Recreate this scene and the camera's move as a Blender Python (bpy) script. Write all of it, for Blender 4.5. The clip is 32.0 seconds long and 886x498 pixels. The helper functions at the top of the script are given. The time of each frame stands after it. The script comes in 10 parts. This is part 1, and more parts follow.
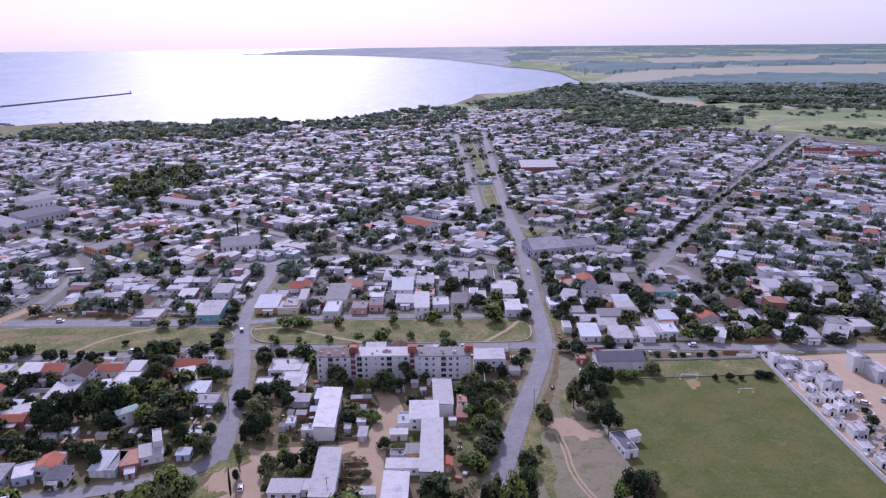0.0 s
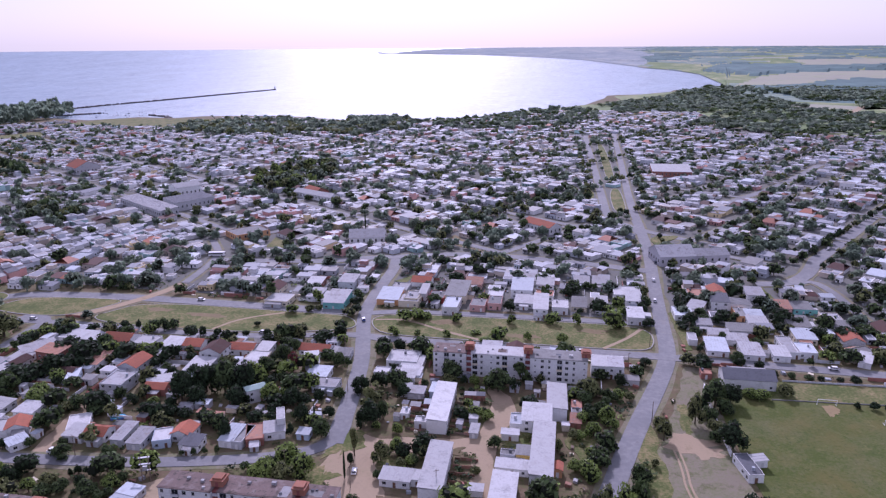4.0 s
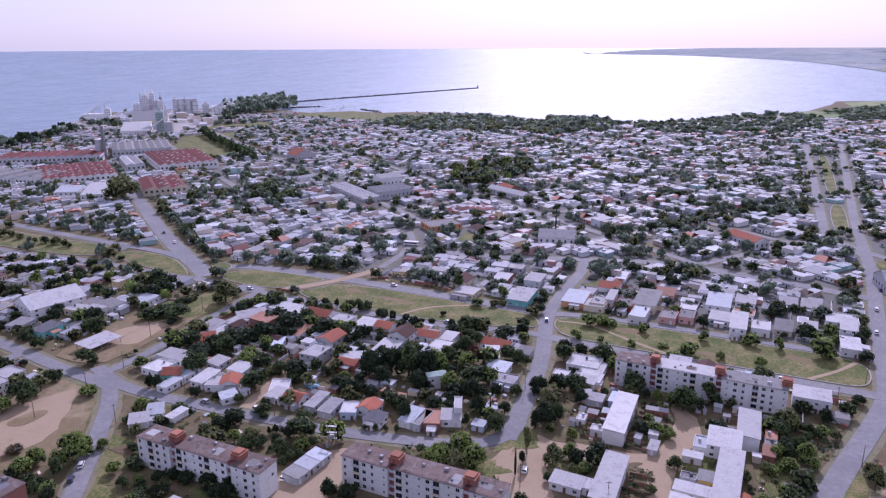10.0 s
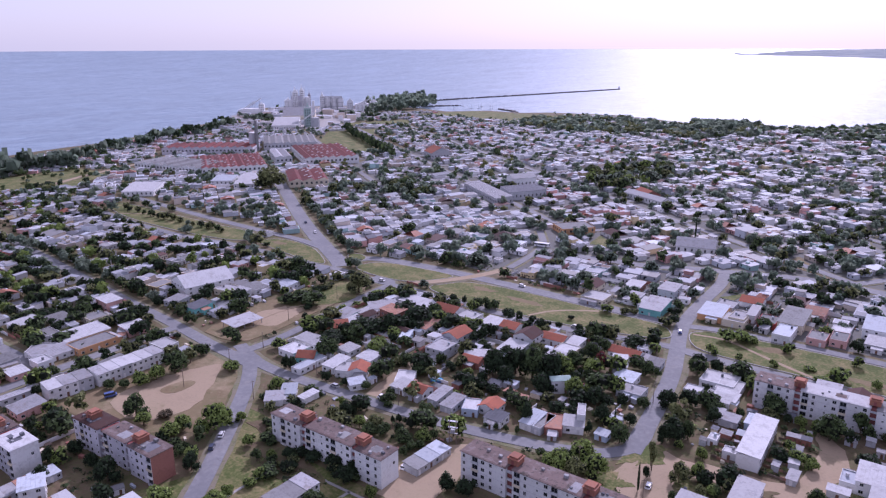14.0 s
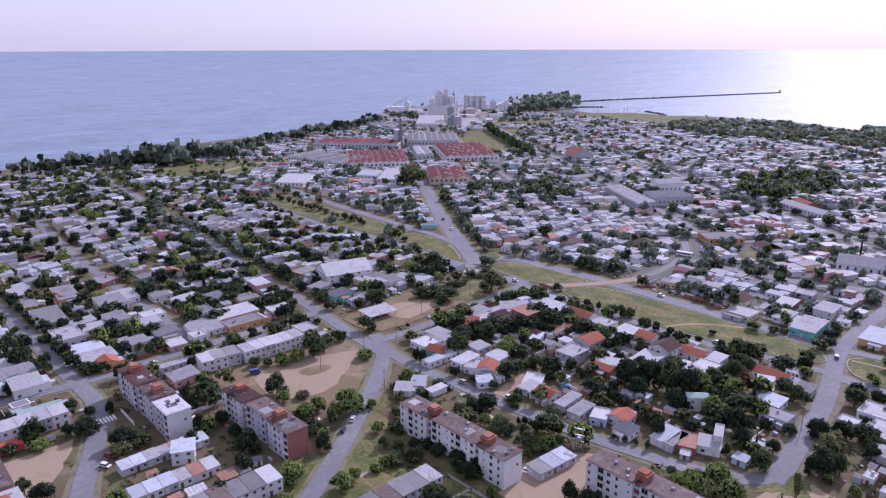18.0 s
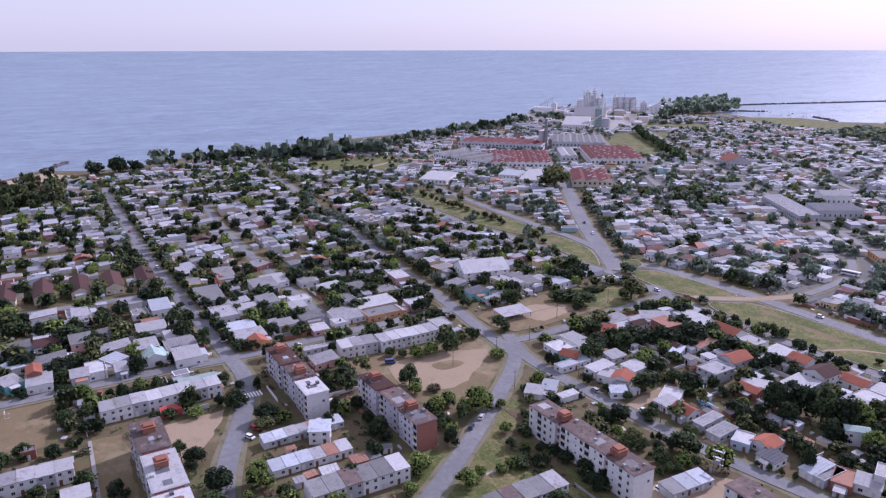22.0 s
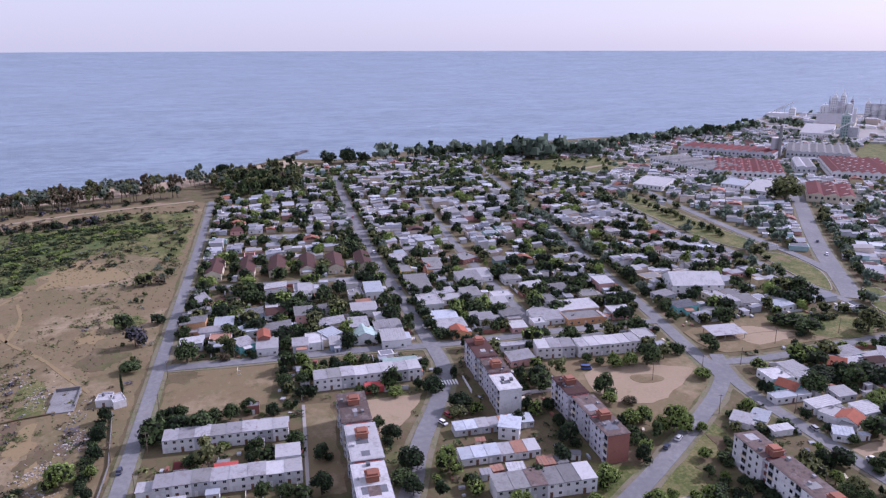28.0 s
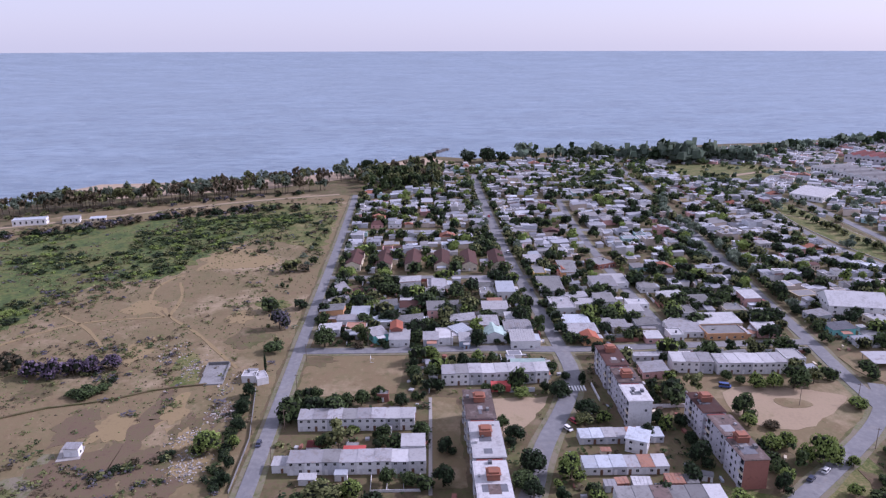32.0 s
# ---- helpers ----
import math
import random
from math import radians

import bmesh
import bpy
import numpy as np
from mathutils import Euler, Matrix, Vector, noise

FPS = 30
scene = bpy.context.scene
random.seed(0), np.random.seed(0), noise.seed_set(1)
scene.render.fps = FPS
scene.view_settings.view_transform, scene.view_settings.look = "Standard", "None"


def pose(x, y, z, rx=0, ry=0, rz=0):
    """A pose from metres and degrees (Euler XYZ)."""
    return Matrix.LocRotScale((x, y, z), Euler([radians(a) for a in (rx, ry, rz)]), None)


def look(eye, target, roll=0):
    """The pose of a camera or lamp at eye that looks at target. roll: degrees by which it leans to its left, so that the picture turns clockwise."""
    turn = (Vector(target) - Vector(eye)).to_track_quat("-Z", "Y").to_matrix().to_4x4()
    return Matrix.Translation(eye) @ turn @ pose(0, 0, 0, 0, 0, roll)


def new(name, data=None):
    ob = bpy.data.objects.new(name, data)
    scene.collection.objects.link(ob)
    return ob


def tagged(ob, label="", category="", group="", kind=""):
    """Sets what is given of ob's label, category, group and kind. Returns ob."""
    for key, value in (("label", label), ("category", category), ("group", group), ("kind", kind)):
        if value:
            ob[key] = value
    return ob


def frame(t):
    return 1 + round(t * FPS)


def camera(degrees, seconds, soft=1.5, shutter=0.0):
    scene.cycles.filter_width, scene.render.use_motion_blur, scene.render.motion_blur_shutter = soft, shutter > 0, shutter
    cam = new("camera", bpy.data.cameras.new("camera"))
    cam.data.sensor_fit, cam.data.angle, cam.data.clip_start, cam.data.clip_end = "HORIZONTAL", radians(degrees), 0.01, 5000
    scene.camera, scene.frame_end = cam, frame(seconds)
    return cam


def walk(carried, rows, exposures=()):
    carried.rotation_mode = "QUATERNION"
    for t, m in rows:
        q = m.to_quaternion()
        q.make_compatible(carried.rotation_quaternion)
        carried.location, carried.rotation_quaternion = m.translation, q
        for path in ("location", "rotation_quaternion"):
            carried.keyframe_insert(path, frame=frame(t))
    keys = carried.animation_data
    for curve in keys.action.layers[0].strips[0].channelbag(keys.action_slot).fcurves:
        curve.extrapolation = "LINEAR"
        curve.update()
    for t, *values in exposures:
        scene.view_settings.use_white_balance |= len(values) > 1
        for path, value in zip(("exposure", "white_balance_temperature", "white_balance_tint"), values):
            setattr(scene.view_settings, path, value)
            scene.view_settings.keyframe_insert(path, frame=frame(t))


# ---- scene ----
EXPO, KELVIN, TINT = 0.05, 5440, 32
cam = camera(63.70, 32.0, soft=1.3)
PATH = [  # seconds, place, yaw, pitch, roll
    (0, -0.00, 0.00, 142.00, -0.000, -16.163, -0.552),
    (1, 0.19, 0.08, 141.90, 2.534, -16.148, -0.515),
    (2, 0.34, 0.15, 141.80, 5.083, -16.134, -0.481),
    (3, 0.45, 0.24, 141.69, 7.643, -16.120, -0.447),
    (4, 0.53, 0.33, 141.58, 10.214, -16.106, -0.415),
    (5, 0.57, 0.42, 141.47, 12.795, -16.092, -0.385),
    (6, 0.59, 0.51, 141.36, 15.385, -16.079, -0.356),
    (7, 0.57, 0.61, 141.25, 17.986, -16.066, -0.329),
    (8, 0.53, 0.72, 141.14, 20.600, -16.053, -0.304),
    (9, 0.47, 0.82, 141.04, 23.229, -16.041, -0.280),
    (10, 0.40, 0.93, 140.93, 25.876, -16.029, -0.257),
    (11, 0.30, 1.05, 140.82, 28.544, -16.017, -0.236),
    (12, 0.19, 1.16, 140.72, 31.234, -16.006, -0.216),
    (13, 0.07, 1.28, 140.61, 33.950, -15.995, -0.198),
    (14, -0.07, 1.40, 140.52, 36.691, -15.984, -0.182),
    (15, -0.20, 1.52, 140.42, 39.460, -15.973, -0.167),
    (16, -0.35, 1.64, 140.33, 42.256, -15.963, -0.154),
    (17, -0.49, 1.77, 140.24, 45.077, -15.953, -0.142),
    (18, -0.63, 1.90, 140.15, 47.921, -15.944, -0.131),
    (19, -0.77, 2.02, 140.08, 50.784, -15.935, -0.122),
    (20, -0.90, 2.15, 140.00, 53.661, -15.926, -0.115),
    (21, -1.02, 2.28, 139.94, 56.547, -15.917, -0.109),
    (22, -1.13, 2.42, 139.87, 59.436, -15.909, -0.105),
    (23, -1.23, 2.55, 139.82, 62.321, -15.901, -0.103),
    (24, -1.31, 2.68, 139.77, 65.197, -15.893, -0.101),
    (25, -1.37, 2.81, 139.73, 68.057, -15.886, -0.102),
    (26, -1.41, 2.95, 139.70, 70.897, -15.879, -0.104),
    (27, -1.42, 3.08, 139.68, 73.717, -15.872, -0.107),
    (28, -1.41, 3.21, 139.66, 76.518, -15.865, -0.112),
    (29, -1.37, 3.34, 139.66, 79.306, -15.859, -0.119),
    (30, -1.29, 3.48, 139.66, 82.094, -15.853, -0.127),
    (31, -1.18, 3.61, 139.68, 84.902, -15.848, -0.136),
    (32, -1.03, 3.74, 139.71, 87.758, -15.843, -0.147),
]


def aim(x, y, z, yaw, pitch, roll):
    a, b = radians(yaw), radians(pitch)
    way = Vector((-math.sin(a) * math.cos(b), math.cos(a) * math.cos(b), math.sin(b)))
    return look((x, y, z), Vector((x, y, z)) + way * 100, roll)


walk(cam, [(t, aim(*row)) for t, *row in PATH], [(0, EXPO + 0.03, KELVIN - 10, TINT + 8), (12, EXPO + 0.05, KELVIN + 20, TINT + 8), (22, EXPO + 0.09, KELVIN + 80, TINT + 3), (32, EXPO + 0.12, KELVIN + 120, TINT + 1)])

# ---- sky and sun ----
SUN_YAW, SUN_UP = 13.0, 34.0
world = bpy.data.worlds.new("sky")
scene.world = world
world.use_nodes = True
wn = world.node_tree.nodes
sky = wn.new("ShaderNodeTexSky")
sky.sky_type, sky.sun_disc = "NISHITA", False
sky.sun_elevation, sky.sun_rotation = radians(SUN_UP), radians(-SUN_YAW)
sky.altitude, sky.air_density, sky.dust_density, sky.ozone_density = 50, 1.0, 1.7, 1.8
wn["Background"].inputs["Strength"].default_value = 0.124
veil = wn.new("ShaderNodeMix")  # thin even high cloud over the blue
veil.data_type = "RGBA"
veil.inputs[7].default_value = (5.75, 5.7, 5.9, 1)
veil.inputs[0].default_value = 0.72
world.node_tree.links.new(sky.outputs["Color"], veil.inputs[6])
world.node_tree.links.new(veil.outputs[2], wn["Background"].inputs["Color"])
sun = new("sun", bpy.data.lights.new("sun", "SUN"))
sun.data.energy, sun.data.angle, sun.data.color = 3.7, radians(2.0), (1.0, 0.935, 0.895)
ya, el = radians(SUN_YAW), radians(SUN_UP)
sun.matrix_world = look((-math.sin(ya) * math.cos(el) * 400, math.cos(ya) * math.cos(el) * 400, math.sin(el) * 400), (0, 0, 0))

# ---- materials ----
MATS = {}


def material(name, base, rough=0.85, metal=0.0, vary=0.18, big=14.0, fine=1.3, stain=None, amount=0.45, rand="object", rv=0.18, bump=0.25):
    """A weathered surface: broad and fine mottling, an optional second colour in patches, and a shift of tone from piece to piece."""
    m = bpy.data.materials.new(name)
    m.use_nodes = True
    nt = m.node_tree
    bsdf = nt.nodes["Principled BSDF"]
    bsdf.inputs["Roughness"].default_value, bsdf.inputs["Metallic"].default_value = rough, metal
    if rough >= 0.7:
        bsdf.inputs["Specular IOR Level"].default_value = 0.22
    geo = nt.nodes.new("ShaderNodeNewGeometry")
    tex = []
    for size, detail in ((big, 4), (fine, 5)):
        n = nt.nodes.new("ShaderNodeTexNoise")
        n.inputs["Scale"].default_value, n.inputs["Detail"].default_value, n.inputs["Roughness"].default_value = 1 / size, detail, 0.6
        nt.links.new(geo.outputs["Position"], n.inputs["Vector"])
        tex.append(n)
    add = nt.nodes.new("ShaderNodeMath")
    add.operation = "ADD"
    nt.links.new(tex[0].outputs["Fac"], add.inputs[0])
    nt.links.new(tex[1].outputs["Fac"], add.inputs[1])
    tone = nt.nodes.new("ShaderNodeMapRange")
    tone.inputs["From Min"].default_value, tone.inputs["From Max"].default_value = 0.65, 1.35
    tone.inputs["To Min"].default_value, tone.inputs["To Max"].default_value = 1 - vary, 1 + vary
    nt.links.new(add.outputs[0], tone.inputs["Value"])
    value = tone.outputs[0]
    if rand:
        if rand == "object":
            source = nt.nodes.new("ShaderNodeObjectInfo").outputs["Random"]
        else:
            source = geo.outputs["Random Per Island"]
        shift = nt.nodes.new("ShaderNodeMapRange")
        shift.inputs["To Min"].default_value, shift.inputs["To Max"].default_value = 1 - rv, 1 + rv
        nt.links.new(source, shift.inputs["Value"])
        mul = nt.nodes.new("ShaderNodeMath")
        mul.operation = "MULTIPLY"
        nt.links.new(value, mul.inputs[0])
        nt.links.new(shift.outputs[0], mul.inputs[1])
        value = mul.outputs[0]
    colour = nt.nodes.new("ShaderNodeRGB")
    colour.outputs[0].default_value = (*base, 1)
    paint = colour.outputs[0]
    if stain:
        patch = nt.nodes.new("ShaderNodeMapRange")
        patch.inputs["From Min"].default_value, patch.inputs["From Max"].default_value = 1.06 - amount * 0.4, 1.44 - amount * 0.4
        nt.links.new(add.outputs[0], patch.inputs["Value"])
        mix = nt.nodes.new("ShaderNodeMix")
        mix.data_type = "RGBA"
        mix.inputs[7].default_value = (*stain, 1)
        nt.links.new(patch.outputs[0], mix.inputs[0])
        nt.links.new(paint, mix.inputs[6])
        paint = mix.outputs[2]
    scale = nt.nodes.new("ShaderNodeVectorMath")
    scale.operation = "SCALE"
    nt.links.new(paint, scale.inputs[0])
    nt.links.new(value, scale.inputs["Scale"])
    nt.links.new(scale.outputs[0], bsdf.inputs["Base Color"])
    if bump:
        b = nt.nodes.new("ShaderNodeBump")
        b.inputs["Strength"].default_value, b.inputs["Distance"].default_value = bump, 0.2
        nt.links.new(tex[1].outputs["Fac"], b.inputs["Height"])
        nt.links.new(b.outputs[0], bsdf.inputs["Normal"])
    MATS[name] = m
    return m


# the ground
material("dry_soil", (0.15, 0.108, 0.066), 0.95, vary=0.35, big=16, fine=1.6, stain=(0.085, 0.09, 0.035), amount=0.5, rand=None)
material("lawn", (0.088, 0.112, 0.03), 0.95, vary=0.3, big=12, fine=1.2, stain=(0.20, 0.16, 0.08), amount=0.42, rand=None)
material("pitch_grass", (0.07, 0.094, 0.016), 0.95, vary=0.2, big=14, fine=1.2, stain=(0.10, 0.10, 0.042), amount=0.5, rand=None)
material("dry_field", (0.22, 0.162, 0.092), 0.95, vary=0.4, big=11, fine=1.5, stain=(0.13, 0.11, 0.057), amount=0.55, rand=None)
material("bare_earth", (0.325, 0.25, 0.168), 0.95, vary=0.16, big=12, fine=1.2, stain=(0.22, 0.18, 0.11), amount=0.15, rand=None)
material("marsh", (0.07, 0.105, 0.035), 0.95, vary=0.4, big=22, fine=3, stain=(0.13, 0.15, 0.04), amount=0.5, rand=None)
# town ground's cool grey puts haze and courtyard shade into the colour
material("town_ground", (0.15, 0.153, 0.148), 0.95, vary=0.3, big=12, fine=1.6, stain=(0.10, 0.095, 0.07), amount=0.5, rand=None)
# far land, coast and wood are blued: distance haze put into their colour
material("hazed_land", (0.14, 0.205, 0.17), 0.95, vary=0.22, big=500, fine=90, stain=(0.21, 0.24, 0.17), amount=0.35, rand=None, bump=0)
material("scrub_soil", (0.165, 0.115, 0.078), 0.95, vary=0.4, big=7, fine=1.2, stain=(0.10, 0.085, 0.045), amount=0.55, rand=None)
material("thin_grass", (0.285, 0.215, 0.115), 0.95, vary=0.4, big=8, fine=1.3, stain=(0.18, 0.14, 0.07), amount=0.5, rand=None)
material("hazed_coast", (0.22, 0.26, 0.28), 0.95, vary=0.15, big=600, fine=90, stain=(0.28, 0.29, 0.27), amount=0.3, rand=None, bump=0)
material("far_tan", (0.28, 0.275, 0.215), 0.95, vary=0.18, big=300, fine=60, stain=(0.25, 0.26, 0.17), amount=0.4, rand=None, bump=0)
material("hazed_wood", (0.085, 0.145, 0.14), 0.95, vary=0.3, big=200, fine=35, rand=None, bump=0)
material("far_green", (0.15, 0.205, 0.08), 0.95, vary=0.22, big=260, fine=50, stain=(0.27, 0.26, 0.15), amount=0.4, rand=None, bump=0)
material("sand", (0.36, 0.28, 0.20), 0.95, vary=0.15, big=30, fine=3, rand=None)
material("asphalt", (0.176, 0.178, 0.188), 0.85, bump=0.0, vary=0.12, big=24, fine=2.2, stain=(0.215, 0.213, 0.215), amount=0.35, rand=None)
material("verge", (0.21, 0.182, 0.135), 0.95, vary=0.2, big=9, fine=1.2, stain=(0.12, 0.13, 0.06), amount=0.5, rand=None)
material("kerb", (0.31, 0.295, 0.28), 0.9, vary=0.12, big=6, fine=0.6, rand=None)
material("road_paint", (0.75, 0.75, 0.74), 0.8, vary=0.12, big=3, fine=0.4, rand=None)
# walls and roofs
WALLS = {
    "white": (0.70, 0.70, 0.70), "cream": (0.64, 0.57, 0.44), "grey": (0.47, 0.48, 0.50), "pink": (0.60, 0.36, 0.32), "teal": (0.20, 0.50, 0.47),
    "brick": (0.29, 0.13, 0.10), "orange": (0.62, 0.34, 0.17), "blue": (0.42, 0.50, 0.60), "yellow": (0.66, 0.46, 0.14), "red": (0.50, 0.10, 0.09), "lilac": (0.50, 0.49, 0.53),
}
ROOFS = {
    "white": (0.43, 0.43, 0.44), "grey": (0.32, 0.32, 0.335), "concrete": (0.235, 0.235, 0.235), "felt": (0.15, 0.11, 0.10), "tile": (0.37, 0.125, 0.075), "dark": (0.15, 0.155, 0.175),
    "brown": (0.085, 0.042, 0.036), "blue": (0.42, 0.455, 0.50), "green": (0.38, 0.50, 0.46), "rust": (0.38, 0.20, 0.14), "factory_red": (0.15, 0.036, 0.034),
}
for key, rgb in WALLS.items():
    material("wall_" + key, rgb, 0.9, vary=0.1, big=5, fine=0.8, stain=tuple(c * 0.62 for c in rgb), amount=0.16, rv=0.12, bump=0.05)
for key, rgb in ROOFS.items():
    material("roof_" + key, rgb, 0.8 if key in ("white", "grey", "blue", "green") else 0.9, vary=0.12 if key in ("white", "blue", "grey") else 0.26, big=4.5, fine=0.9, stain=tuple(c * 0.5 + 0.01 for c in rgb), amount=0.15 if key in ("white", "blue", "grey") else 0.45, rv=0.22, bump=0.06)
for key, rgb in (("far_wall", (0.62, 0.61, 0.61)), ("far_wall_warm", (0.54, 0.46, 0.39)), ("far_wall_grey", (0.46, 0.48, 0.52)), ("far_wall_teal", (0.36, 0.52, 0.51)), ("far_wall_pink", (0.58, 0.33, 0.30)), ("far_wall_yellow", (0.58, 0.47, 0.28))):
    material(key, rgb, 0.9, vary=0.12, big=6, fine=1.0, rand="island", rv=0.35)
# white and grey far roofs are dulled and blued: haze put into the colour
for key in ("white", "grey", "concrete", "tile", "dark", "blue", "brown"):
    material("far_roof_" + key, {"white": (0.33, 0.34, 0.37), "grey": (0.27, 0.28, 0.31), "concrete": (0.245, 0.24, 0.24), "tile": (0.33, 0.14, 0.09)}.get(key, ROOFS[key]), 0.7, vary=0.2, big=5, fine=1.0, rand="island", rv=0.3, stain=tuple(c * 0.6 for c in ROOFS[key]), amount=0.2)
material("glass_dark", (0.018, 0.02, 0.026), 0.2, vary=0.1, rand=None, bump=0)
material("door_wood", (0.16, 0.09, 0.06), 0.7, vary=0.2, big=1, fine=0.3)
material("door_white", (0.62, 0.62, 0.62), 0.6, vary=0.1, big=1, fine=0.3)
material("frame_white", (0.62, 0.62, 0.62), 0.6, vary=0.05, rand=None, bump=0)
material("tank_orange", (0.34, 0.14, 0.09), 0.85, vary=0.3, big=2, fine=0.4, stain=(0.16, 0.09, 0.07), amount=0.4)
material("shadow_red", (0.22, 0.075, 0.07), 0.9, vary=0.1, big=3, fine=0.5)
material("steel", (0.35, 0.36, 0.38), 0.5, 0.6, vary=0.15, big=3, fine=0.5)
material("pole_wood", (0.17, 0.13, 0.10), 0.9, vary=0.2, big=2, fine=0.3)
material("car_white", (0.75, 0.75, 0.76), 0.3, vary=0.03, rand=None, bump=0)
material("car_red", (0.40, 0.04, 0.05), 0.3, vary=0.03, rand=None, bump=0)
material("car_dark", (0.05, 0.06, 0.10), 0.3, vary=0.03, rand=None, bump=0)
material("car_blue", (0.06, 0.10, 0.28), 0.35, vary=0.03, rand=None, bump=0)
material("car_silver", (0.45, 0.46, 0.48), 0.3, 0.4, vary=0.03, rand=None, bump=0)
material("rubber", (0.03, 0.03, 0.03), 0.9, vary=0.05, rand=None, bump=0)
material("rock", (0.13, 0.12, 0.12), 0.9, vary=0.3, big=5, fine=1, rand="island")
material("pool_water", (0.10, 0.38, 0.55), 0.1, vary=0.05, rand=None, bump=0)
material("rubble", (0.30, 0.28, 0.26), 0.9, vary=0.2, big=4, fine=0.6, rand="island", rv=0.6)
# plants
material("bark", (0.10, 0.075, 0.055), 0.95, vary=0.2, big=1, fine=0.2)
# the two pale grey-green leaves carry distance haze in their colour
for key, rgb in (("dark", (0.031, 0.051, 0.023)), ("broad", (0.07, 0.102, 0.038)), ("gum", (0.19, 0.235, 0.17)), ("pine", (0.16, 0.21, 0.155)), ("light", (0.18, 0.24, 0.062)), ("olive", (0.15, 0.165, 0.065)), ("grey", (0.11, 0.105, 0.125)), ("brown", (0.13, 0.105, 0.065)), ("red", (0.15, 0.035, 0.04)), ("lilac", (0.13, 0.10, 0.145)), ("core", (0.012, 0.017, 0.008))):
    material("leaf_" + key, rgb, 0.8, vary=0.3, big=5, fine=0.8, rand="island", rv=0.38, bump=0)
    m = MATS["leaf_" + key]
    out = m.node_tree.nodes["Material Output"]
    glow = m.node_tree.nodes.new("ShaderNodeBsdfTranslucent")
    both = m.node_tree.nodes.new("ShaderNodeMixShader")
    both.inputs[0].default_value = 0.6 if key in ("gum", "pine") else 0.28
    m.node_tree.links.new(m.node_tree.nodes["Principled BSDF"].inputs["Base Color"].links[0].from_socket, glow.inputs["Color"])
    m.node_tree.links.new(m.node_tree.nodes["Principled BSDF"].outputs[0], both.inputs[1])
    m.node_tree.links.new(glow.outputs[0], both.inputs[2])
    m.node_tree.links.new(both.outputs[0], out.inputs["Surface"])
M = MATS


def mottle(name, size, low, high, rgb, amount):
    """Lays ragged patches of another ground colour over a material."""
    nt = MATS[name].node_tree
    bsdf = nt.nodes["Principled BSDF"]
    place = nt.nodes.new("ShaderNodeNewGeometry")
    n = nt.nodes.new("ShaderNodeTexNoise")
    n.inputs["Scale"].default_value, n.inputs["Detail"].default_value, n.inputs["Roughness"].default_value = 1 / size, 9, 0.72
    nt.links.new(place.outputs["Position"], n.inputs["Vector"])
    ramp = nt.nodes.new("ShaderNodeMapRange")
    ramp.inputs["From Min"].default_value, ramp.inputs["From Max"].default_value, ramp.inputs["To Max"].default_value = low, high, amount
    nt.links.new(n.outputs["Fac"], ramp.inputs["Value"])
    mix = nt.nodes.new("ShaderNodeMix")
    mix.data_type = "RGBA"
    mix.inputs[7].default_value = (*rgb, 1)
    nt.links.new(ramp.outputs[0], mix.inputs[0])
    nt.links.new(bsdf.inputs["Base Color"].links[0].from_socket, mix.inputs[6])
    nt.links.new(mix.outputs[2], bsdf.inputs["Base Color"])


mottle("dry_field", 40, 0.52, 0.64, (0.33, 0.26, 0.17), 0.8)
mottle("dry_field", 55, 0.50, 0.66, (0.11, 0.105, 0.045), 0.55)
mottle("dry_field", 6, 0.54, 0.66, (0.085, 0.088, 0.034), 0.6)
mottle("dry_field", 2.2, 0.56, 0.66, (0.28, 0.22, 0.135), 0.55)
mottle("far_green", 120, 0.48, 0.6, (0.10, 0.16, 0.065), 0.75)
mottle("far_green", 30, 0.55, 0.66, (0.30, 0.28, 0.15), 0.6)
mottle("far_tan", 60, 0.52, 0.66, (0.20, 0.24, 0.13), 0.6)
mottle("bare_earth", 9, 0.56, 0.68, (0.20, 0.165, 0.09), 0.6)
mottle("dry_soil", 6, 0.50, 0.62, (0.07, 0.075, 0.028), 0.7)
mottle("dry_soil", 15, 0.55, 0.66, (0.24, 0.185, 0.125), 0.55)
mottle("lawn", 10, 0.55, 0.67, (0.20, 0.16, 0.08), 0.5)
mottle("lawn", 4, 0.56, 0.66, (0.06, 0.085, 0.022), 0.6)
mottle("pitch_grass", 36, 0.48, 0.64, (0.12, 0.105, 0.032), 0.75)
mottle("pitch_grass", 12, 0.50, 0.62, (0.05, 0.078, 0.014), 0.6)
mottle("pitch_grass", 6, 0.54, 0.66, (0.17, 0.15, 0.06), 0.6)
mottle("pitch_grass", 1.6, 0.54, 0.64, (0.04, 0.06, 0.014), 0.6)
mottle("marsh", 22, 0.48, 0.60, (0.115, 0.10, 0.045), 0.75)
mottle("marsh", 9, 0.52, 0.62, (0.045, 0.068, 0.026), 0.75)
mottle("asphalt", 9, 0.55, 0.66, (0.26, 0.235, 0.205), 0.35)
mottle("asphalt", 3, 0.58, 0.64, (0.13, 0.125, 0.13), 0.5)
mottle("verge", 5, 0.52, 0.62, (0.10, 0.105, 0.045), 0.8)
mottle("roof_felt", 3.5, 0.52, 0.62, (0.24, 0.205, 0.195), 0.5)
mottle("roof_felt", 2.0, 0.55, 0.62, (0.05, 0.05, 0.04), 0.8)
mottle("roof_brown", 3.0, 0.54, 0.62, (0.07, 0.05, 0.045), 0.7)
mottle("roof_concrete", 3.0, 0.54, 0.64, (0.12, 0.11, 0.10), 0.6)
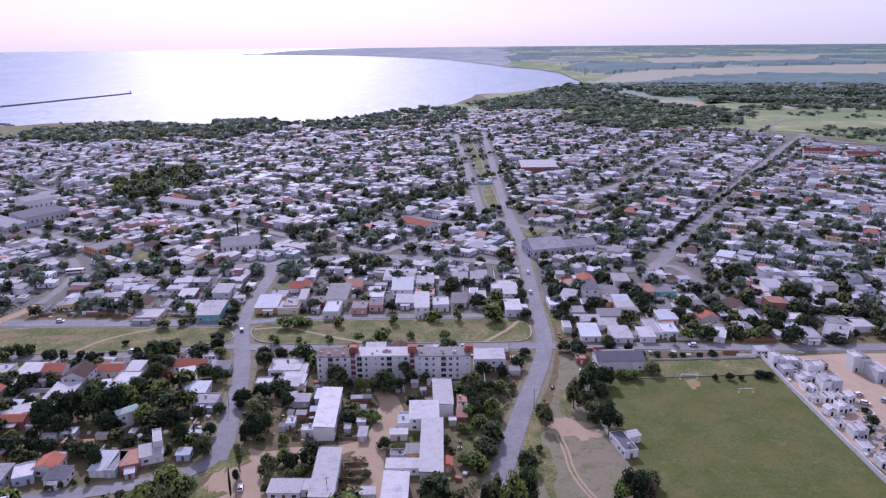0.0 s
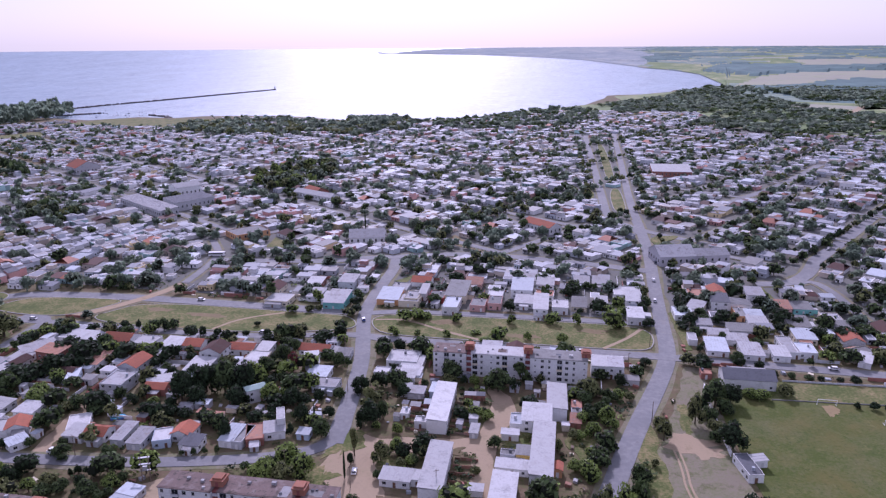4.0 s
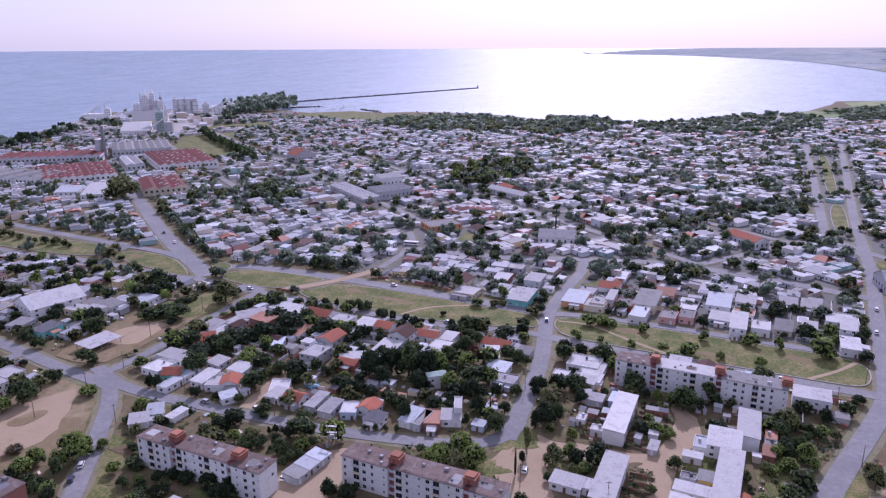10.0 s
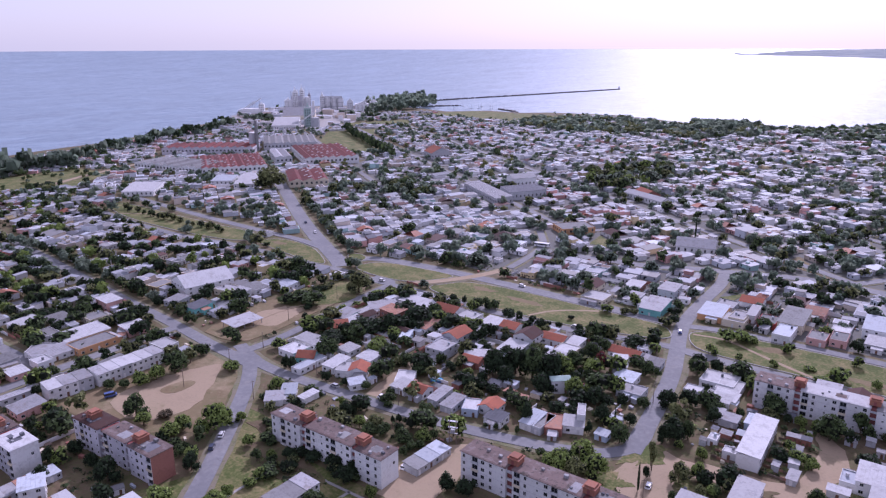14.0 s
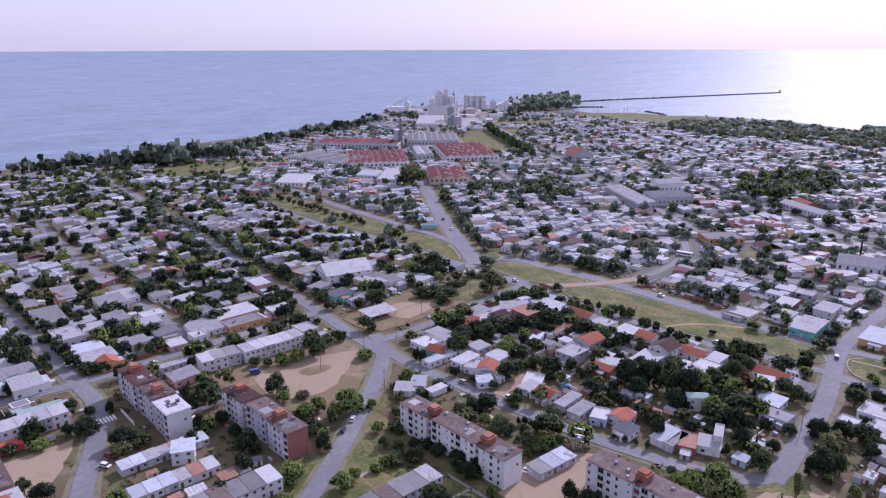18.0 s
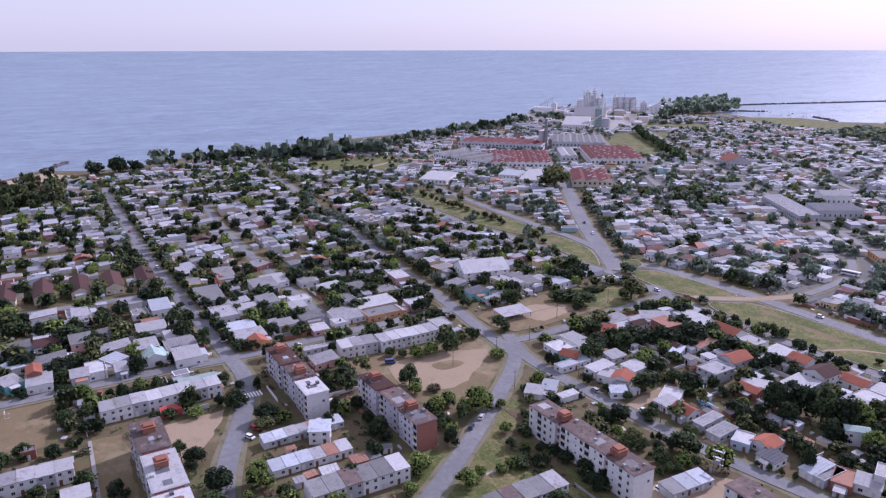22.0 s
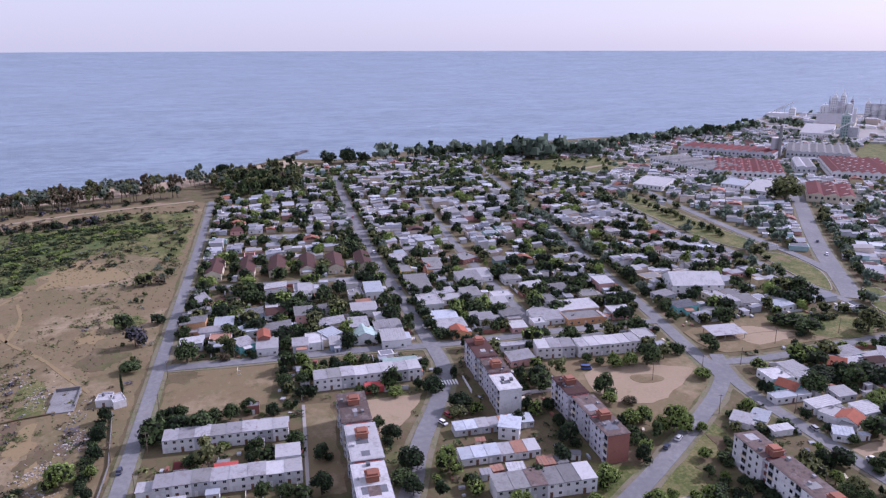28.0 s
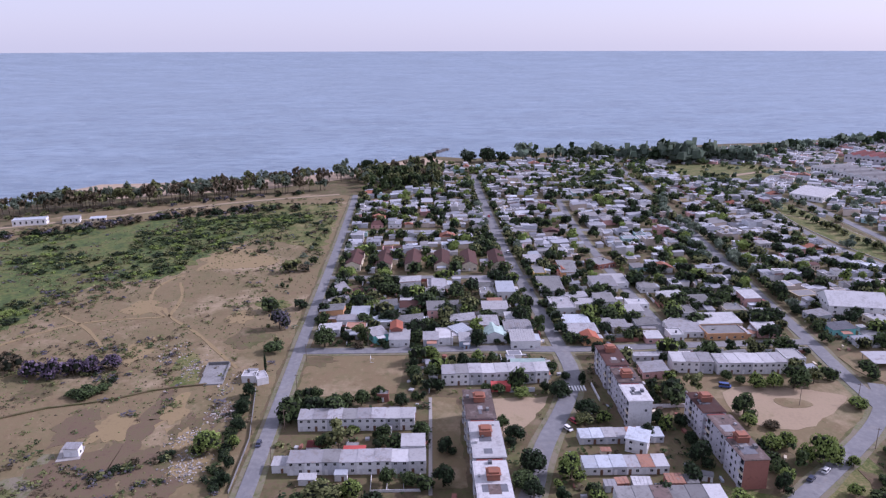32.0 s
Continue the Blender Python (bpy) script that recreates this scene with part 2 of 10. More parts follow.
mottle("roof_white", 3.2, 0.52, 0.64, (0.30, 0.29, 0.285), 0.55)
mottle("roof_white", 1.1, 0.56, 0.66, (0.22, 0.20, 0.19), 0.5)
mottle("roof_grey", 3.0, 0.52, 0.62, (0.19, 0.17, 0.16), 0.6)
mottle("roof_grey", 1.2, 0.57, 0.66, (0.24, 0.15, 0.11), 0.6)
mottle("roof_blue", 2.6, 0.54, 0.64, (0.34, 0.35, 0.36), 0.6)
mottle("roof_tile", 1.4, 0.54, 0.64, (0.22, 0.10, 0.07), 0.6)
mottle("roof_rust", 1.6, 0.52, 0.62, (0.22, 0.19, 0.17), 0.7)
mottle("roof_factory_red", 5.0, 0.52, 0.62, (0.12, 0.06, 0.06), 0.7)
mottle("wall_white", 2.4, 0.56, 0.66, (0.45, 0.43, 0.41), 0.5)
mottle("wall_grey", 2.2, 0.55, 0.65, (0.28, 0.27, 0.27), 0.5)

# the sea: a dark body under a wind-ruffled skin
sea_mat = material("sea_water", (0.205, 0.268, 0.33), 0.40, vary=0.26, big=90, fine=10, rand=None, bump=0)
nt = sea_mat.node_tree
wave_geo = nt.nodes.new("ShaderNodeNewGeometry")
stretch = nt.nodes.new("ShaderNodeVectorMath")
stretch.operation = "MULTIPLY"
stretch.inputs[1].default_value = (1.0, 0.45, 1.0)
nt.links.new(wave_geo.outputs["Position"], stretch.inputs[0])
wave = nt.nodes.new("ShaderNodeTexNoise")
wave.inputs["Scale"].default_value, wave.inputs["Detail"].default_value, wave.inputs["Roughness"].default_value = 0.11, 8, 0.75
nt.links.new(stretch.outputs[0], wave.inputs["Vector"])
ripple = nt.nodes.new("ShaderNodeBump")
ripple.inputs["Strength"].default_value, ripple.inputs["Distance"].default_value = 0.8, 2.2
level = nt.nodes.new("ShaderNodeCombineXYZ")
level.inputs["Z"].default_value = 1.0
nt.links.new(level.outputs[0], ripple.inputs["Normal"])
nt.links.new(wave.outputs["Fac"], ripple.inputs["Height"])
nt.links.new(ripple.outputs[0], nt.nodes["Principled BSDF"].inputs["Normal"])
nt.nodes["Principled BSDF"].inputs["Specular IOR Level"].default_value = 0.125
chop = nt.nodes.new("ShaderNodeTexNoise")
chop.inputs["Scale"].default_value, chop.inputs["Detail"].default_value, chop.inputs["Roughness"].default_value = 0.055, 5, 0.7
nt.links.new(stretch.outputs[0], chop.inputs["Vector"])
trough = nt.nodes.new("ShaderNodeMapRange")
trough.inputs["From Min"].default_value, trough.inputs["From Max"].default_value, trough.inputs["To Max"].default_value = 0.50, 0.60, 0.55
nt.links.new(chop.outputs["Fac"], trough.inputs["Value"])
deep = nt.nodes.new("ShaderNodeMix")
deep.data_type = "RGBA"
deep.inputs[7].default_value = (0.115, 0.16, 0.215, 1)
nt.links.new(trough.outputs[0], deep.inputs[0])
nt.links.new(nt.nodes["Principled BSDF"].inputs["Base Color"].links[0].from_socket, deep.inputs[6])
nt.links.new(deep.outputs[2], nt.nodes["Principled BSDF"].inputs["Base Color"])
# long wind streaks, and small breaking crests near the shore
for node in [q for q in nt.nodes if q.bl_idname == "ShaderNodeTexNoise" and q not in (wave, chop)]:
    nt.links.new(stretch.outputs[0], node.inputs["Vector"])
crest = nt.nodes.new("ShaderNodeTexNoise")
crest.inputs["Scale"].default_value, crest.inputs["Detail"].default_value, crest.inputs["Roughness"].default_value = 0.16, 6, 0.75
nt.links.new(stretch.outputs[0], crest.inputs["Vector"])
foam = nt.nodes.new("ShaderNodeMapRange")
foam.inputs["From Min"].default_value, foam.inputs["From Max"].default_value = 0.63, 0.70
nt.links.new(crest.outputs["Fac"], foam.inputs["Value"])
white = nt.nodes.new("ShaderNodeMix")
white.data_type = "RGBA"
white.inputs[7].default_value = (0.75, 0.78, 0.80, 1)
nt.links.new(foam.outputs[0], white.inputs[0])
nt.links.new(nt.nodes["Principled BSDF"].inputs["Base Color"].links[0].from_socket, white.inputs[6])
nt.links.new(white.outputs[2], nt.nodes["Principled BSDF"].inputs["Base Color"])

# ---- mesh helpers ----
def mesh_of(name, verts, faces, mats, which=None, smooth=False):
    me = bpy.data.meshes.new(name)
    me.from_pydata([tuple(v) for v in verts], [], faces)
    for m in mats if isinstance(mats, (list, tuple)) else [mats]:
        me.materials.append(M[m])
    if which is not None:
        me.polygons.foreach_set("material_index", which)
    if smooth:
        me.polygons.foreach_set("use_smooth", [True] * len(me.polygons))
    me.update()
    return me


def array_mesh(name, verts, quads, mats, which=None):
    """A mesh from arrays of corners and of faces with four corners each."""
    me = bpy.data.meshes.new(name)
    verts, quads = np.asarray(verts, dtype=np.float32), np.asarray(quads, dtype=np.int32)
    k = quads.shape[1]
    me.vertices.add(len(verts))
    me.vertices.foreach_set("co", verts.ravel())
    me.loops.add(quads.size)
    me.loops.foreach_set("vertex_index", quads.ravel())
    me.polygons.add(len(quads))
    me.polygons.foreach_set("loop_start", np.arange(0, quads.size, k, dtype=np.int32))
    for m in mats:
        me.materials.append(M[m])
    if which is not None:
        me.polygons.foreach_set("material_index", np.asarray(which, dtype=np.int32))
    me.polygons.foreach_set("use_smooth", np.zeros(len(quads), dtype=bool))
    me.update(calc_edges=True)
    me.validate()
    return me


def part(name, me, parent, label="", m=None):
    ob = new(name, me)
    ob.parent = parent
    if m is not None:
        ob.matrix_basis = m
    if label:
        ob["label"] = label
    return ob


def thing(name, x, y, z, rot, label, category, group="", kind=""):
    ob = new(name)
    ob.empty_display_size = 1
    ob.matrix_basis = pose(x, y, z, 0, 0, rot)
    return tagged(ob, label, category, group, kind)


def box(x0, y0, z0, x1, y1, z1):
    v = [(x0, y0, z0), (x1, y0, z0), (x1, y1, z0), (x0, y1, z0), (x0, y0, z1), (x1, y0, z1), (x1, y1, z1), (x0, y1, z1)]
    return v, [(3, 2, 1, 0), (4, 5, 6, 7), (0, 1, 5, 4), (1, 2, 6, 5), (2, 3, 7, 6), (3, 0, 4, 7)]


def boxes(*all_of):
    verts, faces = [], []
    for b in all_of:
        v, f = box(*b)
        faces += [tuple(i + len(verts) for i in q) for q in f]
        verts += v
    return verts, faces


# ---- plan raster: what stands where, two metres to a cell ----
X0, Y0, CELL = -1500.0, -700.0, 2.0
PLAN = np.zeros((1200, 1700), dtype=np.uint8)  # rows y, columns x; 1 road, 2 open ground, 3 building, 4 tree


def mark(pts, code):
    p = np.asarray(pts, dtype=float)
    a = np.floor((p.min(0) - (X0, Y0)) / CELL).astype(int).clip(0)
    b = np.ceil((p.max(0) - (X0, Y0)) / CELL).astype(int) + 1
    b = np.minimum(b, PLAN.shape[::-1])
    if (b <= a).any():
        return
    gy, gx = np.mgrid[a[1]:b[1], a[0]:b[0]]
    x, y = gx * CELL + X0, gy * CELL + Y0
    inside = np.zeros(x.shape, dtype=bool)
    for (x1, y1), (x2, y2) in zip(p, np.roll(p, -1, 0)):
        if y1 != y2:
            inside ^= ((y1 > y) != (y2 > y)) & (x < (x2 - x1) * (y - y1) / (y2 - y1) + x1)
    PLAN[gy[inside], gx[inside]] = code


def corners(x, y, rot, w, d, grow=0.0):
    c, s, hw, hd = math.cos(radians(rot)), math.sin(radians(rot)), w / 2 + grow, d / 2 + grow
    return [(x + c * a - s * b, y + s * a + c * b) for a, b in ((-hw, -hd), (hw, -hd), (hw, hd), (-hw, hd))]


def plan_at(x, y):
    i, j = int((y - Y0) / CELL), int((x - X0) / CELL)
    return PLAN[i, j] if 0 <= i < PLAN.shape[0] and 0 <= j < PLAN.shape[1] else 9


def is_free(x, y, rot, w, d, allow=()):
    c, s = math.cos(radians(rot)), math.sin(radians(rot))
    na, nb = max(2, int(w / 2.2) + 1), max(2, int(d / 2.2) + 1)
    for a in np.linspace(-w / 2, w / 2, na):
        for b in np.linspace(-d / 2, d / 2, nb):
            v = plan_at(x + c * a - s * b, y + s * a + c * b)
            if v and v not in allow:
                return False
    return True


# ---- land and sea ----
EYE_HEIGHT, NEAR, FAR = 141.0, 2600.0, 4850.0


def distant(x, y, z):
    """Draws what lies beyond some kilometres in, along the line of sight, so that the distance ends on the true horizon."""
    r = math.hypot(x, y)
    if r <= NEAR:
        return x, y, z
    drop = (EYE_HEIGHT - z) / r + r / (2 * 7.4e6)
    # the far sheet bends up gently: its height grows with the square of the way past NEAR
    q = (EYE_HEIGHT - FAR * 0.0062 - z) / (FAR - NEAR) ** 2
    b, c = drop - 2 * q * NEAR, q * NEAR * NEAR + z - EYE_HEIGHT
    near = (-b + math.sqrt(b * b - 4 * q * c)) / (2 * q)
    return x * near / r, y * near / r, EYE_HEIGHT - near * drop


# shore as bearing (degrees left of the first view) and distance
SHORE = [(-180, 2560), (-12, 2640), (-10.8, 2620), (-10.0, 2460), (-8.8, 2400), (-7.5, 2330), (-7.2, 2250), (-6.2, 2190), (-5.2, 2125), (-3.4, 2090), (-2.6, 2060), (-2.4, 1960), (-1.0, 1750), (1.5, 1630), (4.55, 1525), (5.7, 1475), (10, 1410),
         (12.5, 1395), (17, 1400), (23, 1545), (28.5, 1585), (30.5, 1570), (33, 1620), (36.3, 1600), (40, 1740), (43, 1780), (48.8, 1782), (51.5, 1745),
         (53.5, 1480), (57, 1355), (61.5, 1215), (66, 1157), (72.3, 1060), (77, 1032), (82, 956), (85.3, 931), (89, 960), (93.5, 862), (98, 824),
         (103, 816), (108.7, 795), (111.5, 783), (114.6, 777), (117.8, 766), (120, 754), (124, 740), (130, 790), (150, 1500), (165, 2560), (180, 2560)]
SB, SR = np.array([s[0] for s in SHORE], dtype=float), np.array([s[1] for s in SHORE], dtype=float)


def shore(bearing):
    return float(np.interp(bearing, SB, SR))


def bearing_of(x, y):
    return math.degrees(math.atan2(-x, y))


def polar_sheet(name, bearings, radii_of, z_of, mat):
    verts, faces = [], []
    rows = 0
    for b in bearings:
        rr = radii_of(b)
        rows = len(rr)
        for k, r in enumerate(rr):
            a = radians(b)
            x, y = -math.sin(a) * r, math.cos(a) * r
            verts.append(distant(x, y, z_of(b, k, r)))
    for i in range(len(bearings) - 1):
        for k in range(rows - 1):
            p, q = i * rows + k, (i + 1) * rows + k
            faces.append((p, p + 1, q + 1, q))
    ob = new(name, mesh_of(name, verts, faces, mat, smooth=True))
    return ob


def land_radii(b):
    s = shore(b)
    rings = [0.02, 150, 300, 450, 600, 700] if s > 760 else [0.02, 150, 300, 450, 600, s * 0.9]
    out = rings + list(np.geomspace(max(760, 705), s - 14, 22)) if s > 900 else rings + list(np.linspace(rings[-1] + 5, s - 14, 22))
    return out + [s, s + 30, s + 31]


LAND_B = sorted(set(list(np.arange(-180, 180.1, 1.5)) + [b for b, _ in SHORE]))
ground = polar_sheet("ground", LAND_B, land_radii, lambda b, k, r: (0.0 if r < shore(b) - 10 else -2.2 if r < shore(b) + 5 else -4.5), "dry_soil")
tagged(ground, "dusty ground of dry grass and bare soil under the town", "ground", kind="structure")
sea = polar_sheet("water", list(np.arange(-30, 160.1, 2)), lambda b: [300, 700, 1000, 1500, 2000, 2600, 2900, 3300, 3800, 4400, 5200, 6300, 8000, 11000, 16000, 26000, 42000], lambda b, k, r: -3.0, "sea_water")
tagged(sea, "wide lilac-blue river sea, lightly ruffled by wind", "water", kind="structure")

# the countryside round the town and the far side of the bay, out to the horizon
FAR_SHORE = [(-11.2, 1900), (-11.0, 2620), (-10.8, 2720), (-10.0, 3060), (-9.2, 3500), (-7.4, 3990), (-5.2, 4350), (-2.5, 5400), (-0.8, 6300), (3, 7700), (7.8, 9500), (11, 10300), (14.6, 11100), (15.2, 12200)]
FB, FR = [s[0] for s in FAR_SHORE], [s[1] for s in FAR_SHORE]
TAN = [[(500, 2500), (640, 2560), (930, 2890), (1290, 3060), (1790, 2960), (2700, 4400), (1600, 4060), (1020, 3700), (760, 3250)], [(1400, 4700), (2600, 5200), (3600, 7000), (1700, 6400)]]
WOODED = [[(500, 2480), (560, 2200), (600, 1850), (800, 1870), (1150, 1870), (2400, 1800), (2400, 2900), (1780, 2920), (1290, 3000), (930, 2830), (680, 2480)], [(760, 3300), (1050, 3850), (1650, 4250), (1750, 4700), (900, 4900), (640, 3900)]]


def in_plan(x, y, pts):
    odd = False
    for (x1, y1), (x2, y2) in zip(pts, pts[1:] + pts[:1]):
        if (y1 > y) != (y2 > y) and x < (x2 - x1) * (y - y1) / (y2 - y1) + x1:
            odd = not odd
    return odd


def far_country():
    """Fields, meadows and woods as cells of one sheet that reaches the horizon; the woods stand a tree's height above the fields."""
    bearings = [-195, -150, -110, -80, -60, -48] + list(np.arange(-42, 15.21, 0.16))
    rings, verts, faces, slots = 84, [], [], []
    for b in bearings:
        start = 1900 if b <= -11.2 else np.interp(b, FB, FR)
        end = 42000 if b < 2 else max(start * 1.08, 42000 - (b - 2) * 2600)
        for k, r in enumerate(start * (end / start) ** (np.arange(rings) / (rings - 1))):
            x, y = -math.sin(radians(b)) * r, math.cos(radians(b)) * r
            z = -0.5 if k == 0 else 0.6
            if k:
                patch = noise.noise((x * 0.0011 + 3, y * 0.0006, 5)) + 0.5 * noise.noise((x * 0.004, y * 0.0018, 8))
                tall = any(in_plan(x, y, p) for p in WOODED) or (patch > 0.02 and not any(in_plan(x, y, p) for p in TAN))
                z += 9 + 5 * noise.noise((x * 0.013, y * 0.01, 2)) if tall and r > 2300 else 0
                z = -2.5 + 2 * k if b > -11.2 and k < 4 else z
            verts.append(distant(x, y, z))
            if k and b != bearings[0]:
                n = len(verts) - 1
                faces.append((n - rings - 1, n - rings, n, n - 1))
                # across the bay every cell takes the haze-paled coast colour
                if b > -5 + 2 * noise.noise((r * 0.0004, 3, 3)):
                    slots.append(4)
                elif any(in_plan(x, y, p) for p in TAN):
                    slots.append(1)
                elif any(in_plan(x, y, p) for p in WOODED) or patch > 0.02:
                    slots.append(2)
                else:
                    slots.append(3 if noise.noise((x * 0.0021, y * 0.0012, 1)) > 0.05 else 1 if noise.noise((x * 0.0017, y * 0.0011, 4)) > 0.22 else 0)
    return new("backdrop", mesh_of("backdrop", verts, [f[::-1] for f in faces], ["hazed_land", "far_tan", "hazed_wood", "far_green", "hazed_coast"], slots))


tagged(far_country(), "flat green and tan countryside with woods reaching to the horizon", "countryside", kind="structure")


def worn_edge(pts, step=2.5, sway=1.3):
    """A trodden, uneven outline."""
    out = []
    for a, b in zip(pts, pts[1:] + pts[:1]):
        n = max(1, int(math.dist(a, b) / step))
        for k in range(n):
            x, y = a[0] + (b[0] - a[0]) * k / n, a[1] + (b[1] - a[1]) * k / n
            out.append((x + sway * noise.noise((x * 0.13, y * 0.13, 1)) + sway * 0.5 * noise.noise((x * 0.5, y * 0.5, 4)), y + sway * noise.noise((x * 0.13, y * 0.13, 9)) + sway * 0.5 * noise.noise((x * 0.5, y * 0.5, 6))))
    return out


def sheet(name, pts, z, mat, label, category, code=2, kind="structure"):
    if name == "ground_patch":
        pts = worn_edge(list(pts))
    verts = [(x, y, z) for x, y in pts] + [(x, y, z - 0.6) for x, y in pts]
    n = len(pts)
    area = sum(a[0] * b[1] - b[0] * a[1] for a, b in zip(pts, pts[1:] + pts[:1]))
    top = list(range(n)) if area > 0 else list(range(n))[::-1]
    faces = [top] + [((i, i + n, (i + 1) % n + n, (i + 1) % n) if area > 0 else (i, (i + 1) % n, (i + 1) % n + n, i + n)) for i in range(n)]
    ob = new(name, mesh_of(name, verts, faces, mat))
    if code:
        mark(pts, code)
    return tagged(ob, label, category, kind=kind)


def rounded(pts, cuts=3):
    """Corner cutting: a softer outline."""
    for _ in range(cuts):
        q = []
        for a, b in zip(pts, pts[1:] + pts[:1]):
            q += [(a[0] * 0.75 + b[0] * 0.25, a[1] * 0.75 + b[1] * 0.25), (a[0] * 0.25 + b[0] * 0.75, a[1] * 0.25 + b[1] * 0.75)]
        pts = q
    return pts


def smooth_line(pts, cuts=2):
    for _ in range(cuts):
        q = [pts[0]]
        for a, b in zip(pts, pts[1:]):
            q += [(a[0] * 0.75 + b[0] * 0.25, a[1] * 0.75 + b[1] * 0.25), (a[0] * 0.25 + b[0] * 0.75, a[1] * 0.25 + b[1] * 0.75)]
        pts = q + [pts[-1]]
    return pts


def ribbon(name, pts, width, z, mat, label, category, code=1, thick=0.5, ragged=0.0):
    p = [Vector(q) for q in pts]
    left, right = [], []
    for i, q in enumerate(p):
        d = (p[min(i + 1, len(p) - 1)] - p[max(i - 1, 0)]).normalized()
        n = Vector((-d.y, d.x)) * (width / 2 * (1 + ragged * noise.noise((q.x * 0.07, q.y * 0.07, 3))))
        left.append(q + n)
        right.append(q - n)
    verts = [(q.x, q.y, z) for q in left] + [(q.x, q.y, z) for q in right]
    n = len(p)
    faces = [(i + n, i + 1 + n, i + 1, i) for i in range(n - 1)]
    verts += [(x, y, z - thick) for x, y, _ in verts]
    faces += [(i, i + 1, i + 1 + 2 * n, i + 2 * n) for i in range(n - 1)] + [(i + 1 + n, i + n, i + 3 * n, i + 1 + 3 * n) for i in range(n - 1)]
    ob = new(name, mesh_of(name, verts, faces, mat))
    if code:
        for i in range(n - 1):
            mark([left[i], left[i + 1], right[i + 1], right[i]], code)
    return tagged(ob, label, category, kind="structure")


LAYER = [0.02]


def road(pts, width, round_off=True, verge=4.0, label="worn grey asphalt street with dusty edges", mat="asphalt"):
    width *= 0.88
    pts = smooth_line(list(pts)) if round_off else list(pts)
    LAYER[0] += 0.006
    if verge:
        ribbon("pavement", pts, width + verge, LAYER[0] - 0.015 + 0.0, "verge", "dusty tan verge beside the street", "verge", ragged=0.25)
    return ribbon("road", pts, width, LAYER[0] + 0.16, mat, label, "street")


def green(pts, label="dry mown grass on a kerbed park strip", z=0.34, mat="lawn", kerb=True, cuts=2):
    pts = rounded(list(pts), cuts)
    ob = sheet("lawn", pts, z, mat, label, "grass")
    if kerb:
        ribbon("kerb", pts + [pts[0], pts[1]], 0.5, z + 0.03, "kerb", "pale worn concrete kerb round the grass", "kerb", code=0)
    return ob

# ---- streets ----
road([(9, 170), (25, 236), (44, 297), (50, 322), (51, 358), (53, 415), (57, 490), (57, 560), (56, 590)], 8.8, label="wide grey asphalt avenue, patched and dusty at its edges")
road([(46, 572), (33, 600), (31.8, 666), (29.6, 786), (27, 907), (24, 1040), (22, 1150)], 8.5, verge=3)
road([(57, 572), (56, 666), (59, 786), (61.8, 906), (64.5, 1056), (68, 1180)], 8, verge=3)
road([(57, 545), (46, 580), (36, 575), (10, 566), (-31, 557), (-60, 588), (-41, 653)], 9)
road([(56, 560), (72, 545), (100, 525)], 9)
road([(-104, 322), (-78, 318.5), (50, 320), (140, 314.5), (215, 313), (420, 312)], 8)
road([(-108, 351), (-87, 357.5), (-50, 359.5), (50, 359.5)], 6.5)
road([(-81, 222), (-84, 250), (-90, 290), (-97, 316), (-105, 344), (-108, 364), (-109.5, 400), (-109.5, 431), (-114, 456)], 8.4, label="pale grey asphalt avenue curving through the houses")
road([(-83, 245), (-80, 228), (-86, 217), (-96, 211), (-119, 204), (-149, 198), (-190, 194), (-240, 190), (-262, 196)], 7)
road([(-160, 78), (-176, 102), (-193, 125), (-214, 151), (-238, 179), (-258, 195), (-272, 200)], 7.4)
road([(-250, 189), (-285, 192), (-322, 197), (-382, 202), (-500, 216), (-640, 230), (-880, 252)], 7.5)
road([(-264, 192), (-262, 222), (-268, 263), (-271, 297), (-272, 318), (-290, 318)], 6.5)
road([(-600, 507), (-538, 465), (-447, 400), (-381, 358), (-338, 333), (-322, 322)], 13.5, label="broad pale avenue running to the factory")
road([(-326, 336), (-318, 350), (-265, 355), (-205, 354), (-112, 352)], 10)
road([(-318, 316), (-285, 312), (-250, 313), (-204, 310), (-158, 311), (-124, 318), (-100, 322)], 6.5)
road([(-231, 384), (-232, 400), (-237, 443), (-262, 480)], 6, label="narrow grey street into the old town")
road([(-262, 322), (-249, 338), (-236, 362), (-231, 382)], 7, mat="bare_earth", label="tan dirt lane crossing the grass strip")
road([(-430, 352), (-395, 352), (-365, 346)], 8, verge=0)
road([(-640, 365), (-520, 355), (-430, 352)], 8)
road([(-640, 318), (-560, 308), (-480, 304), (-420, 316), (-345, 312), (-318, 316)], 7)
road([(-238, 433), (-206, 435), (-189, 438), (-167, 439), (-147, 446), (-133, 453), (-114, 458), (-98, 465), (-66, 473), (-36, 471), (10, 463), (52, 452)], 10.5, label="wide grey street along the edge of the old town")
road([(-160, 20), (-198, 40), (-225, 47), (-258, 63), (-286, 73), (-313, 72.5), (-358, 71), (-421, 68), (-524, 66), (-672, 67), (-800, 69)], 8)
road([(-150, -53), (-245, -52.5), (-319, -52.8), (-421, -52.8), (-530, -52.8), (-690, -54.6)], 6.2, label="straight grey road between houses and open field")
road([(-317, -52), (-316, -7), (-317, 42), (-313, 74), (-316, 130), (-317, 195)], 7.2)
road([(-430, -52), (-428, 0), (-426, 62), (-424, 118), (-420, 204)], 6.5)
road([(-545, -52), (-543, 66), (-540, 218)], 7)
road([(-660, -52), (-658, 66), (-655, 230)], 7)
road([(-313, 130), (-420, 128), (-540, 130), (-656, 138)], 6.5)
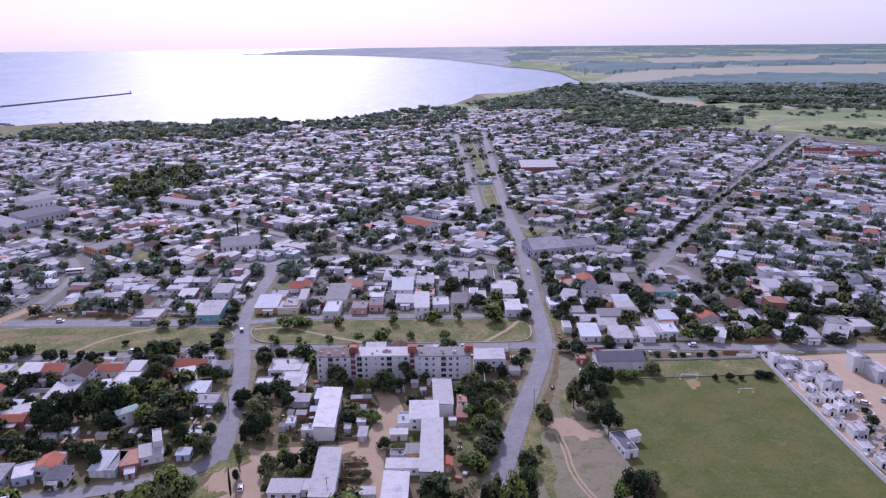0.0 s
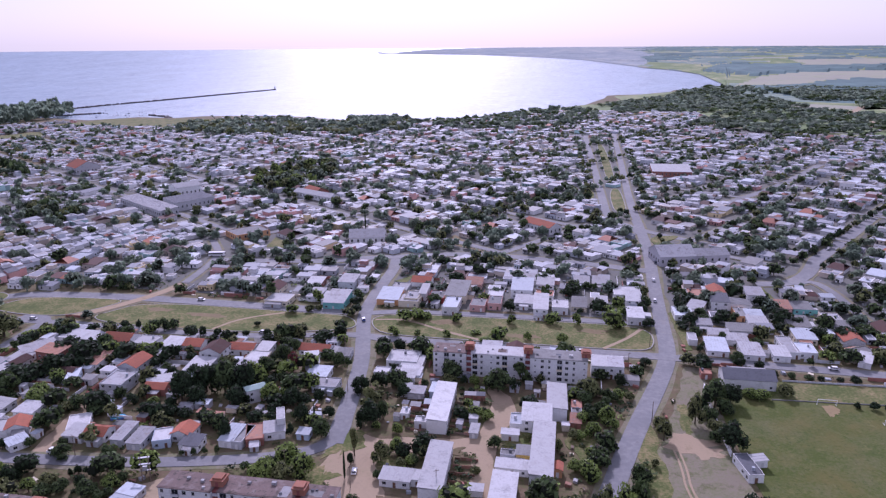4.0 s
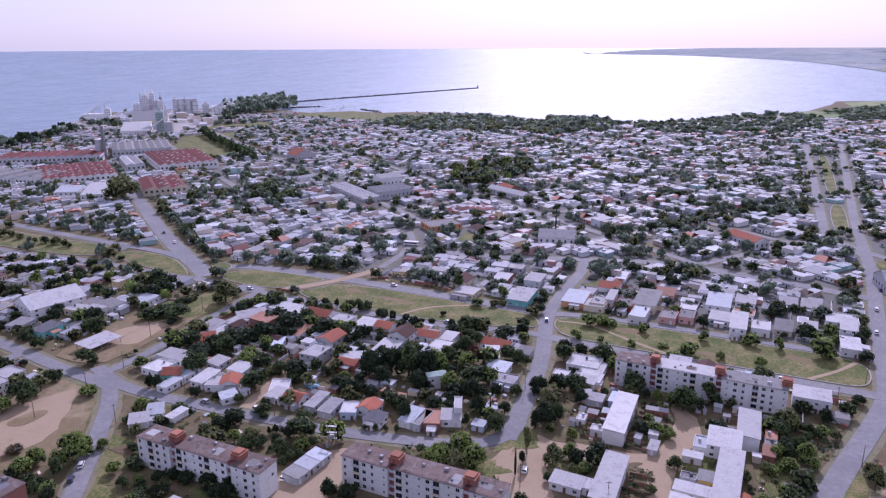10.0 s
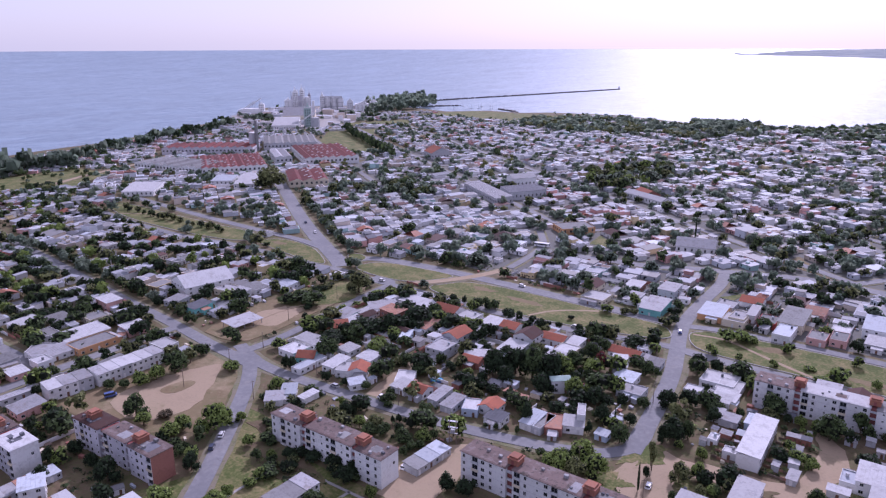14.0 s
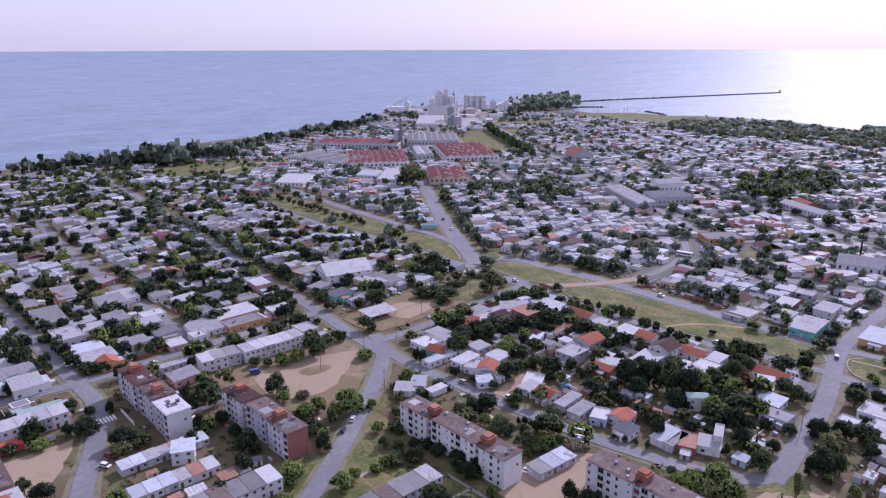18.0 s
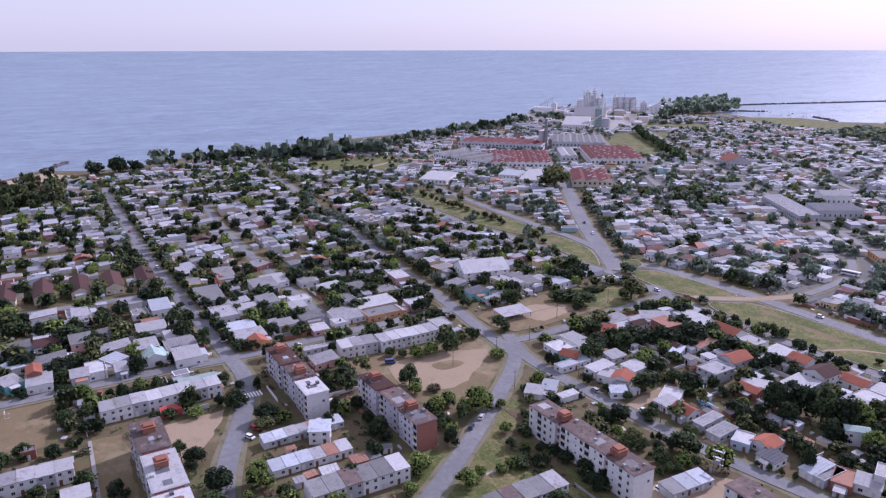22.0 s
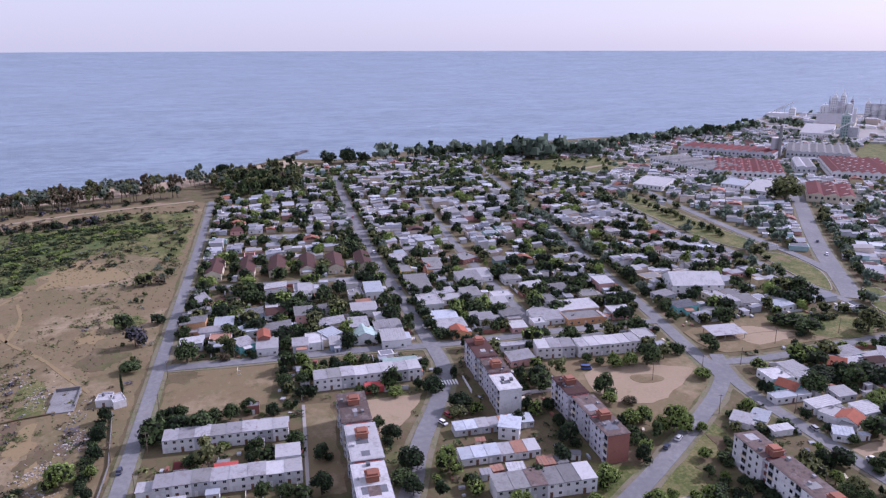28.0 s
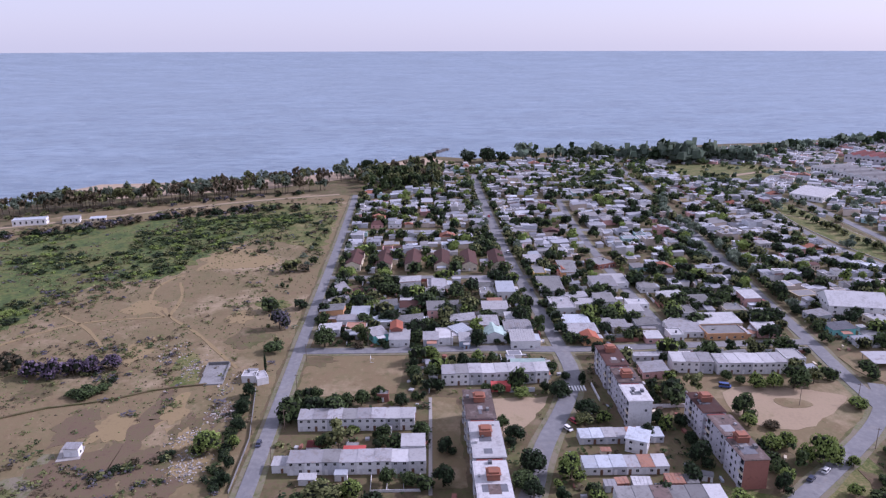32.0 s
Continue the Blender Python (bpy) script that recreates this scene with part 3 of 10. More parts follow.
road([(165, 493), (207, 558), (271, 666), (346, 784), (451, 948), (560, 1105)], 10.5, label="broad pale street cutting through the far houses")
road([(114, 436), (133, 438), (150, 458), (165, 493)], 10)
road([(156, 380), (155.5, 422), (150, 448), (136, 438)], 6)
road([(140, 666), (204, 751), (292, 903)], 9)
road([(-108, 530), (-82, 566), (-50, 629), (19, 721)], 8)
road([(-693, -71), (-659, -172), (-606, -255), (-560, -350)], 5, mat="bare_earth", label="sandy track behind the shore trees")
road([(-760, 330), (-800, 400), (-830, 500), (-900, 600)], 7, mat="bare_earth", label="pale dirt road by the factory wall")
# the old grid, turned against the new one
C34, S34 = math.cos(radians(56)), math.sin(radians(56))


def turned(a, b):
    return a * C34 + b * S34, a * S34 - b * C34


def old_street(line):
    """A straight street of the old grid, where it runs over open town land."""
    run = []
    for q in line + [None]:
        good = q and q[1] > 470 + max(0, -0.12 * q[0]) and math.hypot(*q) < min(1500, shore(bearing_of(*q)) - 110) and not 18 < q[0] < 74 and bearing_of(*q) < 49
        if good:
            run.append(q)
        else:
            if len(run) > 6:
                road([run[0], run[len(run) // 2], run[-1]], 7.0, round_off=False, verge=3)
            run = []


for b in (-221, -304, -388, -472, -556, -640, -724, -808, -892, 20, 100, 180, 260):
    old_street([turned(a, b) for a in np.arange(-300, 1500, 12.0)])
for a in (86, 180, 275, 372, 470, 568, 666, 764, 862, 960, 1058, 1156, 1254):
    old_street([turned(a, b) for b in np.arange(-1300, 500, 12.0)])

# ---- grass, lots and fields ----
green([(-101, 347), (-85, 353), (-50, 355), (-10, 355), (34, 355.5), (44, 349), (45, 337), (42, 326), (30, 324), (-51, 324), (-88, 324.5), (-97, 333)], label="dry mown park strip with a rounded end")
green([(-252, 322), (-246, 332), (-238, 345), (-205, 349), (-151, 347), (-120, 347), (-110, 343), (-104, 330), (-124, 323), (-158, 316), (-204, 315), (-236, 316)], label="long dry grass park strip beside the avenue")
green([(-316, 325), (-312, 340), (-300, 347), (-265, 350), (-247, 349), (-256, 334), (-268, 321), (-295, 320)])
green([(-418, 328), (-414, 342), (-399, 347), (-372, 343), (-352, 332), (-333, 319), (-345, 316), (-376, 321)])
green([(-340, 344), (-333, 351), (-322, 347), (-319, 337), (-324, 333)], label="small triangular grass island in the junction")
green([(-640, 334), (-615, 347), (-560, 344), (-494, 344), (-440, 346), (-424, 338), (-424, 328), (-440, 318), (-505, 312), (-581, 315)], label="long green grass strip with young trees")
green([(46, 616), (51, 620), (51, 690), (49, 724), (43, 724), (39, 690), (40, 620)], label="green median of the double avenue")
green([(40, 760), (48, 760), (49, 840), (48, 960), (44, 1060), (37, 1060), (38, 900)], label="green median with young trees")
green([(-306, 200), (-311, 260), (-302, 306), (-277, 308), (-275, 260), (-270, 208), (-280, 199)], label="open lot of dry grass and bare earth with bushes beside the street", kerb=False, cuts=1, mat="dry_field", z=0.22)
green([(7, 679), (25, 722), (24, 660), (17, 653)], kerb=False)
green([(61, 540), (88, 546), (70, 522), (63, 512)], kerb=False)
sheet("lawn", [(64, 300), (64, 262), (66, 220), (71, 180), (145, 180), (146.5, 230), (146.6, 303), (96, 302)], 0.12, "pitch_grass", "worn green football pitch with dry patches", "football pitch")
sheet("pavement", [(148, 303), (188, 307), (240, 307), (240, 190), (152, 190), (147.5, 230)], 0.10, "sand", "dusty pale ground of the cemetery", "yard")
sheet("ground_patch", [(28, 190), (36, 236), (50, 285), (55, 310), (62, 310), (63, 262), (64, 220), (69, 180), (26, 180)], 0.08, "verge", "dry trampled grass beside the avenue", "verge")
for dx in (0, 1.7):
    ribbon("path", smooth_line([(41.5 + dx, 240), (43 + dx, 226), (42.5 + dx, 214), (46.5 + dx, 199), (54 + dx, 185)]), 0.8, 0.15, "bare_earth", "wheel track worn into the grass", "track", code=0, ragged=0.4)
sheet("ground_patch", rounded([(-32, 277), (-22, 274), (-14, 252), (-19, 243), (-22, 227), (-19, 206), (-20, 190), (-27, 190), (-28, 208), (-30, 226), (-46, 223), (-60, 224), (-60, 231), (-31, 232), (-27, 246), (-26, 261)], 1), 0.06, "bare_earth", "sandy yard between the row houses", "yard")
sheet("ground_patch", rounded([(-77, 233), (-69, 229), (-49, 228), (-48, 222), (-63, 219), (-61, 208), (-52, 190), (-54, 178), (-66, 180), (-73, 197), (-83, 200), (-80, 212)], 1), 0.07, "bare_earth", "sandy track between trees", "yard")
sheet("ground_patch", [(-138, 150), (-142, 168), (-139, 186), (-131, 192), (-122, 182), (-121, 160), (-120, 150)], 0.06, "bare_earth", "tan dirt lane between the apartment blocks", "yard")
sheet("ground_patch", [(-153, 219), (-152.5, 203), (-146, 202), (-148, 220)], 0.05, "bare_earth", "tan dirt alley between houses", "alley")
sheet("ground_patch", [(-182, 198), (-190, 246), (-195, 244), (-188, 198)], 0.05, "bare_earth", "tan dirt alley between houses", "alley")
sheet("ground_patch", [(-283, 118), (-285, 150), (-275, 186), (-258, 190), (-246, 180), (-222, 150), (-216, 140), (-240, 122), (-262, 118)], 0.05, "dry_field", "dry grass round the playing ground", "grass", code=2)
sheet("ground_patch", rounded([(-272, 133), (-271, 155), (-264, 182), (-257, 179), (-247, 166), (-234, 149), (-240, 131), (-256, 128)], 2), 0.14, "bare_earth", "bare pale sand playing ground", "playing ground", code=2)
sheet("lawn", rounded([(-262, 148), (-260, 162), (-253, 164), (-252, 150)], 2), 0.22, "dry_field", "worn oval of grass on the sand", "grass", code=0)
sheet("ground_patch", [(-311, -47), (-311, -2), (-272, -5), (-270, -47)], 0.05, "dry_field", "dry grass playing field", "playing field")
sheet("ground_patch", [(-266, 28), (-267, 58), (-250, 50), (-238, 40), (-238, 30)], 0.05, "bare_earth", "sandy lot beside the apartment block", "yard")
sheet("ground_patch", [(-240, 8), (-268, 8), (-268, 20), (-205, 20), (-205, 8)], 0.04, "dry_field", "dry grass between the terraces", "grass")
sheet("lawn", [(-150, 98), (-205, 98), (-192, 128), (-222, 162), (-206, 162), (-190, 150), (-140, 150)], 0.045, "lawn", "rough grass beside the apartment block", "grass", code=2)
sheet("ground_patch", [(-120, -58), (-690, -60), (-700, -130), (-640, -260), (-560, -370), (-300, -420), (-100, -300)], 0.04, "dry_field", "open dry grassland with bare tan earth", "field")
sheet("ground_patch", worn_edge(rounded([(-340, -210), (-371, -203), (-420, -200), (-428, -175), (-437, -149), (-465, -147), (-502, -133), (-550, -113), (-590, -74), (-612, -90), (-608, -170), (-580, -247), (-552, -293), (-515, -312), (-380, -345), (-300, -290)], 1), 3, 6), 0.12, "marsh", "green marshy reeds in the low ground", "marsh", code=2)
def blob(x, y, rx, ry, seed):
    """A ragged outline round a place."""
    return [(x + rx * k * math.cos(a), y + ry * k * math.sin(a)) for a in np.arange(0, 6.28, 0.16) for k in (1 + 0.55 * noise.noise((math.cos(a) * 1.6 + seed, math.sin(a) * 1.6, 0)) + 0.3 * noise.noise((math.cos(a) * 5 + seed, math.sin(a) * 5, 3)),)]


for i, (x, y, rx, ry) in enumerate(((-470, -118, 26, 22), (-505, -132, 18, 10), (-262, -96, 12, 8), (-246, -84, 9, 6), (-225, -168, 14, 6))):
    sheet("ground_patch", blob(x, y, rx, ry, i * 3.7), 0.09 + i * 0.002, "thin_grass", "bare tan earth showing through the dry field", "bare earth", code=0)
for i, (x, y, rx, ry, mat) in enumerate(((-213.9, -87.6, 14, 9, "dry_soil"),
                                        (-246.9, -84.4, 10, 6, "dry_soil"),
                                        (-215.6, -125.6, 13, 9, "verge"),
                                        (-282.7, -159.2, 12, 7, "dry_soil"),
                                        (-308.5, -103.0, 9, 6, "lawn"),
                                        (-290.7, -97.7, 10, 5, "lawn"),
                                        (-305.7, -43.0, 6, 8, "dry_soil"),
                                        (-334.0, -80.2, 12, 10, "dry_soil"),
                                        (-382.4, -78.2, 10, 8, "lawn"),
                                        (-322.4, -128.7, 16, 6, "thin_grass"),
                                        (-248.1, -112.4, 12, 8, "thin_grass"),
                                        (-365.4, -90.1, 9, 7, "thin_grass"),
                                        (-381.2, -149.9, 12, 10, "thin_grass"))):
    sheet("ground_patch", blob(x, y, rx, ry, i * 5.3), 0.102 + i * 0.002, mat, {"dry_soil": "dark rough soil with low weeds in the field", "verge": "reddish bare soil in the field", "lawn": "greener grass patch in the dry field", "thin_grass": "pale trodden earth in the dry field"}[mat], "bare earth", code=0)
sheet("ground_patch", worn_edge([(-655, -140), (-648, -66), (-594, -62), (-490, -63), (-512, -86), (-528, -122), (-560, -108), (-592, -78), (-612, -95), (-612, -140)], 4, 5), 0.125, "lawn", "olive rough grass beside the marsh", "grass", code=0)
# rough ground round the tip at the edge of the field
for i, (x, y, rx, ry, mat) in enumerate(((-222, -114, 15, 13, "scrub_soil"), (-213, -104, 10, 9, "scrub_soil"), (-230, -103, 13, 6, "scrub_soil"), (-222, -92, 12, 8, "scrub_soil"), (-245, -101, 17, 4, "scrub_soil"), (-266, -101, 13, 4, "scrub_soil"),
                                         (-211, -84, 9, 8, "scrub_soil"), (-259, -74, 11, 5, "scrub_soil"), (-240, -83, 7, 5, "thin_grass"), (-222, -77, 6, 5, "thin_grass"), (-252, -128, 16, 6, "scrub_soil"))):
    sheet("ground_patch", worn_edge(blob(x, y, rx, ry, i * 4.1 + 1), 1.5, 2.4), 0.13 + i * 0.002, mat, "dark reddish soil and weeds beside the tip" if mat == "scrub_soil" else "pale trodden earth in the field", "bare earth", code=0)
ribbon("path", [(-268, 8.8), (-243, 8.3), (-201, 7.3)], 1.3, 0.2, "kerb", "narrow concrete path beside the terraces", "path", code=0)
for pts in ([(-310, -214), (-331, -200), (-345, -190), (-359, -174), (-363, -158), (-366, -132)], [(-366, -132), (-381, -144), (-395, -150), (-415, -154), (-431, -150), (-440, -144)], [(-366, -130), (-389, -131), (-404, -134), (-425, -142)], [(-380, -137), (-366, -130), (-343, -108), (-321, -93), (-300, -78)], [(-384, -198), (-374, -192), (-353, -168), (-337, -156), (-325, -148)]):
    ribbon("path", smooth_line(pts, 3), 1.9, 0.17, "thin_grass", "pale footpath worn through the dry field", "path", code=0, ragged=0.5)
sheet("ground_patch", [(-930, 20), (-780, -140), (-760, -330), (-700, -360), (-680, -300), (-730, -140), (-880, 60)], 0.05, "sand", "tan sand behind the shore trees", "beach", code=2)
sheet("ground_patch", [(-1250, 940), (-1120, 870), (-960, 840), (-905, 935), (-1060, 1150), (-1120, 1250), (-1330, 1180)], 0.05, "kerb", "pale yard of the harbour works", "yard")
sheet("lawn", [(-880, 860), (-800, 760), (-690, 690), (-640, 730), (-760, 830), (-840, 940)], 0.06, "lawn", "green field beside the factory", "grass")
sheet("lawn", [(-960, 1180), (-700, 1180), (-560, 1230), (-640, 1330), (-900, 1320)], 0.06, "lawn", "grass of the harbour park", "grass")
sheet("lawn", [(-960, 960), (-900, 960), (-840, 1040), (-900, 1090)], 0.06, "lawn", "grass by the harbour works", "grass")
sheet("ground_patch", [(-860, 300), (-770, 300), (-745, 360), (-790, 425), (-850, 420)], 0.05, "lawn", "rough grass between town and shore", "grass")
sheet("ground_patch", blob(48, 243, 9, 7, 4.4), 0.13, "bare_earth", "patch of bare pale earth", "bare earth", code=0)
sheet("ground_patch", blob(53, 238, 6, 4, 1.4), 0.135, "bare_earth", "patch of bare pale earth", "bare earth", code=0)
sheet("ground_patch", blob(33, 228, 4, 30, 7.4), 0.125, "lawn", "green grass along the avenue", "grass", code=0)
sheet("ground_patch", blob(49, 262, 3, 13, 3.1), 0.128, "lawn", "green grass along the avenue", "grass", code=0)
sheet("ground_patch", blob(107, 278, 3, 5, 6.1), 0.137, "thin_grass", "trampled earth in front of the goal", "bare earth", code=0)
# grass and weeds creeping over the earth between the white rows, and scrub beside the apartment blocks
for i, (x, y, rx, ry, mat) in enumerate(((-77, 224, 6, 9, "lawn"), (-79, 200, 5, 9, "lawn"), (-57, 213, 4, 5, "lawn"), (-54, 186, 5, 9, "dry_soil"), (-39, 224, 6, 4, "dry_soil"), (-14, 236, 5, 11, "lawn"), (9, 240, 5, 15, "lawn"), (-58, 246, 6, 11, "dry_soil"), (-34, 250, 4, 9, "lawn"), (12, 272, 7, 8, "dry_soil"),
                                         (-180, 146, 14, 9, "dry_soil"), (-166, 142, 9, 7, "dry_soil"), (-196, 160, 11, 8, "dry_soil"), (-208, 176, 9, 8, "dry_soil"))):
    sheet("ground_patch", worn_edge(blob(x, y, rx, ry, i * 2.9 + 2), 2, 2.0), 0.145 + i * 0.002, mat, "rough grass creeping over the bare yard" if mat == "lawn" else "dark weedy soil between the buildings", "grass" if mat == "lawn" else "bare earth", code=0)
# open corners and lots between the old town's houses
for pts, mat, word in (([(-215, 469), (-183, 466), (-218, 495)], "lawn", "small grassed triangle at a street corner"),
                       ([(-91, 500), (-57, 480), (-84, 523)], "dry_field", "tan dry grass on an empty corner lot"),
                       ([(-104, 407), (-93, 423), (-96, 404)], "lawn", "small lawn beside the avenue"),
                       ([(107, 430), (113, 402), (120, 396), (116, 432)], "lawn", "grass strip beside the street"),
                       ([(56, 377), (61, 386), (62, 329), (58.6, 328)], "lawn", "grass verge along the avenue"),
                       ([(70.5, 351), (74, 351), (73, 323), (68, 322)], "bare_earth", "bare dirt lane between the yards")):
    sheet("lawn" if mat != "bare_earth" else "ground_patch", worn_edge(pts, 3, 0.8), 0.15, mat, word, "grass" if mat != "bare_earth" else "ground")
sheet("lawn", [(86, 283.6), (145.5, 286.5), (146.2, 303), (96, 301.5)], 0.13, "lawn", "drier rough grass behind the goals", "grass", code=0)
for pts in ([(-190, 144.7), (-158.7, 144.8), (-137, 145.2)], [(-146.3, 136), (-145.7, 145.2)], [(-176, 119), (-176, 144.6)]):
    ribbon("path", pts, 1.1, 0.12, "kerb", "narrow concrete footpath beside the apartment block", "path", code=0)
sheet("lawn", worn_edge(rounded([(-308, 248), (-284, 252), (-274, 272), (-276, 298), (-304, 303), (-310, 276)], 1), 3, 3), 0.24, "lawn", "rough green grass at the end of the lot", "grass", code=0)
sheet("ground_patch", [(-330, 372), (-120, 366), (60, 366), (300, 332), (640, 880), (560, 1090), (250, 1300), (-100, 1400), (-280, 1300), (-690, 1120), (-640, 720), (-560, 520)], 0.009, "town_ground", "grey paved yards and packed earth between the old town's houses", "yard", code=0)
# paths trodden across the park strips
for pts in ([(-98, 343), (-82, 346), (-66, 337), (-52, 330), (-40, 325)], [(-150, 345), (-170, 333), (-178, 317)], [(20, 324), (32, 338), (40, 352)], [(-286, 262), (-292, 240), (-290, 226), (-284, 206)], [(-540, 344), (-570, 330), (-590, 317)]):
    ribbon("path", smooth_line(pts), 1.8, 0.385, "bare_earth", "pale footpath trodden across the grass", "path", code=0, ragged=0.5)
sheet("ground_patch", blob(-288, 236, 9, 20, 2.2), 0.26, "bare_earth", "bare sandy earth by the shelter", "bare earth", code=0)
for i, (x, y, rx, ry) in enumerate(((-60, 345, 8, 3), (-20, 333, 9, 2.5), (15, 345, 7, 3), (-190, 335, 10, 3), (-220, 338, 8, 3), (-400, 336, 6, 3))):
    sheet("ground_patch", blob(x, y, rx, ry, i * 2.3), (0.36 if y > 310 else 0.135) + i * 0.001, "dry_field", "worn dry patch in the grass", "bare earth", code=0)
# meadows between the town and the woods
sheet("meadow", worn_edge(rounded([(230, 1330), (420, 1200), (560, 1110), (640, 950), (740, 760), (860, 560), (2100, 600), (2100, 1500), (1500, 2050), (800, 2400), (450, 2450), (330, 2280), (235, 2150), (170, 2075), (100, 2020), (130, 1880), (20, 1715), (-90, 1590), (-150, 1500), (-60, 1420), (120, 1400)], 1), 20, 8), 0.12, "far_green", "rough green land at the edge of the town", "meadow", code=0)
for pts, mat in (([(560, 1330), (632, 1394), (790, 1480), (960, 1500), (1150, 1420), (980, 1230), (760, 1190), (640, 1230)], "far_green"), ([(751, 1640), (1035, 1640), (1250, 1560), (1120, 1440), (860, 1500), (700, 1540)], "far_tan"), ([(480, 1830), (579, 1778), (700, 1700), (560, 1640), (420, 1740)], "far_tan"),
                 ([(1000, 1250), (1300, 1500), (1500, 1300), (1200, 1000)], "far_green"), ([(800, 1120), (960, 1240), (1100, 1150), (960, 980)], "far_green"), ([(30, 1740), (140, 1880), (290, 2180), (420, 2400), (330, 2100), (200, 1860), (90, 1700)], "marsh"), ([(640, 1560), (760, 1660), (690, 1760), (590, 1700)], "far_green")):
    sheet("field", worn_edge(rounded(pts, 2), 14, 14), 0.3, mat, {"far_green": "yellow-green meadow beyond the last houses", "far_tan": "pale dry field beyond the town", "marsh": "reedy green spit at the water's edge"}[mat], "field", code=2)
ribbon("path", smooth_line([(500, 1320), (524, 1394), (560, 1440), (541, 1461), (530, 1530), (594, 1660), (640, 1760)]), 14, 0.45, "bare_earth", "sandy track winding out of the town", "track")


# ---- houses ----
ROOF_WORD = {"white": "white sheet-metal", "grey": "grey sheet-metal", "concrete": "stained concrete", "tile": "orange tiled", "dark": "dark slate-coloured", "brown": "brown tiled",
             "blue": "pale blue metal", "green": "greenish metal", "rust": "rusty metal", "factory_red": "red metal", "felt": "stained brown felt"}
WALL_WORD = {"white": "white", "cream": "cream", "grey": "grey rendered", "pink": "pink", "teal": "turquoise", "brick": "bare brick", "orange": "orange", "blue": "pale blue", "yellow": "yellow", "red": "red", "lilac": "lilac-grey"}
WINDOW = {}


def window_mesh(w, h, mats=("frame_white", "glass_dark")):
    key = (round(w, 1), round(h, 1), mats)
    if key not in WINDOW:
        v, f = boxes((-w / 2, -0.05, 0, w / 2, 0.12, h), (-w / 2 + 0.07, -0.07, 0.07, -0.03, 0.1, h - 0.07), (0.03, -0.07, 0.07, w / 2 - 0.07, 0.1, h - 0.07))
        WINDOW[key] = mesh_of("window", v, f, mats, [0] * 6 + [1] * 12)
    return WINDOW[key]


def door_mesh(w, h, mat):
    key = (w, h, mat)
    if key not in WINDOW:
        v, f = boxes((-w / 2, -0.06, 0, w / 2, 0.1, h), (-w / 2 + 0.1, -0.09, 0.1, w / 2 - 0.1, 0.05, h - 0.12))
        WINDOW[key] = mesh_of("door", v, f, mat)
    return WINDOW[key]


def roof_shape(w, d, h, kind, over=0.35, rise=None, mat="roof_white", wall="wall_white"):
    hw, hd = w / 2 + over, d / 2 + over
    if kind == "gable":
        r = rise or min(w, d) * 0.24
        t = 0.12
        if w >= d:
            v = [(-hw, -hd, h), (hw, -hd, h), (hw, 0, h + r), (-hw, 0, h + r), (-hw, hd, h), (hw, hd, h)]
        else:
            v = [(-hw, -hd, h), (-hw, hd, h), (0, hd, h + r), (0, -hd, h + r), (hw, -hd, h), (hw, hd, h)]
        v += [(a, b, c - t) for a, b, c in v]
        up = [(0, 1, 2, 3), (3, 2, 5, 4)] if w >= d else [(3, 2, 1, 0), (4, 5, 2, 3)]
        f = up + [tuple(i + 6 for i in q[::-1]) for q in up]
        rim = [0, 1, 2, 5, 4, 3] if w >= d else [0, 3, 4, 5, 2, 1]
        f += [(a, a + 6, b + 6, b) for a, b in zip(rim, rim[1:] + rim[:1])]
        return mesh_of("roof", v, f, mat)
    if kind == "lean":
        # one folded sheet with raised seams
        r = rise or 0.09 * d
        ribs = max(2, int(w / 1.1))
        line = [(-hw, 0.0)]
        for i in range(1, ribs):
            x = -hw + i * 2 * hw / ribs
            line += [(x - 0.06, 0.0), (x - 0.04, 0.07), (x + 0.04, 0.07), (x + 0.06, 0.0)]
        line.append((hw, 0.0))
        n = len(line)
        v = [(x, -hd, h + z) for x, z in line] + [(x, hd, h + r + z) for x, z in line] + [(-hw, -hd, h - 0.1), (hw, -hd, h - 0.1), (hw, hd, h + r - 0.1), (-hw, hd, h + r - 0.1)]
        f = [(i, i + 1, i + 1 + n, i + n) for i in range(n - 1)]
        k = 2 * n
        f += [tuple(range(n - 1, -1, -1)) + (k, k + 1), tuple(range(n, 2 * n)) + (k + 2, k + 3), (0, n, k + 3, k), (2 * n - 1, n - 1, k + 1, k + 2), (k, k + 3, k + 2, k + 1)]
        return mesh_of("roof", v, f, mat)
    # a flat slab inside a low parapet
    hw, hd, p, q = w / 2 + 0.04, d / 2 + 0.04, 0.18, h + 0.32
    ring = lambda a, b, z: [(-a, -b, z), (a, -b, z), (a, b, z), (-a, b, z)]
    v = ring(hw, hd, h - 0.15) + ring(hw, hd, q) + ring(hw - p, hd - p, q) + ring(hw - p, hd - p, h)
    f = [(3, 2, 1, 0), (12, 13, 14, 15)]
    for i in range(4):
        j = (i + 1) % 4
        f += [(i, j, j + 4, i + 4), (i + 4, j + 4, j + 8, i + 8), (i + 8, j + 8, j + 12, i + 12)]
    return mesh_of("roof", v, f, [mat, wall], [0, 0] + [1, 1, 0] * 4)


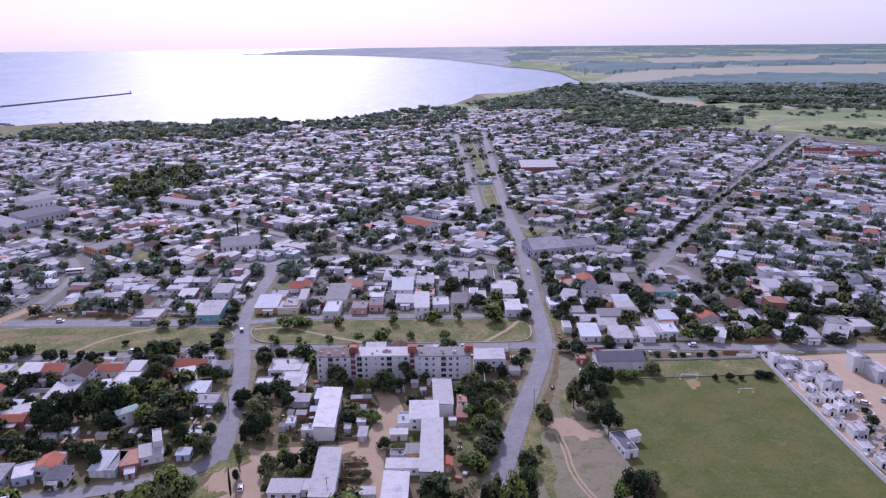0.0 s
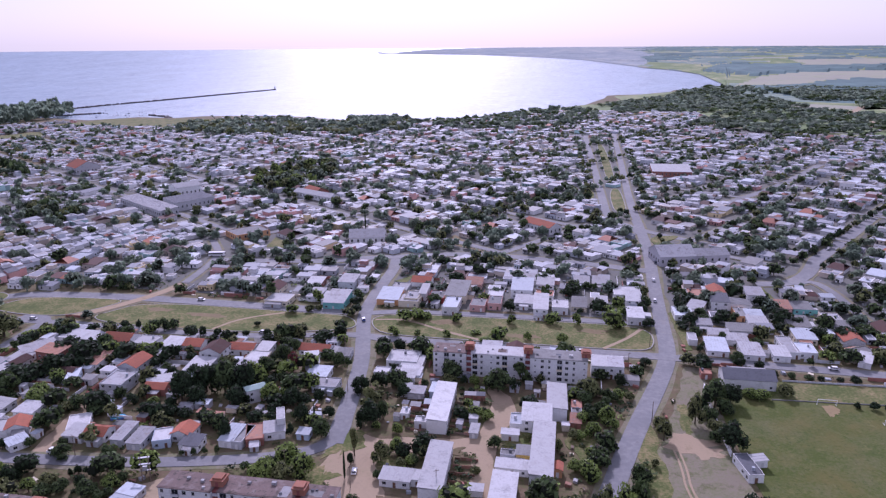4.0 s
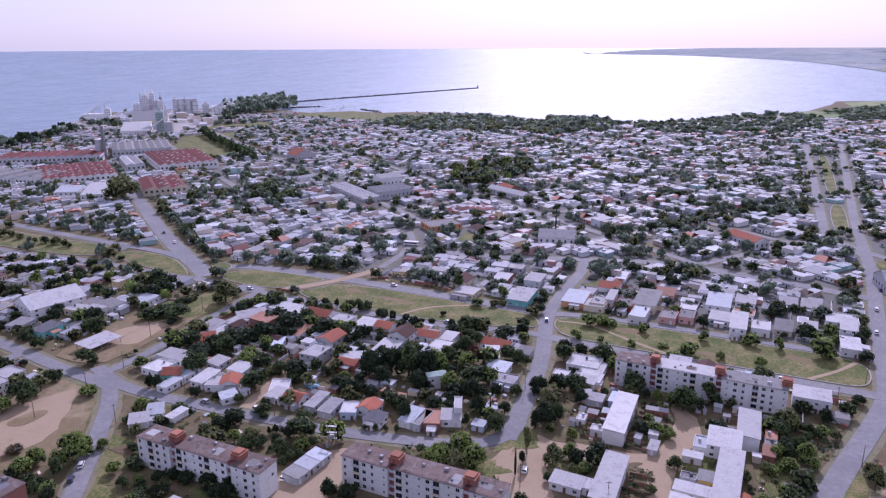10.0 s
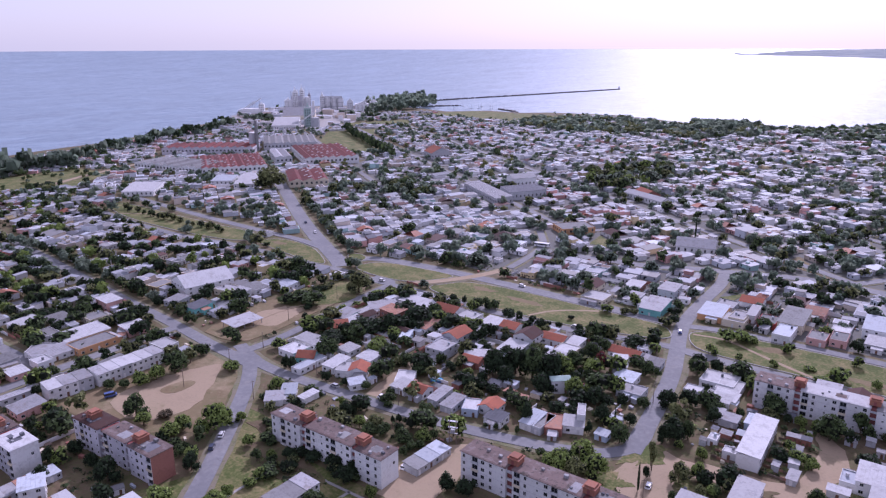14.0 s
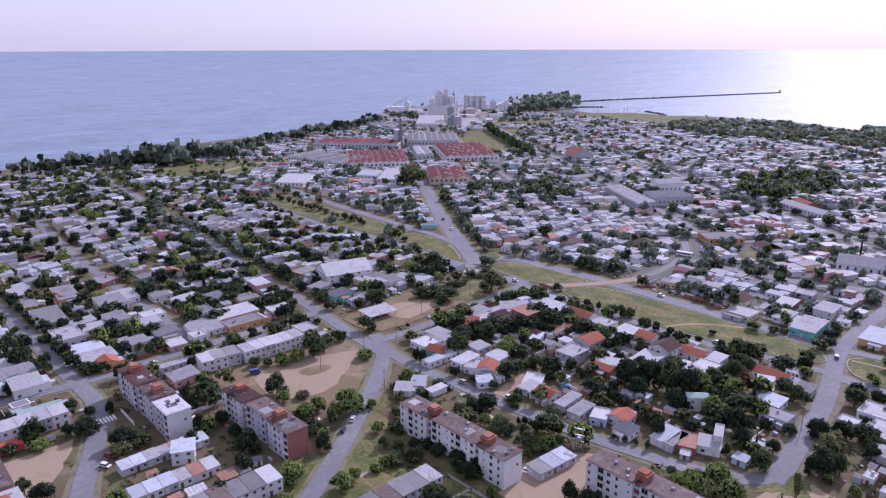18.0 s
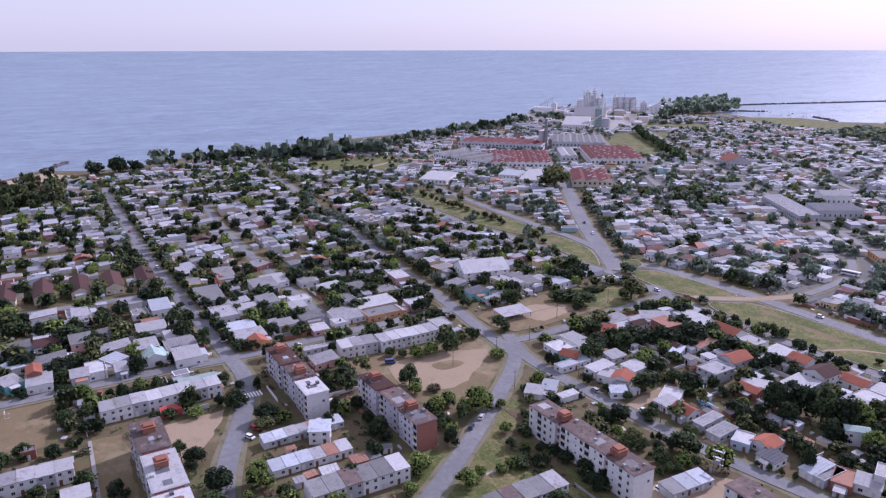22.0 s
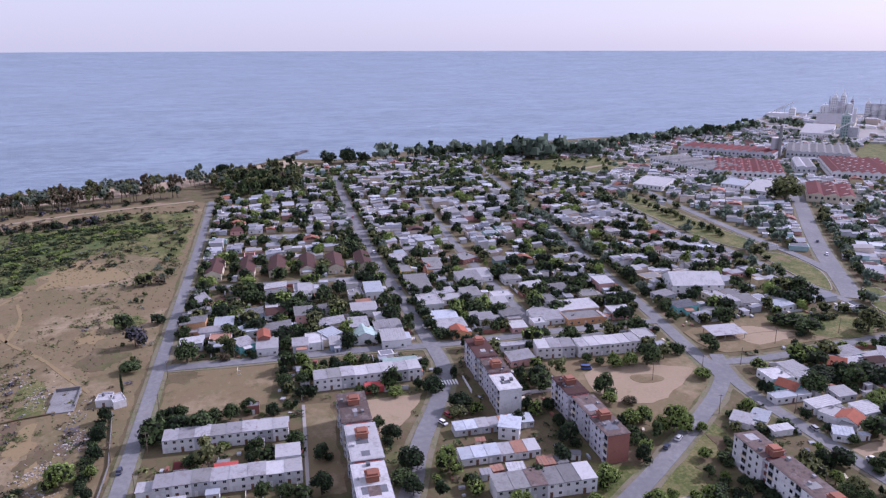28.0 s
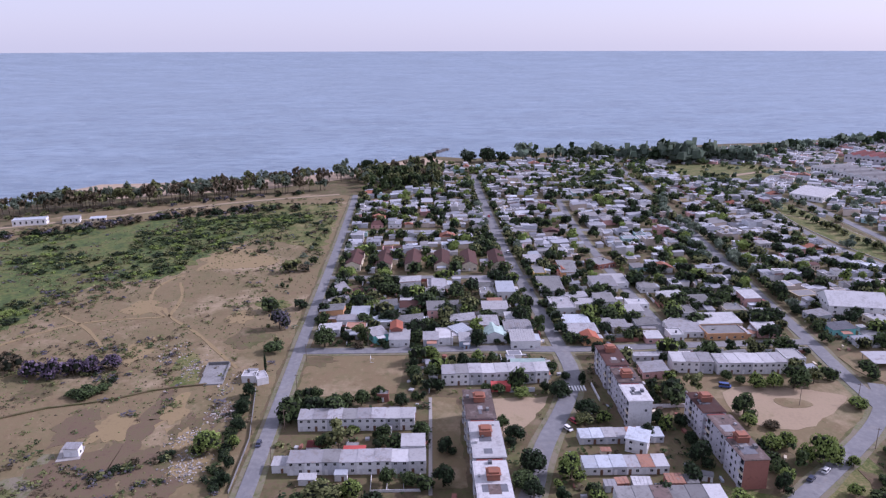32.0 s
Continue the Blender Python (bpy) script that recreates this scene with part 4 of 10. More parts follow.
def wall_shape(w, d, h, kind, mat):
    """Four walls, with the gables or the slope that the roof needs."""
    v, f = box(-w / 2, -d / 2, -0.4, w / 2, d / 2, h - 0.12)
    f = f[2:]
    if kind == "lean":
        v = [(a, b, c + (0.09 * (d / 2 + b) if c > 0 else 0)) for a, b, c in v]
    if kind == "gable":
        r = min(w, d) * 0.24
        if w >= d:
            v += [(w / 2, 0, h + r - 0.14), (-w / 2, 0, h + r - 0.14)]
            f = [f[0], (1, 2, 6, 8, 5), f[2], (3, 0, 4, 9, 7)]
        else:
            v += [(0, -d / 2, h + r - 0.14), (0, d / 2, h + r - 0.14)]
            f = [(0, 1, 5, 8, 4), f[1], (2, 3, 7, 9, 6), f[3]]
    return mesh_of("wall", v, f, mat)


NEAR_COUNT = [0]
rng = random.Random(7)


def house(x, y, rot, w, d, h, roof="white", wall="white", kind=None, group="houses of the town"):
    """A low house: walls, roof, a door and windows, each of its own."""
    if kind is None:
        kind = "gable" if roof in ("tile", "brown", "green") else rng.choice(("lean", "lean", "flat"))
    storeys = "two-storey" if h > 4.6 else "low"
    shape = {"gable": "a ridged", "lean": "a sloping", "flat": "a flat"}[kind]
    ob = thing("house", x, y, 0, rot, f"{storeys} {WALL_WORD[wall]} house with {shape} {ROOF_WORD[roof]} roof", "house", group)
    part("wall", wall_shape(w, d, h, kind, "wall_" + wall), ob)
    part("roof", roof_shape(w, d, h, kind, mat="roof_" + roof, wall="wall_" + wall), ob, f"{ROOF_WORD[roof]} roof")
    NEAR_COUNT[0] += 1
    # the sides: (length, where the wall stands, its turn)
    sides = [(w, pose(0, -d / 2, 0), 0), (w, pose(0, d / 2, 0, 0, 0, 180), 1), (d, pose(w / 2, 0, 0, 0, 0, 90), 2), (d, pose(-w / 2, 0, 0, 0, 0, -90), 3)]
    toward = Vector((-x, -y))
    seen = []
    for length, m, k in sides:
        n = (Matrix.Rotation(radians(rot), 3, "Z") @ m.to_3x3() @ Vector((0, -1, 0))).to_2d()
        if n.dot(toward) > 0:
            seen.append((n.dot(toward), length, m))
    seen.sort(key=lambda s: -s[0])
    for i, (_, length, m) in enumerate(seen[:2]):
        slots = max(1, int(length / 3.2))
        for level in range(2 if h > 4.6 else 1):
            for s in range(min(slots, 5)):
                u = (s + 0.5) / min(slots, 5) * length - length / 2
                if i == 0 and level == 0 and s == min(slots, 5) // 2:
                    part("door", door_mesh(1.0, 2.05, rng.choice(("door_wood", "door_white"))), ob, m=m @ pose(u, 0, 0))
                elif rng.random() < 0.8:
                    part("window", window_mesh(rng.choice((1.1, 1.4)), 1.15), ob, m=m @ pose(u, 0, 0.95 + level * 2.6))
    # a lower room or porch built on
    if rng.random() < 0.62 and w > 5 and d > 5:
        aw, ad, ah = rng.uniform(0.4, 0.7) * w, rng.uniform(2.2, 3.8), h - rng.uniform(0.5, 0.9)
        if h > 4.6:
            ah = 2.8
        m = rng.choice((pose(rng.uniform(-0.15, 0.15) * w, -d / 2 - ad / 2, 0), pose(rng.uniform(-0.15, 0.15) * w, d / 2 + ad / 2, 0, 0, 0, 180), pose(w / 2 + ad / 2, 0, 0, 0, 0, 90)))
        v, f = box(-aw / 2, -ad / 2, -0.3, aw / 2, ad / 2 - 0.004, ah - 0.1)
        annex = part("annex", mesh_of("annex", v, f[2:], "wall_" + rng.choice((wall, wall, "grey", "cream"))), ob, m=m)
        v, f = box(-aw / 2 - 0.2, -ad / 2 - 0.3, ah - 0.1, aw / 2 + 0.2, ad / 2 - 0.004, ah)
        part("annex_roof", mesh_of("annex_roof", [(a, b, c + (0.35 if b > 0 else 0)) for a, b, c in v], f, "roof_" + rng.choice(("grey", "white", "rust", "concrete", "blue"))), annex)
        part("annex_door", door_mesh(0.95, 2.0, "door_wood"), annex, m=pose(0, -ad / 2, 0))
    if kind == "flat" and rng.random() < 0.5:
        v = [(math.cos(i * math.pi / 4) * 0.55, math.sin(i * math.pi / 4) * 0.55, z) for z in (0, 1.2) for i in range(8)]
        f = [(i, (i + 1) % 8, 8 + (i + 1) % 8, 8 + i) for i in range(8)] + [tuple(range(8, 16))]
        part("water_tank", mesh_of("water_tank", v, f, "roof_" + rng.choice(("blue", "dark", "white"))), ob, "round water tank on the roof", m=pose(rng.uniform(-0.3, 0.3) * w, rng.uniform(0, 0.3) * d, h))
    mark(corners(x, y, rot, w, d, 0.6), 3)
    return ob


def apartment(x, y, rot, length, depth, cuts, label, roofs, tanks, wall="white", end="white", storeys=4, front=-1):
    """A block of flats in joined sections, with recessed stair bays, windows storey by storey and tank houses on the roof."""
    ob = thing("apartment_block", x, y, 0, rot, label, "apartment block", "apartment blocks")
    H = storeys * 2.7
    edges = [0.0] + list(cuts) + [1.0]
    gap = 2.2
    for i, (a, b) in enumerate(zip(edges, edges[1:])):
        x0, x1 = -length / 2 + a * length + (gap / 2 if i else 0), -length / 2 + b * length - (gap / 2 if i < len(edges) - 2 else 0)
        y0, y1 = -depth / 2 + (0.5 if i % 2 else 0), depth / 2 - (0.0 if i % 2 else 0.5)
        v, f = box(x0, y0, -0.4, x1, y1, H)
        which = [0, 0, 0, 1 if i == len(edges) - 2 else 0, 0, 1 if i == 0 else 0]
        part("wall", mesh_of("wall", v, f, ["wall_" + wall, "wall_" + end], which), ob)
        r = roofs[i % len(roofs)]
        v, f = boxes((x0 - 0.25, y0 - 0.3, H, x1 + 0.25, y1 + 0.3, H + 0.22), (x0 + 0.2, y0 + 0.2, H + 0.22, x1 - 0.2, y1 - 0.2, H + 0.3))
        part("roof", mesh_of("roof", v, f, "roof_" + r), ob, f"{ROOF_WORD[r]} roof slab")
        n = max(2, int((x1 - x0) / 3.1))
        for level in range(storeys):
            for k in range(n):
                u = x0 + (k + 0.5 + 0.13 * ((k * 5 + i) % 3 - 1)) / n * (x1 - x0)
                if (k + i) % 4 == 1:
                    # a loggia behind a low parapet
                    opening = part("balcony_opening", window_mesh(2.2, 1.75, ("wall_grey", "glass_dark")), ob, m=pose(u, y0, level * 2.7 + 0.75))
                    v, f = boxes((-1.25, -0.55, 0.1, 1.25, -0.45, 1.0), (-1.25, -0.45, 0.02, 1.25, -0.005, 0.14), (-1.25, -0.45, 0.14, -1.15, -0.005, 1.0), (1.15, -0.45, 0.14, 1.25, -0.005, 1.0))
                    part("balcony", mesh_of("balcony", v, f, "wall_" + ("white", wall, "grey", "cream")[(level * 3 + k + i) % 4]), opening, m=pose(0, 0, -0.75))
                else:
                    wide = (1.0, 1.4, 0.7)[(k * 2 + i) % 3]
                    part("window", window_mesh(wide, 1.35 if wide > 0.8 else 0.8), ob, m=pose(u, y0, level * 2.7 + (0.9 if wide > 0.8 else 1.3)))
        # tanks, vents and dishes standing about on the roof
        for _ in range(3):
            a, b, s = rng.uniform(x0 + 1, x1 - 1), rng.uniform(y0 + 1, y1 - 1), rng.uniform(0.35, 0.75)
            v, f = box(a - s, b - s * 0.8, H + 0.28, a + s, b + s * 0.8, H + 0.3 + s * 1.3)
            part("roof_vent", mesh_of("roof_vent", v, f, "roof_" + rng.choice(("white", "grey", "concrete", "dark"))), ob)
        # patches of newer felt
        for lift in (0.32, 0.335):
            a, s, q = rng.uniform(x0 + 3, x1 - 3), rng.uniform(1.2, 2.6), rng.uniform(0.15, 0.8) * depth / 2
            v, f = box(a - s, -q, H + 0.25, a + s, q * rng.uniform(0.2, 1), H + lift)
            part("roof_patch", mesh_of("roof_patch", v, f, "roof_" + rng.choice(("concrete", "felt", "dark", "grey"))), ob)
        # thin floor lines
        for level in range(1, storeys):
            v, f = box(x0 - 0.02, y0 - 0.05, level * 2.7 - 0.05, x1 + 0.02, y0 - 0.004, level * 2.7 + 0.03)
            part("floor_band", mesh_of("floor_band", v, f, "wall_lilac"), ob)
        for side_x, turn in ((x0, -90), (x1, 90)):
            if (side_x == x0 and i == 0) or (side_x == x1 and i == len(edges) - 2):
                if end == "white":
                    part("window", window_mesh(1.0, 1.1), ob, m=pose(side_x, depth * 0.2, 6.4, 0, 0, turn))
    for c in cuts:
        u = -length / 2 + c * length
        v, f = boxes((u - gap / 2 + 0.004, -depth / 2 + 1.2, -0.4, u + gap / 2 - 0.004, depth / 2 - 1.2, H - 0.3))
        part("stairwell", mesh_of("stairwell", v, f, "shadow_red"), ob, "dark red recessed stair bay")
        for level in range(1, storeys + 1):
            v, f = box(u - gap / 2 + 0.004, -depth / 2 + 0.45, level * 2.7 - 1.6, u + gap / 2 - 0.004, -depth / 2 + 1.1, level * 2.7 - 0.95)
            part("landing", mesh_of("landing", v, f, "wall_grey"), ob)
    for c in tanks:
        u = -length / 2 + c * length
        v, f = boxes((u - 1.9, -2.0, H + 0.3, u + 1.9, 2.0, H + 2.3), (u - 2.2, -2.3, H + 2.3, u + 2.2, 2.3, H + 2.5), (u - 0.5, -2.06, H + 0.3, u + 0.4, -1.9, H + 1.9))
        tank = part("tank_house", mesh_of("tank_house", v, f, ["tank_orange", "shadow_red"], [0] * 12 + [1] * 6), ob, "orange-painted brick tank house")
        v, f = boxes((u - 1.6, -1.6, H + 2.5, u + 1.6, 1.6, H + 3.1))
        part("tank_lid", mesh_of("tank_lid", v, f, "tank_orange"), tank)
    mark(corners(x, y, rot, length, depth, 1.2), 3)
    return ob


def terrace(x, y, rot, length, depth, h, roofs, label, wall="white", units=6, doors=True):
    """A row of joined dwellings, each with its own piece of roof."""
    ob = thing("terrace", x, y, 0, rot, label, "row houses", "row houses")
    cut = np.linspace(-length / 2, length / 2, units + 1)
    for i in range(units):
        x0, x1 = cut[i] + 0.002, cut[i + 1] - 0.002
        step = 0.12 * ((i * 7) % 3) if len(roofs) > 1 else 0.0
        v, f = box(x0, -depth / 2, -0.4, x1, depth / 2, h + step - 0.2)
        part("wall", mesh_of("wall", v, f, "wall_" + (wall if i % 4 != 2 else "grey")), ob)
        v, f = box(x0 - 0.0, -depth / 2 - 0.35, h + step - 0.2, x1, depth / 2 + 0.35, h + step)
        v = [(a, b, c + (0.5 if b > 0 else 0)) for a, b, c in v]
        if len(roofs) > 1 or i == 0:
            if len(roofs) == 1:
                v = [(length / 2 if a > x0 else a, b, c) for a, b, c in v]
            part("roof", mesh_of("roof", v, f, "roof_" + (roofs[i] if len(roofs) == units else roofs[(i // 2 + (i * 5) % 7 // 5) % len(roofs)])), ob)
        for side, yy, turn in ((0, -depth / 2, 0), (1, depth / 2, 180)):
            u = (x0 + x1) / 2
            for level in range(2 if h > 4.5 else 1):
                for k in (-0.26, 0.26):
                    if level == 0 and k < 0 and doors:
                        part("door", door_mesh(1.0, 2.05, "door_wood" if i % 2 else "door_white"), ob, m=pose(u + k * (x1 - x0), yy, 0, 0, 0, turn))
                    else:
                        part("window", window_mesh(1.1, 1.1), ob, m=pose(u + k * (x1 - x0), yy, 1.0 + level * 2.55, 0, 0, turn))
    mark(corners(x, y, rot, length, depth, 1.0), 3)
    return ob


apartment(-22, 290, 0, 67, 10, (0.235, 0.62), "four-storey white apartment block behind the park strip, roof stained and patched", ("felt", "white", "concrete"), (0.235, 0.62, 0.99))
terrace(20.5, 297, 0, 14, 9.5, 6, ("white", "grey"), "white two-storey row joined to the apartment block", units=2)
apartment(-267, 88, 0, 52, 9.6, (0.42, 0.72), "four-storey bluish-white apartment block with patched brown roof", ("brown", "felt", "white"), (0.12, 0.6), wall="lilac", end="white")
apartment(-223.5, 112.5, 2, 47, 9.0, (0.36, 0.7), "four-storey apartment block with a bare brick end wall", ("brown", "felt", "felt"), (0.14, 0.75), wall="lilac", end="brick")
apartment(-164.5, 156.7, 0.5, 53, 9.2, (0.3, 0.76), "four-storey white apartment block with stained brown roof", ("felt", "felt", "felt"), (0.27, 0.78))
apartment(-92.5, 177.2, 0, 56, 9.2, (0.33, 0.8), "four-storey white apartment block with stained brown roof", ("felt", "felt", "felt"), (0.33, 0.8))
apartment(-216, 26.7, 0, 74, 11, (0.32, 0.66), "four-storey apartment block with white and grey roofs", ("felt", "white", "white"), (0.12, 0.45, 0.8), wall="grey", end="white")
terrace(-45.4, 251, 92, 32, 7.6, 5.6, ("white",), "long white two-storey row with a plain white roof", units=6)
terrace(-39.6, 207, 92, 29, 7.6, 5.6, ("white",), "long white two-storey row with a plain white roof", units=6)
terrace(-4.6, 223.6, 90, 36, 7.6, 5.6, ("white",), "long white two-storey row with a plain white roof", units=7)
terrace(-0.7, 262.5, 92, 22, 7.5, 5.6, ("white",), "white two-storey row with a plain white roof", units=4)
terrace(-16, 194, 90, 25, 8, 5.6, ("white",), "long white two-storey row with a plain white roof", units=5)
terrace(-246.3, -19.6, 89, 44, 6.8, 5.2, ("grey", "grey", "grey", "concrete", "grey", "grey", "white", "white"), "whitewashed two-storey terrace with patched sheet roofs", units=8)
terrace(-217.5, -17.3, 89, 47, 6.8, 4.9, ("grey", "grey", "concrete", "grey", "grey", "grey", "white", "white"), "whitewashed two-storey terrace with patched sheet roofs", units=8)
terrace(-224.8, 1.8, 89, 8.6, 7, 6.3, ("white",), "white two-storey house at the end of the terrace", units=2)
terrace(-283, 37, 91, 46, 8, 5.6, ("grey", "concrete", "grey", "white", "white", "white", "grey", "white"), "white two-storey terrace beside the street", units=8)
terrace(-232.3, 77.9, 90, 31, 5.6, 2.8, ("blue", "blue", "white", "grey", "rust", "blue", "blue"), "row of low garages with patched metal roofs", wall="grey", units=7)
terrace(-213.2, 74, 89, 29, 6.4, 3.0, ("blue", "blue", "blue", "grey", "rust", "white"), "low terrace with a long pale metal roof", units=6)
terrace(-190.7, 82, 89, 34, 8.5, 5.2, ("concrete", "concrete", "felt", "concrete", "concrete", "white"), "whitewashed two-storey terrace with a weathered roof", units=6)
terrace(-155.8, 124, 90, 28, 8, 5.2, ("concrete", "felt", "concrete", "concrete", "grey"), "whitewashed two-storey terrace with a weathered roof", units=5)
terrace(-290.5, 126, 83, 18, 9, 5.5, ("white", "grey"), "white two-storey gallery building", units=3)
terrace(-288.3, 151.5, 89, 31, 9, 5.5, ("grey", "white"), "white two-storey gallery building with a pale roof", units=6)
terrace(-135.8, 174, 86, 18, 6.5, 2.8, ("concrete", "blue", "blue"), "low garages with grey and pale blue roofs", wall="grey", units=3)
house(-361.5, 243, 78, 30, 22, 5, "white", "white", kind="gable")
# an open-sided shelter
shelter = thing("shelter", -291, 217, 0, 88, "open shelter with a grey sheet roof on posts", "shelter")
v, f = box(-9, -6, 3.0, 9, 6, 3.15)
part("roof", mesh_of("roof", [(a, b, c + (0.7 if b > 0 else 0)) for a, b, c in v], f, "roof_grey"), shelter)
for a in (-8, -2.7, 2.7, 8):
    for b in (-5.3, 5.3):
        v, f = box(a - 0.12, b - 0.12, 0, a + 0.12, b + 0.12, 3.1 + (0.6 if b > 0 else 0))
        part("post", mesh_of("post", v, f, "steel"), shelter)
mark(corners(-291, 217, 88, 18, 12), 3)
for x, y in ((-456.5, -37), (-455.6, -17), (-454.6, 1.8), (-453.8, 20.8), (-452.9, 38.5), (-452, 56.8)):
    house(x - 2, y, 88, 10, 31, 4.4, "brown", "cream", kind="gable", group="brown-roofed housing blocks")

# ---- the houses that stand nearest, one by one ----
house(-52.3, 202.6, -1, 10.4, 6.6, 3.0, 'white', 'white')
house(-45.0, 203.4, 1, 4.8, 5.0, 3.0, 'white', 'white')
house(-51.6, 239.6, 1, 4.6, 4.1, 3.0, 'white', 'white')
house(-25.3, 200.5, 1, 4.7, 3.5, 2.5, 'white', 'white')
house(-30.6, 237.0, -1, 3.0, 6.0, 2.5, 'white', 'grey')
house(-15.0, 245.9, 1, 5.8, 8.2, 3.0, 'blue', 'white')
house(-17.1, 236.1, 1, 6.3, 3.5, 3.0, 'white', 'white')
house(-16.7, 222.1, -1, 5.1, 3.6, 3.0, 'concrete', 'grey')
house(-11.3, 223.5, 1, 4.8, 5.5, 3.5, 'concrete', 'yellow')
house(-14.5, 215.1, -1, 11.4, 5.1, 3.0, 'white', 'white')
house(-7.9, 247.7, 1, 11.0, 12.3, 5.2, 'white', 'white')
house(7.1, 261.3, 1, 4.1, 6.2, 3.0, 'rust', 'brick')
house(7.1, 255.0, 1, 4.0, 5.5, 3.0, 'concrete', 'grey')
house(6.8, 249.8, -1, 4.0, 6.6, 3.0, 'rust', 'brick')
house(0.8, 216.4, -1, 3.1, 4.8, 3.0, 'tile', 'orange')
house(-65.7, 290.6, 1, 9.6, 11.4, 3.0, 'white', 'white')
house(-65.0, 277.3, 1, 6.4, 7.3, 3.0, 'white', 'white')
house(-58.3, 263.1, -1, 6.7, 5.7, 3.0, 'grey', 'grey')
house(-63.1, 264.6, 1, 3.9, 6.4, 3.0, 'white', 'white')
house(-50.8, 266.3, -1, 4.1, 7.4, 3.0, 'blue', 'blue')
house(-59.1, 245.5, 1, 3.2, 5.2, 2.8, 'white', 'white')
house(79.0, 297.0, 1, 21.0, 11.5, 4.6, 'dark', 'white', kind='gable')
house(62.8, 301.0, 1, 4.5, 5.0, 2.6, 'rust', 'brick')
house(62.8, 339.4, -1, 4.0, 9.1, 3.0, 'grey', 'white')
house(63.0, 374.0, 1, 9.6, 13.6, 3.0, 'blue', 'white')
house(76.5, 347.2, -1, 9.7, 7.5, 3.0, 'grey', 'white')
house(72.4, 330.6, -1, 9.6, 14.0, 3.0, 'blue', 'white')
house(88.1, 354.9, -1, 12.3, 9.0, 3.0, 'concrete', 'white')
house(83.7, 341.8, 1, 9.7, 7.9, 3.0, 'grey', 'white')
house(87.4, 327.8, 1, 9.6, 12.9, 3.0, 'grey', 'white')
house(105.6, 336.1, -89, 19.2, 6.4, 3.2, 'grey', 'white')
house(99.7, 327.1, 1, 7.3, 10.5, 3.2, 'white', 'white')
house(112.4, 333.7, -1, 8.9, 11.8, 3.0, 'blue', 'white')
house(71.7, 384.7, -22, 8.1, 12.1, 3.0, 'grey', 'cream')
house(71.4, 359.9, 1, 7.7, 7.5, 3.0, 'grey', 'grey')
house(99.0, 366.9, 1, 9.7, 8.6, 3.0, 'white', 'white')
house(93.0, 377.6, 1, 6.2, 13.8, 3.0, 'concrete', 'orange')
house(99.5, 376.2, 1, 8.7, 9.7, 3.0, 'blue', 'white')
house(118.5, 367.4, -1, 10.6, 13.2, 3.2, 'concrete', 'white')
house(136.4, 326.2, -24, 5.1, 10.9, 3.0, 'white', 'white')
house(136.2, 333.1, 28, 14.7, 8.6, 3.0, 'concrete', 'cream')
house(153.2, 336.3, 1, 3.9, 7.6, 3.0, 'concrete', 'white')
house(180.6, 346.9, -1, 14.7, 8.4, 3.2, 'white', 'white')
house(174.6, 332.1, -1, 6.9, 6.4, 3.2, 'blue', 'white')
house(178.7, 325.0, -1, 8.5, 11.9, 3.2, 'grey', 'white')
house(194.7, 328.1, -32, 11.0, 17.5, 3.4, 'grey', 'white')
house(203.1, 342.4, 1, 10.8, 8.8, 3.0, 'concrete', 'grey')
house(211.0, 337.6, 1, 10.7, 11.4, 3.0, 'white', 'white')
house(-84.3, 373.9, -1, 7.8, 12.6, 4.0, 'grey', 'cream')
house(-79.4, 383.1, 1, 4.1, 14.2, 4.5, 'white', 'white')
house(-71.1, 379.4, 1, 8.8, 12.7, 3.0, 'concrete', 'red')
house(-60.0, 385.1, -1, 11.7, 22.0, 5.0, 'concrete', 'cream')
house(-60.3, 364.5, -1, 8.2, 16.5, 4.5, 'blue', 'white')
house(-46.1, 369.5, -1, 8.3, 11.5, 3.4, 'concrete', 'pink')
house(-37.4, 374.0, 1, 7.4, 12.5, 3.6, 'concrete', 'pink')
house(-38.4, 386.4, -1, 8.4, 9.5, 3.0, 'white', 'white')
house(-23.8, 396.8, 1, 12.1, 18.3, 5.5, 'blue', 'white')
house(-11.8, 369.0, 1, 7.6, 20.3, 5.5, 'white', 'white')
house(-1.6, 372.6, 1, 8.7, 12.6, 4.0, 'white', 'white')
house(8.8, 378.8, -1, 8.1, 13.6, 3.0, 'concrete', 'cream')
house(20.5, 381.6, -1, 6.9, 10.3, 4.0, 'white', 'cream')
house(35.4, 396.9, 1, 14.9, 15.2, 5.0, 'white', 'white')
house(37.5, 363.5, 1, 8.2, 13.0, 4.5, 'white', 'white')
house(38.0, 387.9, -1, 7.6, 14.6, 5.0, 'white', 'white')
house(-177.1, 210.6, 1, 7.8, 8.0, 3.0, 'white', 'white')
house(-169.0, 211.6, 1, 8.4, 7.5, 3.2, 'tile', 'white')
house(-159.3, 212.8, 1, 4.6, 11.5, 3.0, 'grey', 'grey')
house(-151.4, 210.9, 1, 5.7, 10.2, 3.0, 'grey', 'grey')
house(-143.7, 212.8, 23, 6.4, 9.0, 3.2, 'white', 'blue')
house(-137.5, 217.7, 1, 7.7, 8.1, 3.2, 'tile', 'white')
house(-131.0, 211.3, 1, 7.3, 7.0, 3.0, 'dark', 'white')
house(-118.8, 218.2, -1, 5.6, 10.7, 3.0, 'blue', 'white')
house(-114.5, 218.6, -1, 4.0, 12.1, 3.0, 'concrete', 'grey')
house(-110.9, 220.7, 22, 6.4, 11.3, 3.0, 'rust', 'brick')
